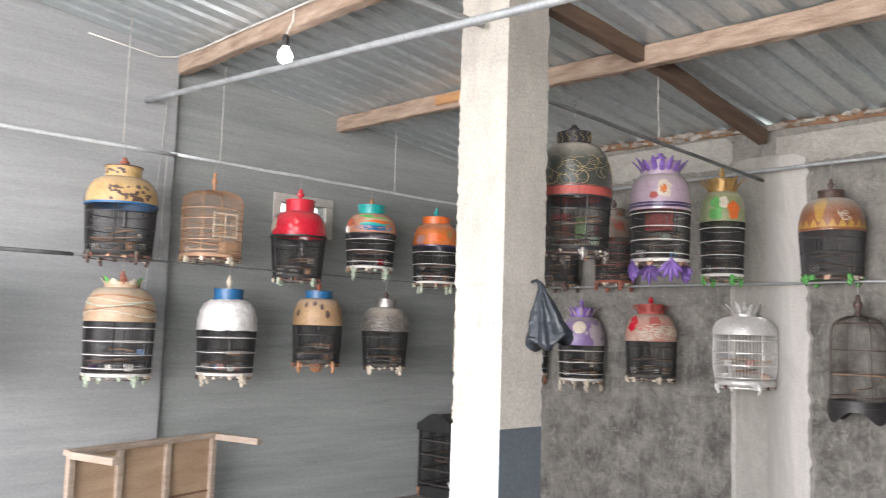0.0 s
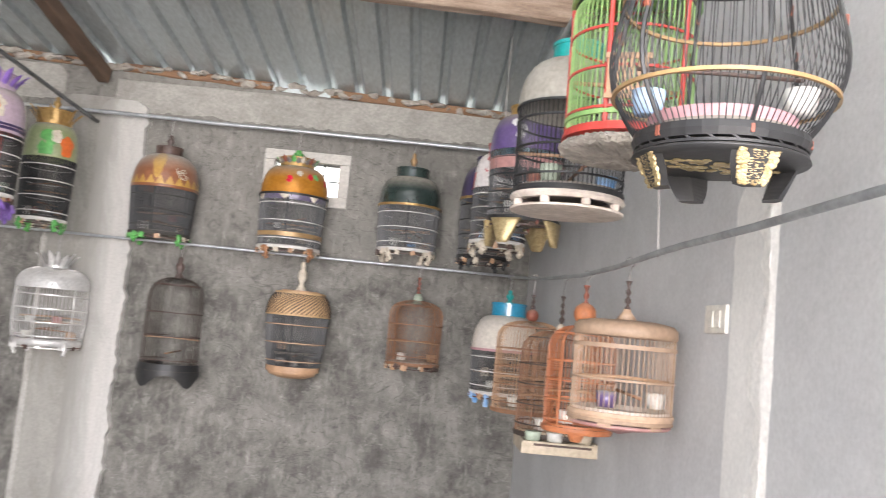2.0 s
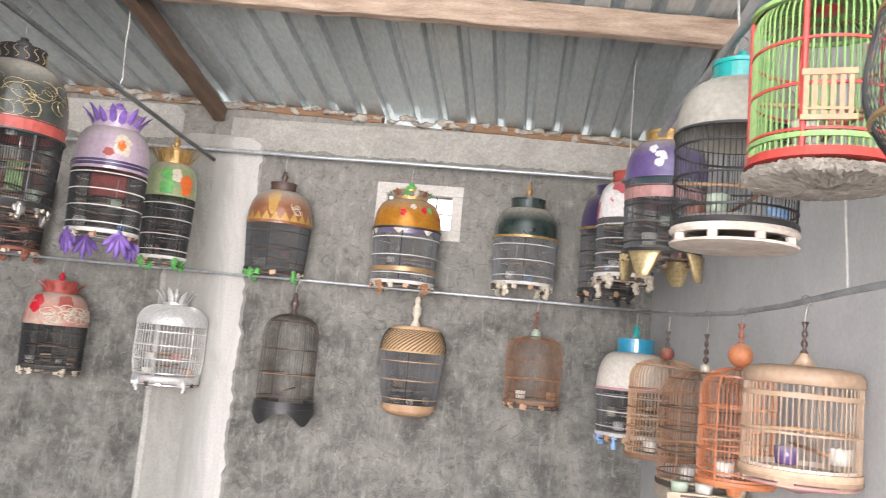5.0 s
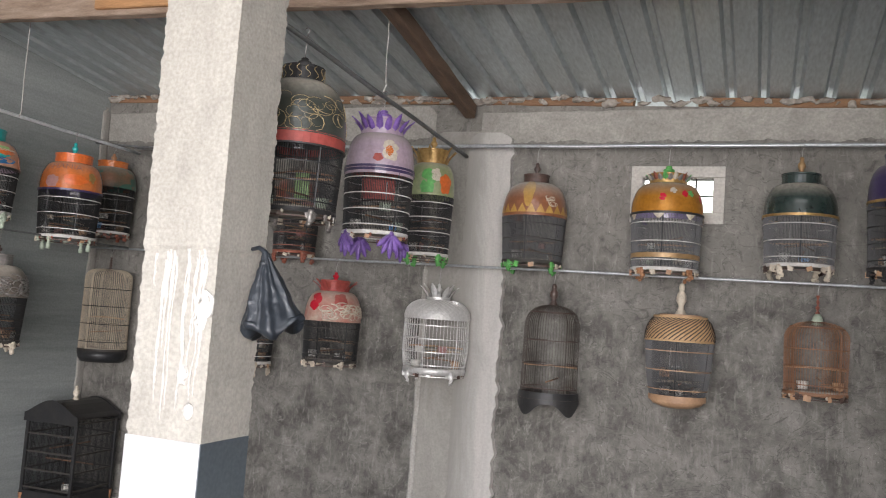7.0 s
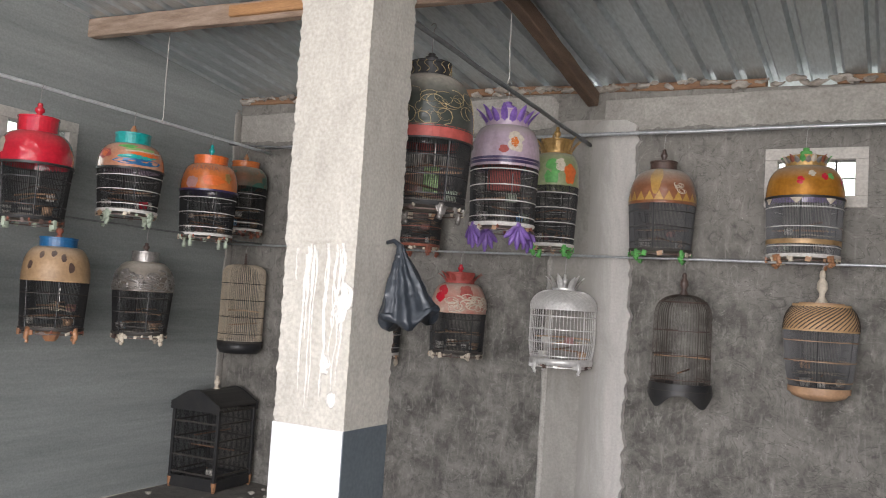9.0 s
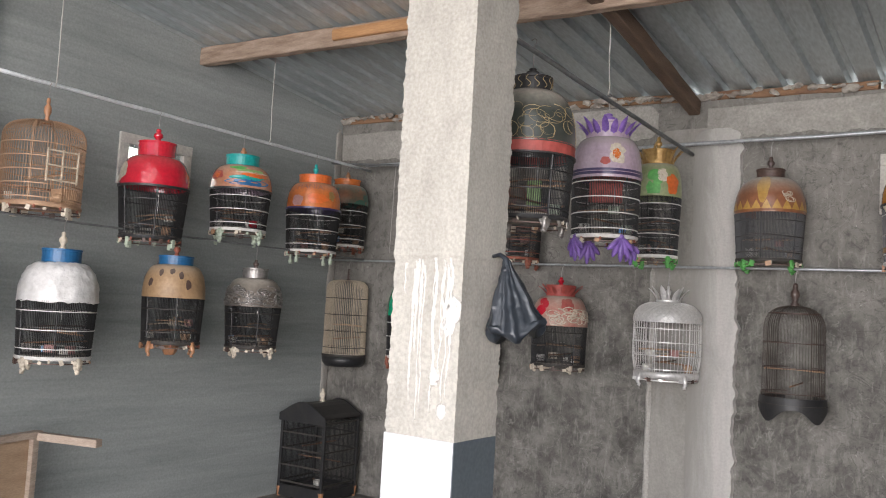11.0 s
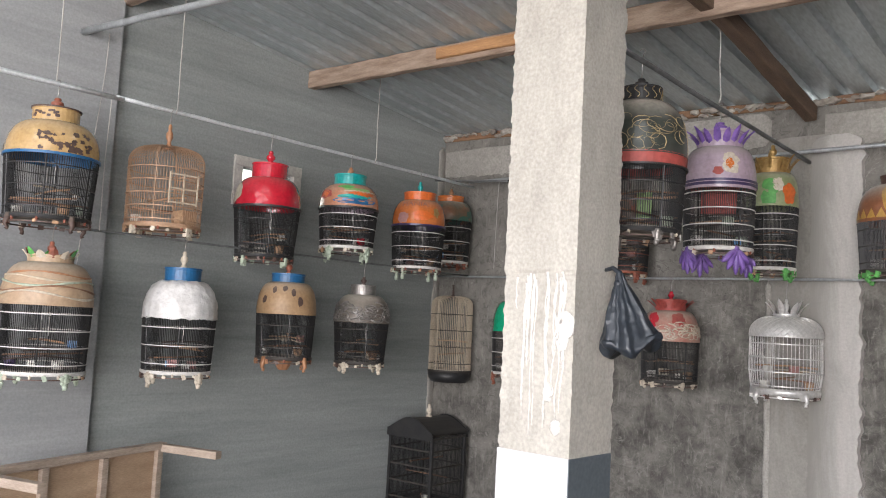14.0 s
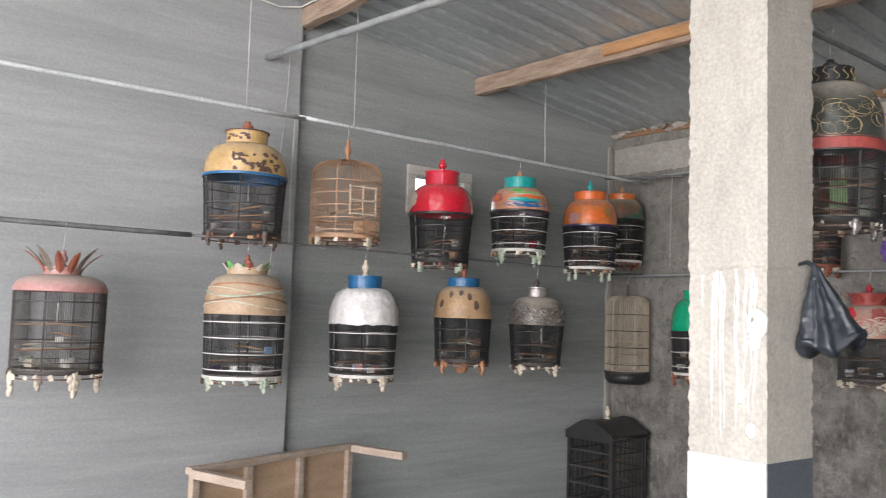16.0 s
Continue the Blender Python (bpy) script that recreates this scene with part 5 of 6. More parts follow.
part("apron", lathe([(0, -0.012), (0.06, -0.014), (0.045, -0.06), (0.03, -0.082), (0, -0.083)], 8), M_WOODTURN, r, "orange brown turned wooden drop")
for k, (a, s) in enumerate(((-1.5, 0.74), (-0.75, 0.45), (-0.2, 0.78), (-2.1, 0.6), (-1.15, 0.5), (-0.45, 0.56))):
    painted(p, r, M_DARKFOOT, "dark round spot", a, s, 0.09, 0.1, 40 + k, "spot")
r, p = cage("bird cage with a dusty grey hood and silver trim", -3.86, 4.12, (1.840, 1.779, 1.709, 1.514, 1.231, 1.151), (0.179, 0.396, 0.347), 1.945, H_GREYSILVER, H_SILVERTRIM, M_DARKTURN, M_BLACKBAR, M_GREYBAR, 3, ("carved", M_BONE))
scrollwork(p, r, H_SILVERTRIM, "silver applied scrollwork", (-2.4, 1.6), 70, 0.6, 0.98, 0.022, 15, 0.005)
r, p = cage("bird cage with a faded pink lid and carved crown", -3.86, 0.91, (1.815, 1.73, 1.692, 1.614, 1.228, 1.110), (0.17, 0.431, 0.417), 1.945, H_PINK, H_PINK, H_PINK, M_GREYBAR, M_GREYBAR, 4, ("carved", M_BONE), crown=((M_REDBROWN, H_GREYSILVER), 11, 0.15, 0.10, 0.022), cups=(M_MINT, M_CUP))

# along the back wall behind the pillar
cage("slim old bamboo bird cage with a black base", -4.05, 5.33, (1.86, 1.764, 1.764, 1.740, 1.144, 1.049), (0.2, 0.35, 0.35), LOW, None, None, M_DARKTURN, M_OLDBAR, M_GREYBAR, 4, (None, M_DARKFOOT), bar_hood=True, flat_hood=True, n_bars=70, bar_r=0.0024, fin=0.016, cups=())
blk = empty("cage_base", -4.05, 5.33, 1.05, "black curved base board under a slim cage", "cage base")
part("board", lathe([(0, 0), (0.15, 0.0), (0.172, 0.03), (0.182, 0.085), (0.176, 0.085), (0.16, 0.03), (0, 0.01)], 32), M_BLACKBAR, blk, smooth=True)
cage("emerald green bird cage with white hoops", -3.36, 5.33, (1.847, 1.804, 1.739, 1.501, 1.180, 1.082), (0.216, 0.40, 0.367), LOW, H_GREEN, H_GREEN, H_GREEN, M_BLACKBAR, M_WHITEHOOP, 3, ("carved", M_REDBROWN))
r, p = cage("large black bird cage with gilt lines and red skirt", -1.265, 3.36, (2.706, 2.655, 2.585, 2.330, 1.995, 1.925), (0.185, 0.425, 0.38), 2.83, H_BLACKORN, M_BLACKBAR, M_BLACKBAR, M_BLACKBAR, M_BLACKBAR, 4, ("carved", H_SILVERTRIM), cups=(M_CUP, M_MINT), fin=0.026)
scrollwork(p, r, M_PALEGILT, "thin gilt line work", (-2.2, 0.8), 30, 0.62, 0.97, 0.024, 21, 0.0013)
for k in range(15):
    a = 2 * math.pi * k / 15
    pts = [((0.0945 + 0.002) * math.cos(a + 0.13 * math.sin(q * 1.05)), (0.0945 + 0.002) * math.sin(a + 0.13 * math.sin(q * 1.05)), 0.60 + 0.009 * q) for q in range(7)]
    part("gilt_scroll", tube(pts, 0.0018, 5), M_PALEGILT, r, smooth=True)
part("skirt", lathe([(0.209, 0.338), (0.213, 0.337), (0.211, 0.282), (0.206, 0.282)], 40), H_REDSKIRT, r, "brick red cloth skirt")
part("rim", ring(bmesh.new(), 0.213, 0.279, 0.004, 0.004), M_BLACKBAR, r)
part("feed_sheet", bm_box(-0.035, -0.004, 0.07, 0.035, 0.004, 0.2, 0.002, m=Matrix.Rotation(0.5, 4, "Z") @ Matrix.Translation((0.03, 0.1, 0))), M_GREENBAR, r, "bright green plastic sheet")
r, p = cage("lilac bird cage with purple crown and winged feet", -1.25, 4.20, (2.681, 2.62, 2.531, 2.328, 1.997, 1.865), (0.235, 0.375, 0.345), 2.77, H_LILAC, H_LILAC, M_PURPLEFOOT, M_BLACKBAR, M_WHITEHOOP, 4, ("wing", M_PURPLEFOOT), crown=(M_PURPLEFOOT, 17, 0.118, 0.065, 0.02), rim=H_BLUEBLACK, hood_in=H_REDSKIRT, cups=(M_CUP, M_MINT), fin=0.03)
motif(p, r, M_BONE, "painted white flower", -0.85, 0.68, 0.03, 31)
painted(p, r, H_REDSKIRT, "painted red bud", -1.2, 0.84, 0.14, 0.07, 36, "painted_bud", 0.5)
motif(p, r, H_ORANGE, "painted orange petals", -0.88, 0.7, 0.014, 33)
part("dark_edge", ring(bmesh.new(), 0.189, 0.345, 0.003, 0.006), H_BLUEBLACK, r, "dark blue scalloped edge")
part("lining", lathe([(0.185, 0.33), (0.188, 0.33), (0.187, 0.306), (0.184, 0.306)], 40), H_LILAC, r, "pale lining below the rim")
part("cloth", bm_box(-0.09, -0.02, 0.19, 0.09, 0.02, 0.30, 0.006, m=Matrix.Rotation(0.45, 4, "Z")), H_REDSKIRT, r, "dark red cloth inside")
r, p = cage("green and orange bird cage with gold crown", -1.25, 4.96, (2.706, 2.616, 2.526, 2.323, 1.958, 1.887), (0.195, 0.30, 0.265), 2.73, H_GREENORANGE, M_GOLDFOOT, M_GOLDFOOT, M_BLACKBAR, M_WHITEHOOP, 4, ("carved", M_GREENFOOT), crown=(M_GOLDFOOT, 12, 0.115, 0.06, 0.012))
motif(p, r, M_GREENFOOT, "painted green leaves", -1.35, 0.75, 0.04, 41, "painted_leaf")
painted(p, r, H_ORANGE_NECK, "painted orange flower", -0.55, 0.78, 0.3, 0.2, 43, "painted_flower")
motif(p, r, M_BONE, "painted white flower", -1.0, 0.6, 0.025, 42)
cage("dark brown bird cage with carved feet", -2.42, 5.33, (2.64, 2.56, 2.50, 2.32, 1.965, 1.89), (0.17, 0.33, 0.29), UP, H_DARKHOOD, H_DARKHOOD, M_DARKTURN, M_BLACKBAR, M_REDBROWN, 4, ("carved", M_REDBROWN))
cage("dark bird cage with reddish hood", -2.98, 5.33, (2.64, 2.56, 2.50, 2.32, 1.965, 1.89), (0.17, 0.34, 0.30), UP, H_DARKHOOD, H_REDSKIRT, M_DARKTURN, M_BLACKBAR, M_GREYBAR, 4, ("carved", M_DARKFOOT))

# back wall, lower row
r, p = cage("bird cage with red and white floral hood and red crown", -2.07, 5.34, (1.839, 1.78, 1.703, 1.500, 1.227, 1.175), (0.20, 0.391, 0.367), LOW, H_REDWHITE, H_REDSKIRT, H_RED, M_BLACKBAR, M_GREYBAR, 3, ("carved", M_BONE), crown=(H_REDSKIRT, 11, 0.09, 0.065, 0.016))
motif(p, r, H_RED, "painted red flower", -1.85, 0.55, 0.035, 51)
motif(p, r, H_REDSKIRT, "painted red leaves", -0.8, 0.5, 0.032, 52)
scrollwork(p, r, M_BONE, "bone white applied scrolls", (-1.5, 0.2), 26, 0.66, 0.95, 0.022, 53, 0.004)
r, p = cage("purple bird cage with white disc and mauve crown", -2.75, 5.34, (1.829, 1.757, 1.676, 1.448, 1.166, 1.063), (0.19, 0.385, 0.35), LOW, H_PURPLE, M_PURPLEFOOT, M_PURPLEFOOT, M_BLACKBAR, M_WHITEHOOP, 3, ("carved", M_BONE), crown=(H_LILAC, 11, 0.1, 0.06, 0.014))
rr, zz = on_hood(p, 0.6)
bm = lathe([(0, 0.006), (0.05, 0.004), (0.056, 0), (0, -0.002)], 24)
for v in bm.verts:
    v.co = Matrix.Translation((rr * math.cos(-1.0), rr * math.sin(-1.0), zz)) @ Matrix.Rotation(-1.0, 4, "Z") @ Matrix.Rotation(radians(65), 4, "Y") @ v.co
part("disc", bm, M_BONE, r, "round white painted disc")
r, p = cage("silver painted bird cage with a leaf crown", -1.29, 5.34, (1.80, 1.705, 1.689, 1.565, 1.224, 1.150), (0.15, 0.435, 0.393), LOW, M_SILVERBAR, M_SILVERBAR, M_SILVERBAR, M_SILVERBAR, M_SILVERBAR, 4, ("leg", M_SILVERBAR), crown=(M_SILVERBAR, 7, 0.12, 0.06, 0.02), n_bars=58, fin=0.014, bar_r=0.0018, tray=M_SILVERBAR, bulge=0.012)
bm = bmesh.new()
for k in range(34):
    for way in (-1, 1):
        pts = []
        for i in range(11):
            rr, zz = on_hood(p, 0.1 + 0.88 * i / 10)
            a = 2 * math.pi * k / 34 + way * 0.09 * i
            pts.append(((rr + 0.001) * math.cos(a), (rr + 0.001) * math.sin(a), zz))
        tube(pts, 0.0026, 4, bm, cap=False)
part("net_pattern", bm, M_SILVERBAR, r, "raised silver net pattern")
part("base_skirt", lathe([(0.19, 0.022), (0.203, 0.022), (0.208, 0.004), (0.203, -0.022), (0.19, -0.022), (0.19, 0.022)], 40), M_SILVERBAR, r, "broad silver base ring", True)
r, p = cage("tall black bird cage with a dark bowed base", -0.51, 5.34, (1.839, 1.700, 1.690, 1.560, 1.120, 1.105), (0.14, 0.350, 0.352), LOW, None, None, M_DARKTURN, M_DARKBROWN, M_DARKFOOT, 3, (None, M_BLACKBAR), bar_hood=True, n_bars=64, bar_r=0.0013, posts=4, fin=0.022, base=False, cups=())
bm = bmesh.new()
rows = []
for k in range(64):
    a = 2 * math.pi * k / 64
    low = -0.025 - 0.075 * abs(math.cos(2 * (a + 0.57))) ** 3
    rows.append([bm.verts.new((q * math.cos(a), q * math.sin(a), z)) for q, z in ((0.178, 0.042), (0.185, 0.042), (0.192, 0.0), (0.194 - 0.06 * (-low - 0.025), low), (0.186 - 0.06 * (-low - 0.025), low), (0.18, 0.0))])
for a, b in zip(rows, rows[1:] + rows[:1]):
    for k in range(6):
        bm.faces.new((a[k], a[(k + 1) % 6], b[(k + 1) % 6], b[k]))
part("base_skirt", bm, M_BLACKBAR, r, "black base skirt cut in four arches")
part("base_line", ring(bmesh.new(), 0.193, 0.0, 0.002, 0.002), M_GREYBAR, r)
r, p = cage("barrel bird cage with a striped woven bamboo lid", 0.27, 5.34, (1.884, 1.692, 1.682, 1.537, 1.200, 1.174), (0.235, 0.405, 0.315), LOW, H_WOVEN, M_TANBAR, M_BONE, M_BLACKBAR, M_TANBAR, 3, (None, M_TANBAR), fin=0.024, bulge=0.008, n_bars=150, bar_r=0.0026)
bm = bmesh.new()
for k in range(42):
    pts = []
    for i in range(9):
        s = i / 8
        rr, zz = on_hood(p, 0.08 + 0.9 * s)
        a = 2 * math.pi * k / 42 - s * 1.35
        pts.append(((rr + 0.001) * math.cos(a), (rr + 0.001) * math.sin(a), zz))
    tube(pts, 0.0032, 4, bm)
part("weave", bm, M_DARKBROWN, r, "dark twisted weave stripes")
part("lid_ring", ring(bmesh.new(), 0.15, 0.474, 0.008, 0.009), H_WOVEN, r)
part("base_band", ring(bmesh.new(), 0.161, 0.0, 0.006, 0.016), M_TANBAR, r)
part("bowl", lathe([(0, -0.06), (0.085, -0.058), (0.14, -0.04), (0.162, -0.01), (0.15, -0.008), (0, -0.02)], 32), M_TANBAR, r, "shallow bamboo bowl below the floor", True)
r, p = cage("small brown bamboo bird cage with green beaded top", 1.02, 5.34, (1.852, 1.70, 1.685, 1.60, 1.301, 1.267), (0.12, 0.348, 0.331), LOW, None, None, M_REDBROWN, M_BROWNBAR, M_BROWNBAR, 3, ("carved", M_DARKFOOT), bar_hood=True, n_bars=66, bar_r=0.0017, posts=4, fin=0.014)
part("collar", lathe([(0, 0.38), (0.028, 0.38), (0.033, 0.40), (0.026, 0.425), (0.014, 0.445), (0, 0.445)], 16), M_MINT, r, "green beaded collar", True)

# back wall, upper row
r, p = cage("brown bird cage with ochre scallops and green feet", -0.67, 5.34, (2.617, 2.534, 2.479, 2.256, 1.969, 1.898), (0.161, 0.415, 0.372), UP, H_YELLOW, M_DARKFOOT, M_DARKTURN, M_BLACKBAR, M_GREYBAR, 3, ("carved", M_GREENFOOT), n_bars=150, bar_r=0.0026)
bm = bmesh.new()
for k in range(22):
    a = 2 * math.pi * k / 22
    tri = []
    for da, q in ((-0.143, 0.97), (0.0, 0.97), (0.143, 0.97), (0.0, 0.82)):
        rr, zz = on_hood(p, q)
        tri.append(bm.verts.new(((rr + 0.003) * math.cos(a + da), (rr + 0.003) * math.sin(a + da), zz)))
    bm.faces.new((tri[0], tri[1], tri[3])), bm.faces.new((tri[1], tri[2], tri[3]))
part("scallop_band", bm, M_OCHRE, r, "ochre zigzag band", True)
painted(p, r, M_OCHRE, "ochre painted panel", -1.55, 0.5, 0.22, 0.32, 5, "painted_panel")
scrollwork(p, r, M_BONE, "chipped white flower", (-0.95, -0.6), 6, 0.68, 0.82, 0.014, 7, 0.003)
r, p = cage("gold lacquered bird cage with an ornate crown", 0.16, 5.34, (2.60, 2.54, 2.479, 2.289, 1.957, 1.891), (0.225, 0.430, 0.390), UP, H_GOLD, M_GOLDFOOT, M_GREENFOOT, M_BLACKBAR, M_WHITEHOOP, 3, ("carved", M_WOODTURN), n_bars=150, bar_r=0.0026, crown=((H_SILVERTRIM, M_BONE, H_SILVERTRIM, M_REDBROWN, H_SILVERTRIM, M_GREENFOOT), 24, 0.075, 0.035, 0.017), hood_in=H_VIOLET, rim=M_BLACKBAR, cups=(M_MINT, M_CUP), fin=0.028)
part("skirt", lathe([(0.209, 0.330), (0.213, 0.330), (0.210, 0.292), (0.206, 0.292)], 40), H_VIOLET, r, "violet band under the hood")
for k in range(7):
    a = 2 * math.pi * k / 7 - 1.68
    bm = bmesh.new()
    rows = []
    for i in range(5):
        s = i / 4
        w = 0.036 * (1 - s ** 1.5) + 0.001
        rows.append([bm.verts.new((0.2165 + dx - 0.004 * s, sy * w, 0.330 - 0.042 * s)) for dx, sy in ((-0.002, -1), (0.0035, 0), (-0.002, 1), (-0.004, 0))])
    for u, w in zip(rows, rows[1:]):
        for q in range(4):
            bm.faces.new((u[q], u[(q + 1) % 4], w[(q + 1) % 4], w[q]))
    bm.faces.new(rows[0]), bm.faces.new(rows[-1])
    for v in bm.verts:
        v.co = Matrix.Rotation(a, 4, "Z") @ v.co
    part("heart_plate", bm, M_BONE, r, "bone white pointed plate")
for k, (a, s, mt) in enumerate(((-1.6, 0.72, H_RED), (-0.95, 0.62, H_RED), (-0.75, 0.6, M_GREENFOOT), (-1.3, 0.55, M_BONE), (-0.3, 0.7, H_RED))):
    motif(p, r, mt, "painted flower", a, s, 0.012, 60 + k)
part("painted_band", ring(bmesh.new(), 0.2, 0.075, 0.004, 0.014), M_GOLDHOOP, r, "gold and white painted band")
r, p = cage("dusty dark teal bird cage with bone fittings", 0.91, 5.34, (2.655, 2.546, 2.485, 2.295, 2.012, 1.924), (0.213, 0.404, 0.369), UP, H_TEAL, H_TEAL, M_GOLDHOOP, M_BLACKBAR, M_WHITEHOOP, 3, ("carved", M_BONE), rim=M_GOLDFOOT, n_bars=150, bar_r=0.0026)

# along the smooth wall, upper pipe
cage("night purple bird cage with black bars", 1.39, 5.02, (2.64, 2.60, 2.54, 2.34, 1.985, 1.915), (0.17, 0.33, 0.31), 2.50, H_BLUEBLACK, H_BLUEBLACK, M_GOLDHOOP, M_BLACKBAR, M_BLACKBAR, 4, ("carved", M_BLACKBAR), rim=M_GOLDFOOT)
cage("white bird cage with red stars on the hood", 1.42, 4.45, (2.60, 2.56, 2.50, 2.31, 2.02, 1.945), (0.17, 0.31, 0.29), 2.49, H_WHITERED, H_REDSKIRT, M_WOODTURN, M_BLACKBAR, M_WHITEHOOP, 4, ("carved", M_BONE), cups=(M_CUP, M_BLUECUP))
r, p = cage("violet bird cage with a white swirl and gilt feet", 1.44, 3.45, (2.53, 2.50, 2.455, 2.30, 2.015, 1.905), (0.17, 0.32, 0.295), 2.48, H_VIOLET, M_GOLDFOOT, M_WOODTURN, M_BLACKBAR, M_BLACKBAR, 4, ("bracket", M_PALEGILT), hood_in=H_SKYIN, cups=(M_CUP, H_PINK))
part("skirt", lathe([(0.157, 0.25), (0.160, 0.25), (0.157, 0.20), (0.154, 0.20)], 40), H_PINK, r, "dull pink cloth band")
motif(p, r, H_WHITE, "painted white swirl", -1.9, 0.75, 0.02, 71, "painted_swirl")
motif(p, r, H_WHITE, "painted white swirl", -2.1, 0.55, 0.014, 72, "painted_swirl")
r, p = cage("dust-covered bird cage with turquoise neck and white base", 1.45, 2.38, (2.445, 2.405, 2.348, 2.204, 1.955, 1.885), (0.148, 0.330, 0.315), 2.47, H_DUSTY, H_TURQ, H_TURQ, M_BLACKBAR, M_BLACKBAR, 3, (None, M_BONE), n_bars=72, single=True, posts=0, bar_r=0.0014, rim=M_BLACKBAR, cups=(M_MINT, M_BLUECUP, M_REDBROWN))
part("base_ring", lathe([(0.13, -0.012), (0.162, -0.008), (0.168, -0.02), (0.16, -0.03), (0.13, -0.028), (0.13, -0.012)], 36), H_WHITEWOOD, r, "white painted wooden ring")
part("base_board", lathe([(0, -0.046), (0.15, -0.046), (0.166, -0.050), (0.164, -0.056), (0.13, -0.060), (0, -0.060)], 36), H_WHITEWOOD, r, "white painted base board")
for k in range(8):
    a = 2 * math.pi * k / 8 + 0.2
    part("stud", lathe([(0, -0.026), (0.013, -0.026), (0.014, -0.048), (0, -0.048)], 12, None, (0.148 * math.cos(a), 0.148 * math.sin(a))), H_WHITEWOOD, r)

r, p = cage("lime green cane bird cage with red hoops", 1.50, 1.88, (2.415, 2.355, 2.34, 2.322, 2.012, 1.93), (0.22, 0.292, 0.285), 2.46, None, None, M_REDHOOP, M_GREENBAR, M_REDHOOP, 3, (None, M_BONE), bar_hood=True, flat_hood=True, n_bars=64, single=True, posts=0, bar_r=0.002, fin=0.01, cups=(M_CUP,))
for k in range(5):
    bm = bmesh.new()
    a = 2 * math.pi * k / 5 + 0.35
    tube([(0.146 * math.cos(a), 0.146 * math.sin(a), 0.315), (0.143 * math.cos(a), 0.143 * math.sin(a), 0.0)], 0.006, 6, bm)
    part("red_post", bm, M_REDHOOP, r)
part("shoulder", lathe([(0.147, 0.318), (0.136, 0.334), (0.114, 0.346), (0.110, 0.350), (0.108, 0.384), (0.09, 0.392), (0, 0.396)], 40), H_DUSTY, r, "dust-grey stepped top", True)
part("top_hoop", ring(bmesh.new(), 0.113, 0.351, 0.004), M_REDHOOP, r)
part("top_hoop", ring(bmesh.new(), 0.110, 0.384, 0.004), M_REDHOOP, r)
for k in range(6):
    part("green_block", bm_box(0.106, -0.012, 0.358, 0.116, 0.012, 0.376, 0.002, m=Matrix.Rotation(2 * math.pi * k / 6 + 0.35, 4, "Z")), M_GREENBAR, r, "small green painted block")
part("green_hoop", ring(bmesh.new(), 0.148, 0.318, 0.0045), M_GREENBAR, r)
part("green_hoop", ring(bmesh.new(), 0.144, 0.03, 0.005), M_GREENBAR, r)
bm = bmesh.new()
box(bm, 0.147, -0.045, 0.075, 0.152, 0.045, 0.08, 0)
for k in range(6):
    box(bm, 0.1475, -0.045 + k * 0.016, 0.06, 0.1505, -0.036 + k * 0.016, 0.15, 0)
box(bm, 0.147, -0.05, 0.145, 0.153, 0.05, 0.158, 0.001), box(bm, 0.147, -0.05, 0.055, 0.153, 0.05, 0.066, 0.001)
for v in bm.verts:
    v.co = Matrix.Rotation(-1.85, 4, "Z") @ v.co
part("door", bm, M_TANBAR, r, "small natural bamboo door")
part("base_ring", lathe([(0.13, -0.006), (0.152, -0.004), (0.154, -0.013), (0.13, -0.015), (0.13, -0.006)], 36), M_REDHOOP, r, "red painted base ring")
bm = lathe([(0, -0.02), (0.15, -0.02), (0.158, -0.030), (0.150, -0.042), (0.10, -0.052), (0.05, -0.055), (0, -0.056)], 60)
bmesh.ops.subdivide_edges(bm, edges=bm.edges, cuts=3, use_grid_fill=True)
for v in bm.verts:
    v.co += 0.003 * noise.noise_vector(v.co * 60) + 0.006 * noise.noise_vector(v.co * 170)
part("fringe", bm, M_TRAY, r, "frayed pale fibre underside")

r, p = cage("large black bird cage with turquoise hood and sky blue lining", 1.463, 1.13, (2.33, 2.285, 2.235, 2.108, 1.828, 1.745), (0.15, 0.275, 0.232), 2.45, H_TURQ, H_TURQ, M_GOLDFOOT, M_BLACKBAR, M_GOLDHOOP, 2, (None, M_BLACKBAR), n_bars=88, single=True, posts=6, bar_r=0.0009, rim=M_BLACKBAR, hood_in=H_SKYIN, bulge=0.040, perches=False, cups=(), base=False)
part("gilt_band", ring(bmesh.new(), 0.139, 0.292, 0.004, 0.010), M_GOLDFOOT, r, "gilt carved band round the hood")
scrollwork(p, r, M_GOLDFOOT, "gilt applied scrolls", (-3.1, 3.1), 60, 0.4, 0.78, 0.016, 81)
part("lattice_ring", ring(bmesh.new(), 0.117, -0.020, 0.003, 0.002), M_BLACKBAR, r)
part("tray_wall", lathe([(0.098, 0.006), (0.102, 0.006), (0.104, 0.032), (0.1, 0.032), (0.098, 0.006)], 40), H_PINKRIM, r, "pale pink tray wall")
for k in range(6):
    a = 2 * math.pi * (k + 0.5) / 6
    for z, h in ((0.24, 0.009), (0.17, 0.008), (-0.004, 0.006)):
        q = 0.141 if z > 0.2 else 0.158 if z > 0 else 0.121
        part("red_tip", bm_box(q - 0.003, -0.0028, z - h, q + 0.003, 0.0028, z + h, 0.001, m=Matrix.Rotation(a, 4, "Z")), M_REDBROWN, r, "dull red painted joint")
me = None
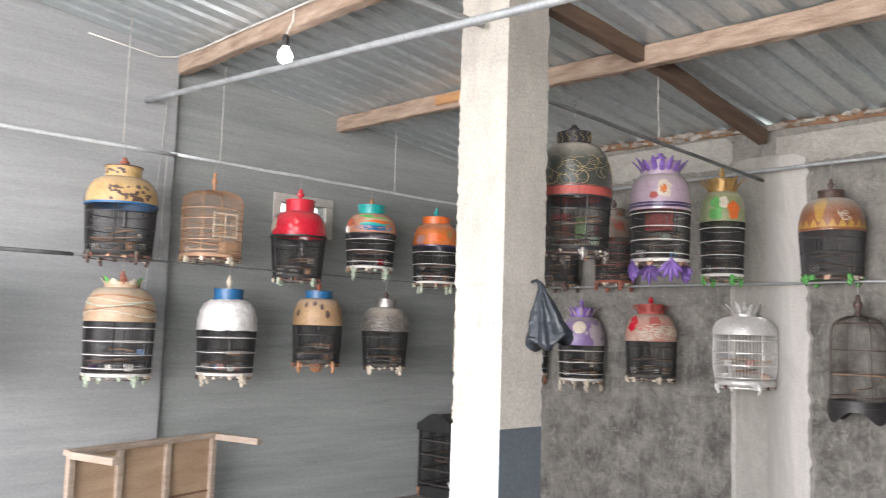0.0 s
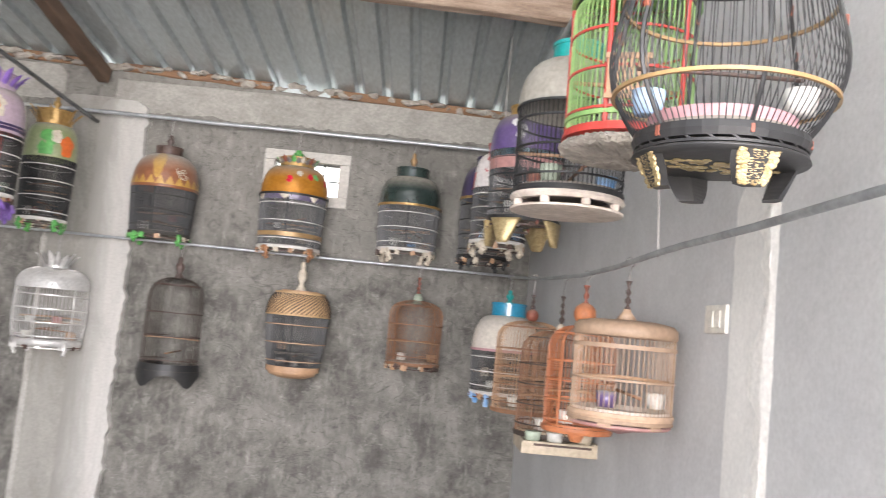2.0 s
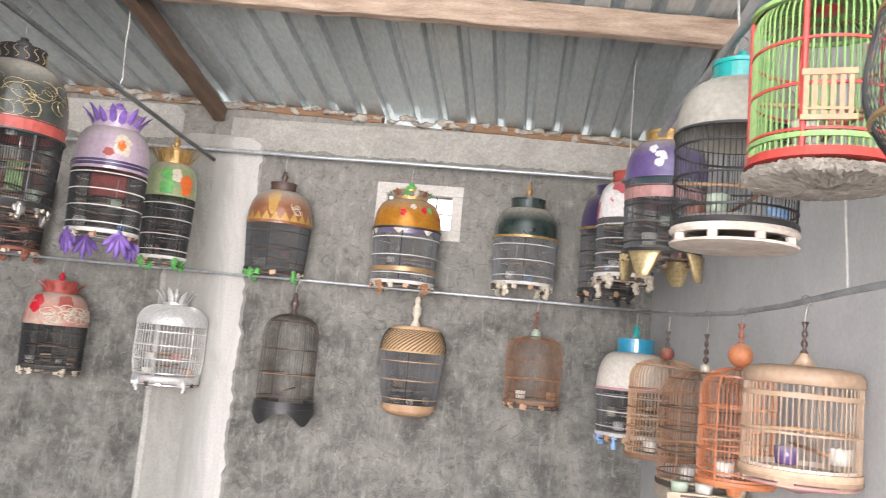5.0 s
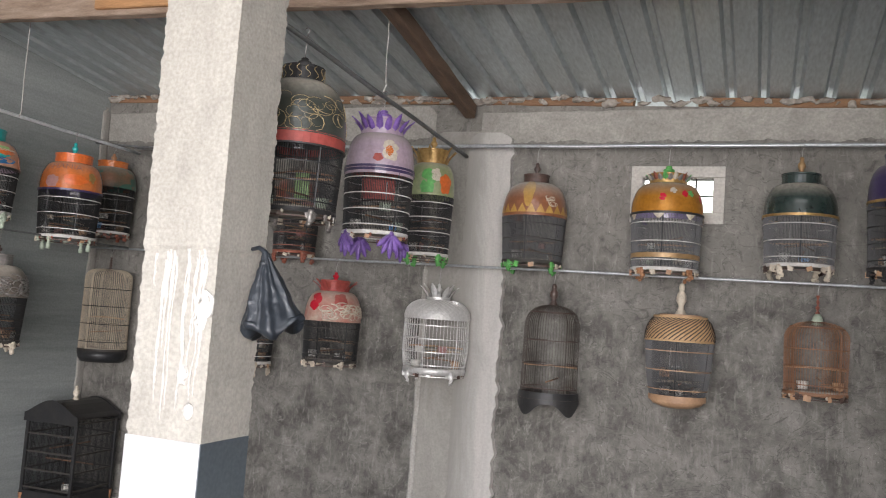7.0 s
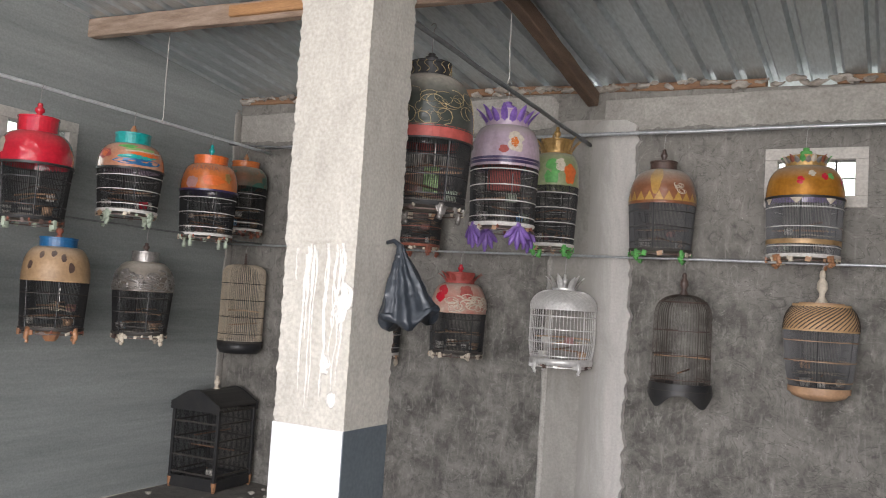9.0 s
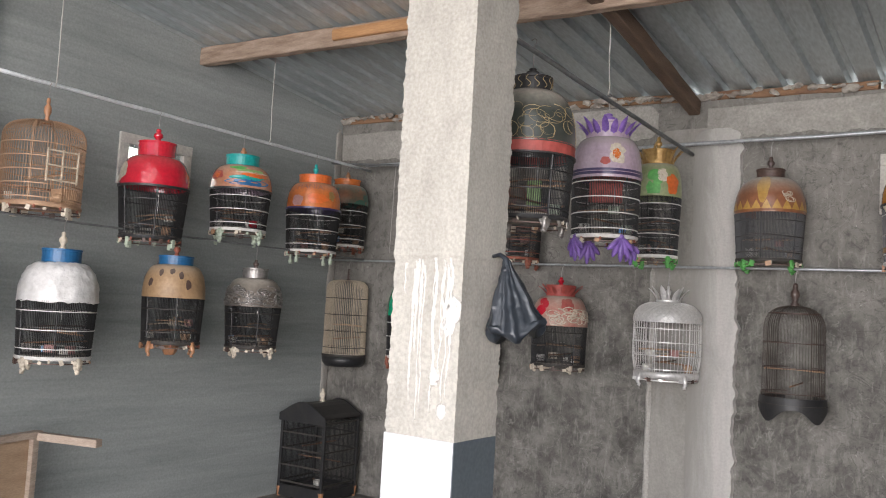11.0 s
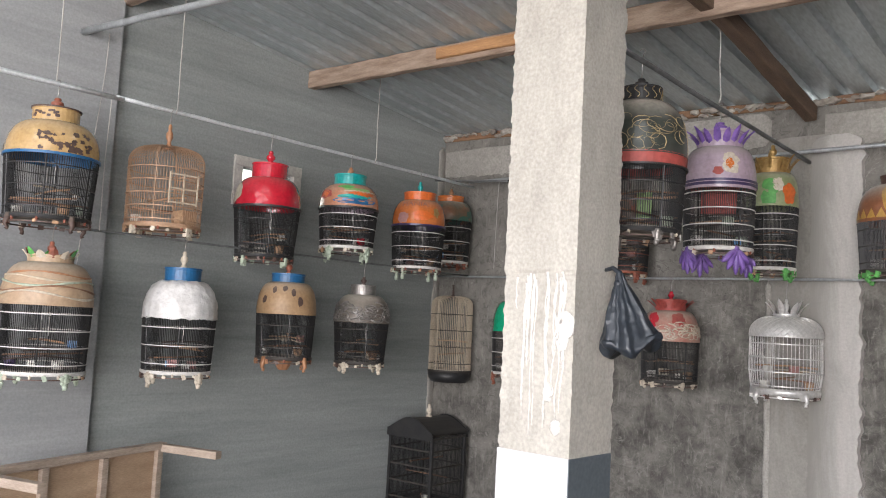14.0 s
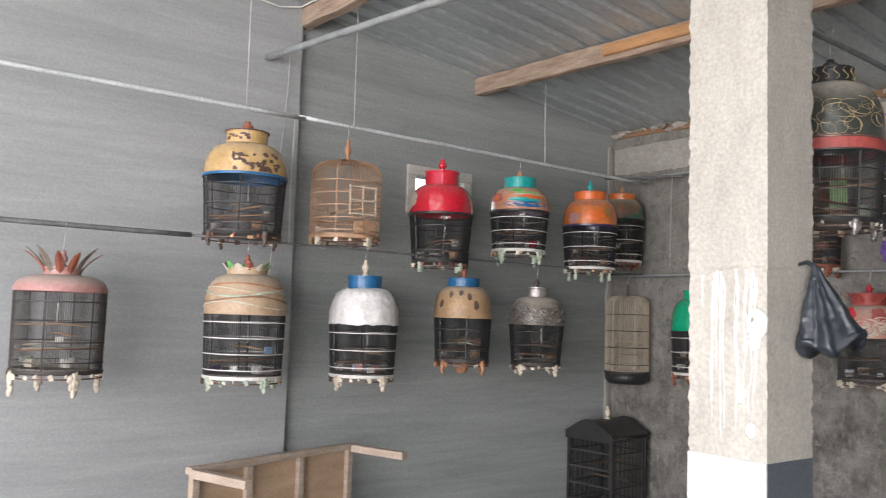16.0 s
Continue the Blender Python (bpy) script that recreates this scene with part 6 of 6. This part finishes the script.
for k in range(24):
    c = 2 * math.pi / 40
    if me is None:
        ob = part("lattice_slat", tube([(0.119, 0, -0.008), (0.117 * math.cos(c), 0.117 * math.sin(c), -0.020)], 0.002, 4), M_BLACKBAR, r)
        me = ob.data
    else:
        ob = new("lattice_slat", me)
        ob.parent = r
    ob.rotation_euler = (0, 0, 2 * math.pi * k / 24)
part("base_board", lathe([(0, -0.022), (0.112, -0.022), (0.122, -0.024), (0.123, -0.028), (0.10, -0.032), (0, -0.032)], 72), M_BLACKBAR, r, "black lacquered base board", True)
for k in range(4):
    a = math.pi / 2 * k + 0.14
    bm = bmesh.new()
    ring_pts = []
    for i in range(9):
        t = i / 8
        w = 0.034 * (1 - 0.4 * t ** 2)
        ring_pts.append([bm.verts.new((0.102 + dr - 0.02 * t, s * w, -0.026 - 0.046 * t)) for s, dr in ((-1, 0), (-0.4, 0.014), (0.4, 0.014), (1, 0), (0, -0.012))])
    for u, w in zip(ring_pts, ring_pts[1:]):
        for j in range(5):
            bm.faces.new((u[j], u[(j + 1) % 5], w[(j + 1) % 5], w[j]))
    bm.faces.new(ring_pts[0]), bm.faces.new(ring_pts[-1])
    rot = Matrix.Rotation(a, 4, "Z")
    for v in bm.verts:
        v.co = rot @ v.co
    f = part("foot", bm, M_BLACKBAR, r, "black carved foot")
    if k >= 2:
        bm = bmesh.new()
        rg = random.Random(90 + k)
        for i in range(230):
            t, s = rg.uniform(0.02, 0.97), rg.uniform(-0.85, 0.85)
            b = bmesh.ops.create_icosphere(bm, subdivisions=1, radius=0.0042)
            c = Vector((0.1135 - 0.02 * t, s * 0.033 * (1 - 0.4 * t * t), -0.026 - 0.046 * t))
            for v in b["verts"]:
                v.co = rot @ (Vector((v.co.x * 0.6, v.co.y, v.co.z)) + c)
        part("gilt_leaf", bm, M_PALEGILT, f, "gilt leaf carving")
bm = bmesh.new()
rg = random.Random(99)
for i in range(90):
    a, q = rg.uniform(0, 6.28), math.sqrt(rg.random())
    b = bmesh.ops.create_icosphere(bm, subdivisions=1, radius=0.007)
    for v in b["verts"]:
        v.co = Vector((v.co.x + 0.085 * q * math.cos(a), v.co.y + 0.04 * q * math.sin(a), v.co.z * 0.2 - 0.033))
part("gilt_ornament", bm, M_PALEGILT, r, "dull gilt ornament on the base")
for a, cm in ((2.75, M_BLUECUP), (-0.3, M_CUP)):
    part("feed_cup", lathe([(0, 0.045), (0.02, 0.045), (0.026, 0.08), (0.023, 0.08), (0.017, 0.05), (0, 0.05)], 20, None, (0.105 * math.cos(a), 0.105 * math.sin(a))), cm, r, smooth=True)

part("perch", tube([(-0.12, 0.03, 0.11), (0, 0.02, 0.112), (0.12, 0.01, 0.11)], 0.0035, 7), M_DARKFOOT, r, smooth=True)

# along the smooth wall, lower pipe
cage("ivory bird cage with blue neck and pink rim", 1.56, 4.86, (1.80, 1.72, 1.645, 1.448, 1.205, 1.125), (0.20, 0.40, 0.37), 1.879, H_IVORY, H_AZURE, H_TURQ, M_BLACKBAR, M_WHITEHOOP, 3, ("peg", M_BLUECUP), rim=H_PINKRIM)
r, p = cage("brown bamboo dome bird cage with a black and orange finial", 1.60, 4.10, (1.746, 1.612, 1.60, 1.52, 1.18, 1.165), (0.12, 0.33, 0.325), 1.828, None, None, M_DARKTURN, M_TANBAR, M_BROWNBAR, 4, (None, M_BONE), bar_hood=True, n_bars=60, bar_r=0.002, fin=0.015)
part("finial_ball", lathe([(0, 0.430)] + [(0.032 * math.sin(math.pi * i / 10), 0.462 - 0.032 * math.cos(math.pi * i / 10)) for i in range(1, 10)] + [(0, 0.494)], 20), M_REDBROWN, r, "round turned ball", True)
r, p = cage("grey brown bamboo bird cage with a pale box base", 1.665, 3.60, (1.725, 1.57, 1.55, 1.47, 1.135, 1.10), (0.12, 0.33, 0.33), 1.803, None, None, M_DARKTURN, M_BROWNBAR, M_DARKBROWN, 4, (None, M_OLDBAR), bar_hood=True, n_bars=70, bar_r=0.0016, posts=4, fin=0.014, cups=(M_CUP,), tray=M_OLDBAR)
part("finial_ball", lathe([(0, 0.425)] + [(0.022 * math.sin(math.pi * i / 10), 0.447 - 0.022 * math.cos(math.pi * i / 10)) for i in range(1, 10)] + [(0, 0.469)], 16), M_BONE, r, "pale turned ball", True)
part("box_base", bm_box(-0.15, -0.15, -0.075, 0.19, 0.15, -0.016, 0.006), M_OLDBAR, r, "pale wooden box below the floor")
part("box_slot", bm_box(-0.10, -0.153, -0.04, 0.14, -0.149, -0.022, 0.001), M_DARKFOOT, r, "dark slot in the box")
for dx, cm in ((-0.11, M_MINT), (-0.02, M_CUP), (0.10, M_OLDBAR)):
    part("feed_cup", lathe([(0, -0.015), (0.03, -0.015), (0.034, 0.02), (0.03, 0.022), (0, 0.02)], 14, None, (dx, -0.175)), cm, r, smooth=True)
part("cup_shelf", bm_box(-0.15, -0.21, -0.024, 0.14, -0.15, -0.016, 0.002), M_OLDBAR, r)
r, p = cage("orange cane bird cage with a round orange finial", 1.66, 3.06, (1.745, 1.592, 1.58, 1.50, 1.22, 1.20), (0.12, 0.25, 0.245), 1.782, None, None, M_REDBROWN, M_ORANGEBAR, M_ORANGEBAR, 4, (None, M_ORANGEBAR), bar_hood=True, n_bars=54, bar_r=0.0016, posts=4, fin=0.016, cups=(M_CUP, M_MINT), tray=M_ORANGEBAR)
part("finial_ball", lathe([(0, 0.375)] + [(0.042 * math.sin(math.pi * i / 10), 0.417 - 0.042 * math.cos(math.pi * i / 10)) for i in range(1, 10)] + [(0, 0.459)], 20), M_ORANGEBAR, r, "round turned ball", True)
part("drop", lathe([(0, -0.012), (0.035, -0.014), (0.02, -0.05), (0, -0.055)], 12), M_ORANGEBAR, r)
r, p = cage("round pale bamboo bird cage with a flat top", 1.67, 2.46, (1.728, 1.60, 1.585, 1.555, 1.335, 1.285), (0.10, 0.300, 0.296), 1.781, None, None, M_DARKTURN, M_PALEBAR, M_PALEBAR, 1, (None, M_PALEBAR), bar_hood=True, flat_hood=True, n_bars=62, single=True, posts=0, bar_r=0.0014, fin=0.012, cups=(H_VIOLET, M_CUP), tray=H_WHITEWOOD)
part("cone", lathe([(0, 0.315), (0.008, 0.313), (0.014, 0.298), (0.034, 0.272), (0, 0.268)], 20), M_PALEBAR, r, "pale turned cone", True)
part("top_disc", lathe([(0, 0.274), (0.10, 0.272), (0.14, 0.264), (0.153, 0.250), (0.154, 0.226), (0.148, 0.222), (0.14, 0.226), (0, 0.24)], 40), M_PALEBAR, r, "flat pale bamboo top", True)
part("top_hoop", ring(bmesh.new(), 0.15, 0.195, 0.003, 0.006), M_PALEBAR, r)
part("base_ring", lathe([(0.12, -0.01), (0.152, -0.008), (0.156, -0.022), (0.12, -0.026), (0.12, -0.01)], 36), M_PALEBAR, r)
part("base_cone", lathe([(0, -0.03), (0.15, -0.028), (0.145, -0.036), (0.05, -0.05), (0, -0.062)], 32), H_PINK, r, "pale pink cone below the base", True)
for k in range(6):
    a = 2 * math.pi * k / 6
    part("stud", bm_box(-0.02, -0.008, -0.034, 0.02, 0.008, -0.02, 0.002, m=Matrix.Rotation(a, 4, "Z") @ Matrix.Translation((0.14, 0, 0)) @ Matrix.Rotation(math.pi / 2, 4, "Z")), M_PALEBAR, r)

# house-shaped black cage on the floor
hc = empty("house_cage", -4.115, 5.18, 0.0, "black wooden house-shaped cage with an arched roof", "cage", turn=4)
S, HB, HT = 0.215, 0.075, 0.625
for sx in (-1, 1):
    for sy in (-1, 1):
        part("corner_post", bm_box(sx * S - 0.012, sy * S - 0.012, HB, sx * S + 0.012, sy * S + 0.012, HT, 0.003), M_BLACKBAR, hc)
for k, z in enumerate((HB + 0.05, HB + 0.18, HB + 0.31, HB + 0.44, HT - 0.012)):
    bm = bmesh.new()
    for a in range(4):
        box(bm, -S, S - 0.006, z - 0.006, S, S + 0.006, z + 0.006, m=Matrix.Rotation(math.pi / 2 * a, 4, "Z"))
    part("rail", bm, M_GREYBAR, hc)
stick = part("bar", tube([(0, S, HB), (0, S, HT)], 0.0018, 4), M_BLACKBAR, hc)
for a in range(4):
    for k in range(34):
        u = -S + 2 * S * (k + 0.5) / 34
        ob = stick if (a, k) == (0, 0) else new("bar", stick.data)
        ob.parent = hc
        ob.matrix_local = Matrix.Rotation(math.pi / 2 * a, 4, "Z") @ Matrix.Translation((u, 0, 0))
bm = bmesh.new()
for a in range(4):
    box(bm, -S - 0.01, S - 0.01, HB - 0.06, S + 0.01, S + 0.012, HB + 0.02, 0.004, m=Matrix.Rotation(math.pi / 2 * a, 4, "Z"))
box(bm, -S, -S, HB - 0.02, S, S, HB - 0.005)
part("base", bm, M_BLACKBAR, hc, "black boarded base")
rows = []
bm = bmesh.new()
for i in range(11):
    u = -S - 0.02 + (2 * S + 0.04) * i / 10
    z = HT + 0.02 + 0.105 * math.cos(math.pi / 2 * u / (S + 0.02)) ** 1.3 if abs(u) < S + 0.019 else HT + 0.02
    rows.append([bm.verts.new((u, v, z + dz)) for v, dz in ((-S - 0.02, 0), (S + 0.02, 0), (S + 0.02, 0.012), (-S - 0.02, 0.012))])
for a, b in zip(rows, rows[1:]):
    for k in range(4):
        bm.faces.new((a[k], a[(k + 1) % 4], b[(k + 1) % 4], b[k]))
part("roof", bm, M_BLACKBAR, hc, "black slatted arched roof")
for sgn in (-1, 1):
    bm = bmesh.new()
    prev = None
    for i in range(13):
        u = -S - 0.02 + (2 * S + 0.04) * i / 12
        z = HT + 0.02 + 0.105 * max(0, math.cos(math.pi / 2 * u / (S + 0.021))) ** 1.3
        low = HT - 0.02
        row = [bm.verts.new((u, sgn * (S + 0.021 + d), zz)) for d, zz in ((0, low), (0, z + 0.02), (0.008, z + 0.02), (0.008, low))]
        if prev:
            for k in range(4):
                bm.faces.new((prev[k], prev[(k + 1) % 4], row[(k + 1) % 4], row[k]))
        prev = row
    part("gable_board", bm, M_BLACKBAR, hc, "carved black gable board")
for sx in (-1, 1):
    for sy in (-1, 1):
        part("foot", lathe([(0, 0.08), (0.022, 0.08), (0.016, 0.03), (0.011, 0.0), (0, 0.0)], 10, None, (sx * S, sy * S)), M_WOODTURN, hc, "orange brown turned foot")
part("finial", lathe(bulb_profile(HT + 0.13, HT + 0.24, 0.024), 16), M_BONE, hc, "pale turned finial", True)
part("perch", tube([(-S, 0, 0.3), (S, 0, 0.3)], 0.006, 6), M_BROWNBAR, hc)
part("perch", tube([(0, -S, 0.42), (0, S, 0.42)], 0.006, 6), M_BROWNBAR, hc)
part("feed_cup", lathe([(0, 0.1), (0.03, 0.1), (0.036, 0.15), (0.03, 0.15), (0, 0.11)], 14, None, (0.09, -0.11)), M_CUP, hc)

# black plastic bag tied to the pillar
bag = empty("plastic_bag", -1.06, 2.86, 1.77, "knotted black plastic bag hanging from the pillar", "bag")
bm = bmesh.new()
rows = []
lat, dep = Vector((0.86, 0.51, 0)), Vector((-0.51, 0.86, 0))
for i in range(50):
    t = i / 49
    if t < 0.14:
        w = 0.014 + 0.012 * t / 0.14
    else:
        w = 0.026 + 0.104 * ((t - 0.14) / 0.86) ** 0.9
    if t > 0.88:
        w *= 1 - 0.35 * ((t - 0.88) / 0.12) ** 2
    row = []
    for k in range(72):
        a = 2 * math.pi * k / 72
        fold = 1 + (0.20 * math.sin(7 * a + 1.2 * t) + 0.13 * math.sin(13 * a - 1.6 * t) + 0.06 * math.sin(23 * a + t)) * (1 - 0.6 * t)
        low = 0.30 * t - 0.022 * t * math.cos(a) + (0.02 * math.sin(3 * a) if t > 0.85 else 0)
        p = lat * (w * (0.85 + 0.15 * fold) * math.cos(a) + 0.055 * t) + dep * (w * 0.55 * fold * math.sin(a) - 0.03 * t)
        p.z = -low
        p += (lat * math.cos(a) + dep * math.sin(a)) * t * (0.006 - 0.022 * abs(noise.noise(Vector((p.x * 14, p.y * 14, p.z * 3)))))
        p += 0.010 * t * noise.noise_vector(p * 15) + 0.006 * t * noise.noise_vector(p * 34) + 0.002 * noise.noise_vector(p * 60)
        row.append(bm.verts.new(p))
    rows.append(row)
for a, b in zip(rows, rows[1:]):
    for k in range(72):
        bm.faces.new((a[k], a[(k + 1) % 72], b[(k + 1) % 72], b[k]))
bm.faces.new(rows[-1]), bm.faces.new(rows[0])
part("sack", bm, M_BAG, bag, smooth=True)
part("handle_loop", tube([(-0.075, 0.01, 0.012), (-0.03, 0.0, 0.02), (0, 0, 0.0), (0.005, 0, -0.04), (0.01, 0, -0.06)], [0.008, 0.009, 0.012, 0.016, 0.012], 8), M_BAG, bag, smooth=True)
part("knot", lathe([(0, -0.025), (0.018, -0.03), (0.022, -0.045), (0.014, -0.06), (0, -0.062)], 12), M_BAG, bag, smooth=True)

# table lying on its side by the brushed wall
tb = empty("wooden_table", -3.83, 2.11, 0.0, "wooden table tipped on its side showing plywood and battens", "table", turn=math.degrees(math.atan2(1.18, -0.36)))
# local x runs along the top edge, local -y points into the room
LN, HH = 1.20, 0.735
part("tabletop", bm_box(-LN / 2, 0.0, 0.0, LN / 2, 0.014, HH - 0.01, 0.002), M_PLY, tb, "weathered plywood underside of the top")
for u in (-0.585, -0.23, 0.16, 0.575):
    part("batten", bm_box(u - 0.022, -0.032, 0.0, u + 0.022, -0.002, HH - 0.03, 0.003), M_BATTEN, tb)
part("top_rail", bm_box(-LN / 2 - 0.02, -0.036, HH - 0.028, LN / 2 + 0.02, 0.018, HH + 0.01, 0.004), M_BATTEN, tb)
part("cross_rail", bm_box(-LN / 2, -0.012, 0.33, LN / 2, -0.001, 0.345, 0.002), M_PLATE, tb)
for u in (-LN / 2, LN / 2):
    for z in (0.03, HH - 0.02):
        part("leg", bm_box(u - 0.025, -0.44, z - 0.022, u + 0.025, -0.03, z + 0.022, 0.004), M_BATTEN, tb)

# switch on the smooth wall
sw = empty("wall_switch", right_x(2.28), 2.285, 1.63, "ivory double light switch on the wall", "switch", turn=math.degrees(math.atan(0.04)))
part("plate", bm_box(-0.010, -0.075, -0.04, 0.001, 0.075, 0.04, 0.004), M_SWITCH, sw)
for k in (-0.026, 0.026):
    part("rocker", bm_box(-0.013, k - 0.017, -0.024, -0.009, k + 0.017, 0.024, 0.003), M_SWITCH, sw)

# rubble along the foot of the back wall
bm = bmesh.new()
rng = random.Random(23)
for k in range(160):
    c = Vector((rng.uniform(-4.3, -2.6), 5.46 - abs(rng.gauss(0, 0.28)), 0.006))
    if abs(c.x + 4.02) < 0.3 and abs(c.y - 5.13) < 0.3:
        continue
    b = bmesh.ops.create_icosphere(bm, subdivisions=1, radius=rng.uniform(0.006, 0.03))
    for v in b["verts"]:
        v.co = Vector((v.co.x, v.co.y, v.co.z * 0.6)) + c + 0.01 * noise.noise_vector((v.co + c) * 40)
tagged(part("rubble", bm, M_MORTAR), "loose crumbs of mortar on the floor", "rubble", kind="stuff")
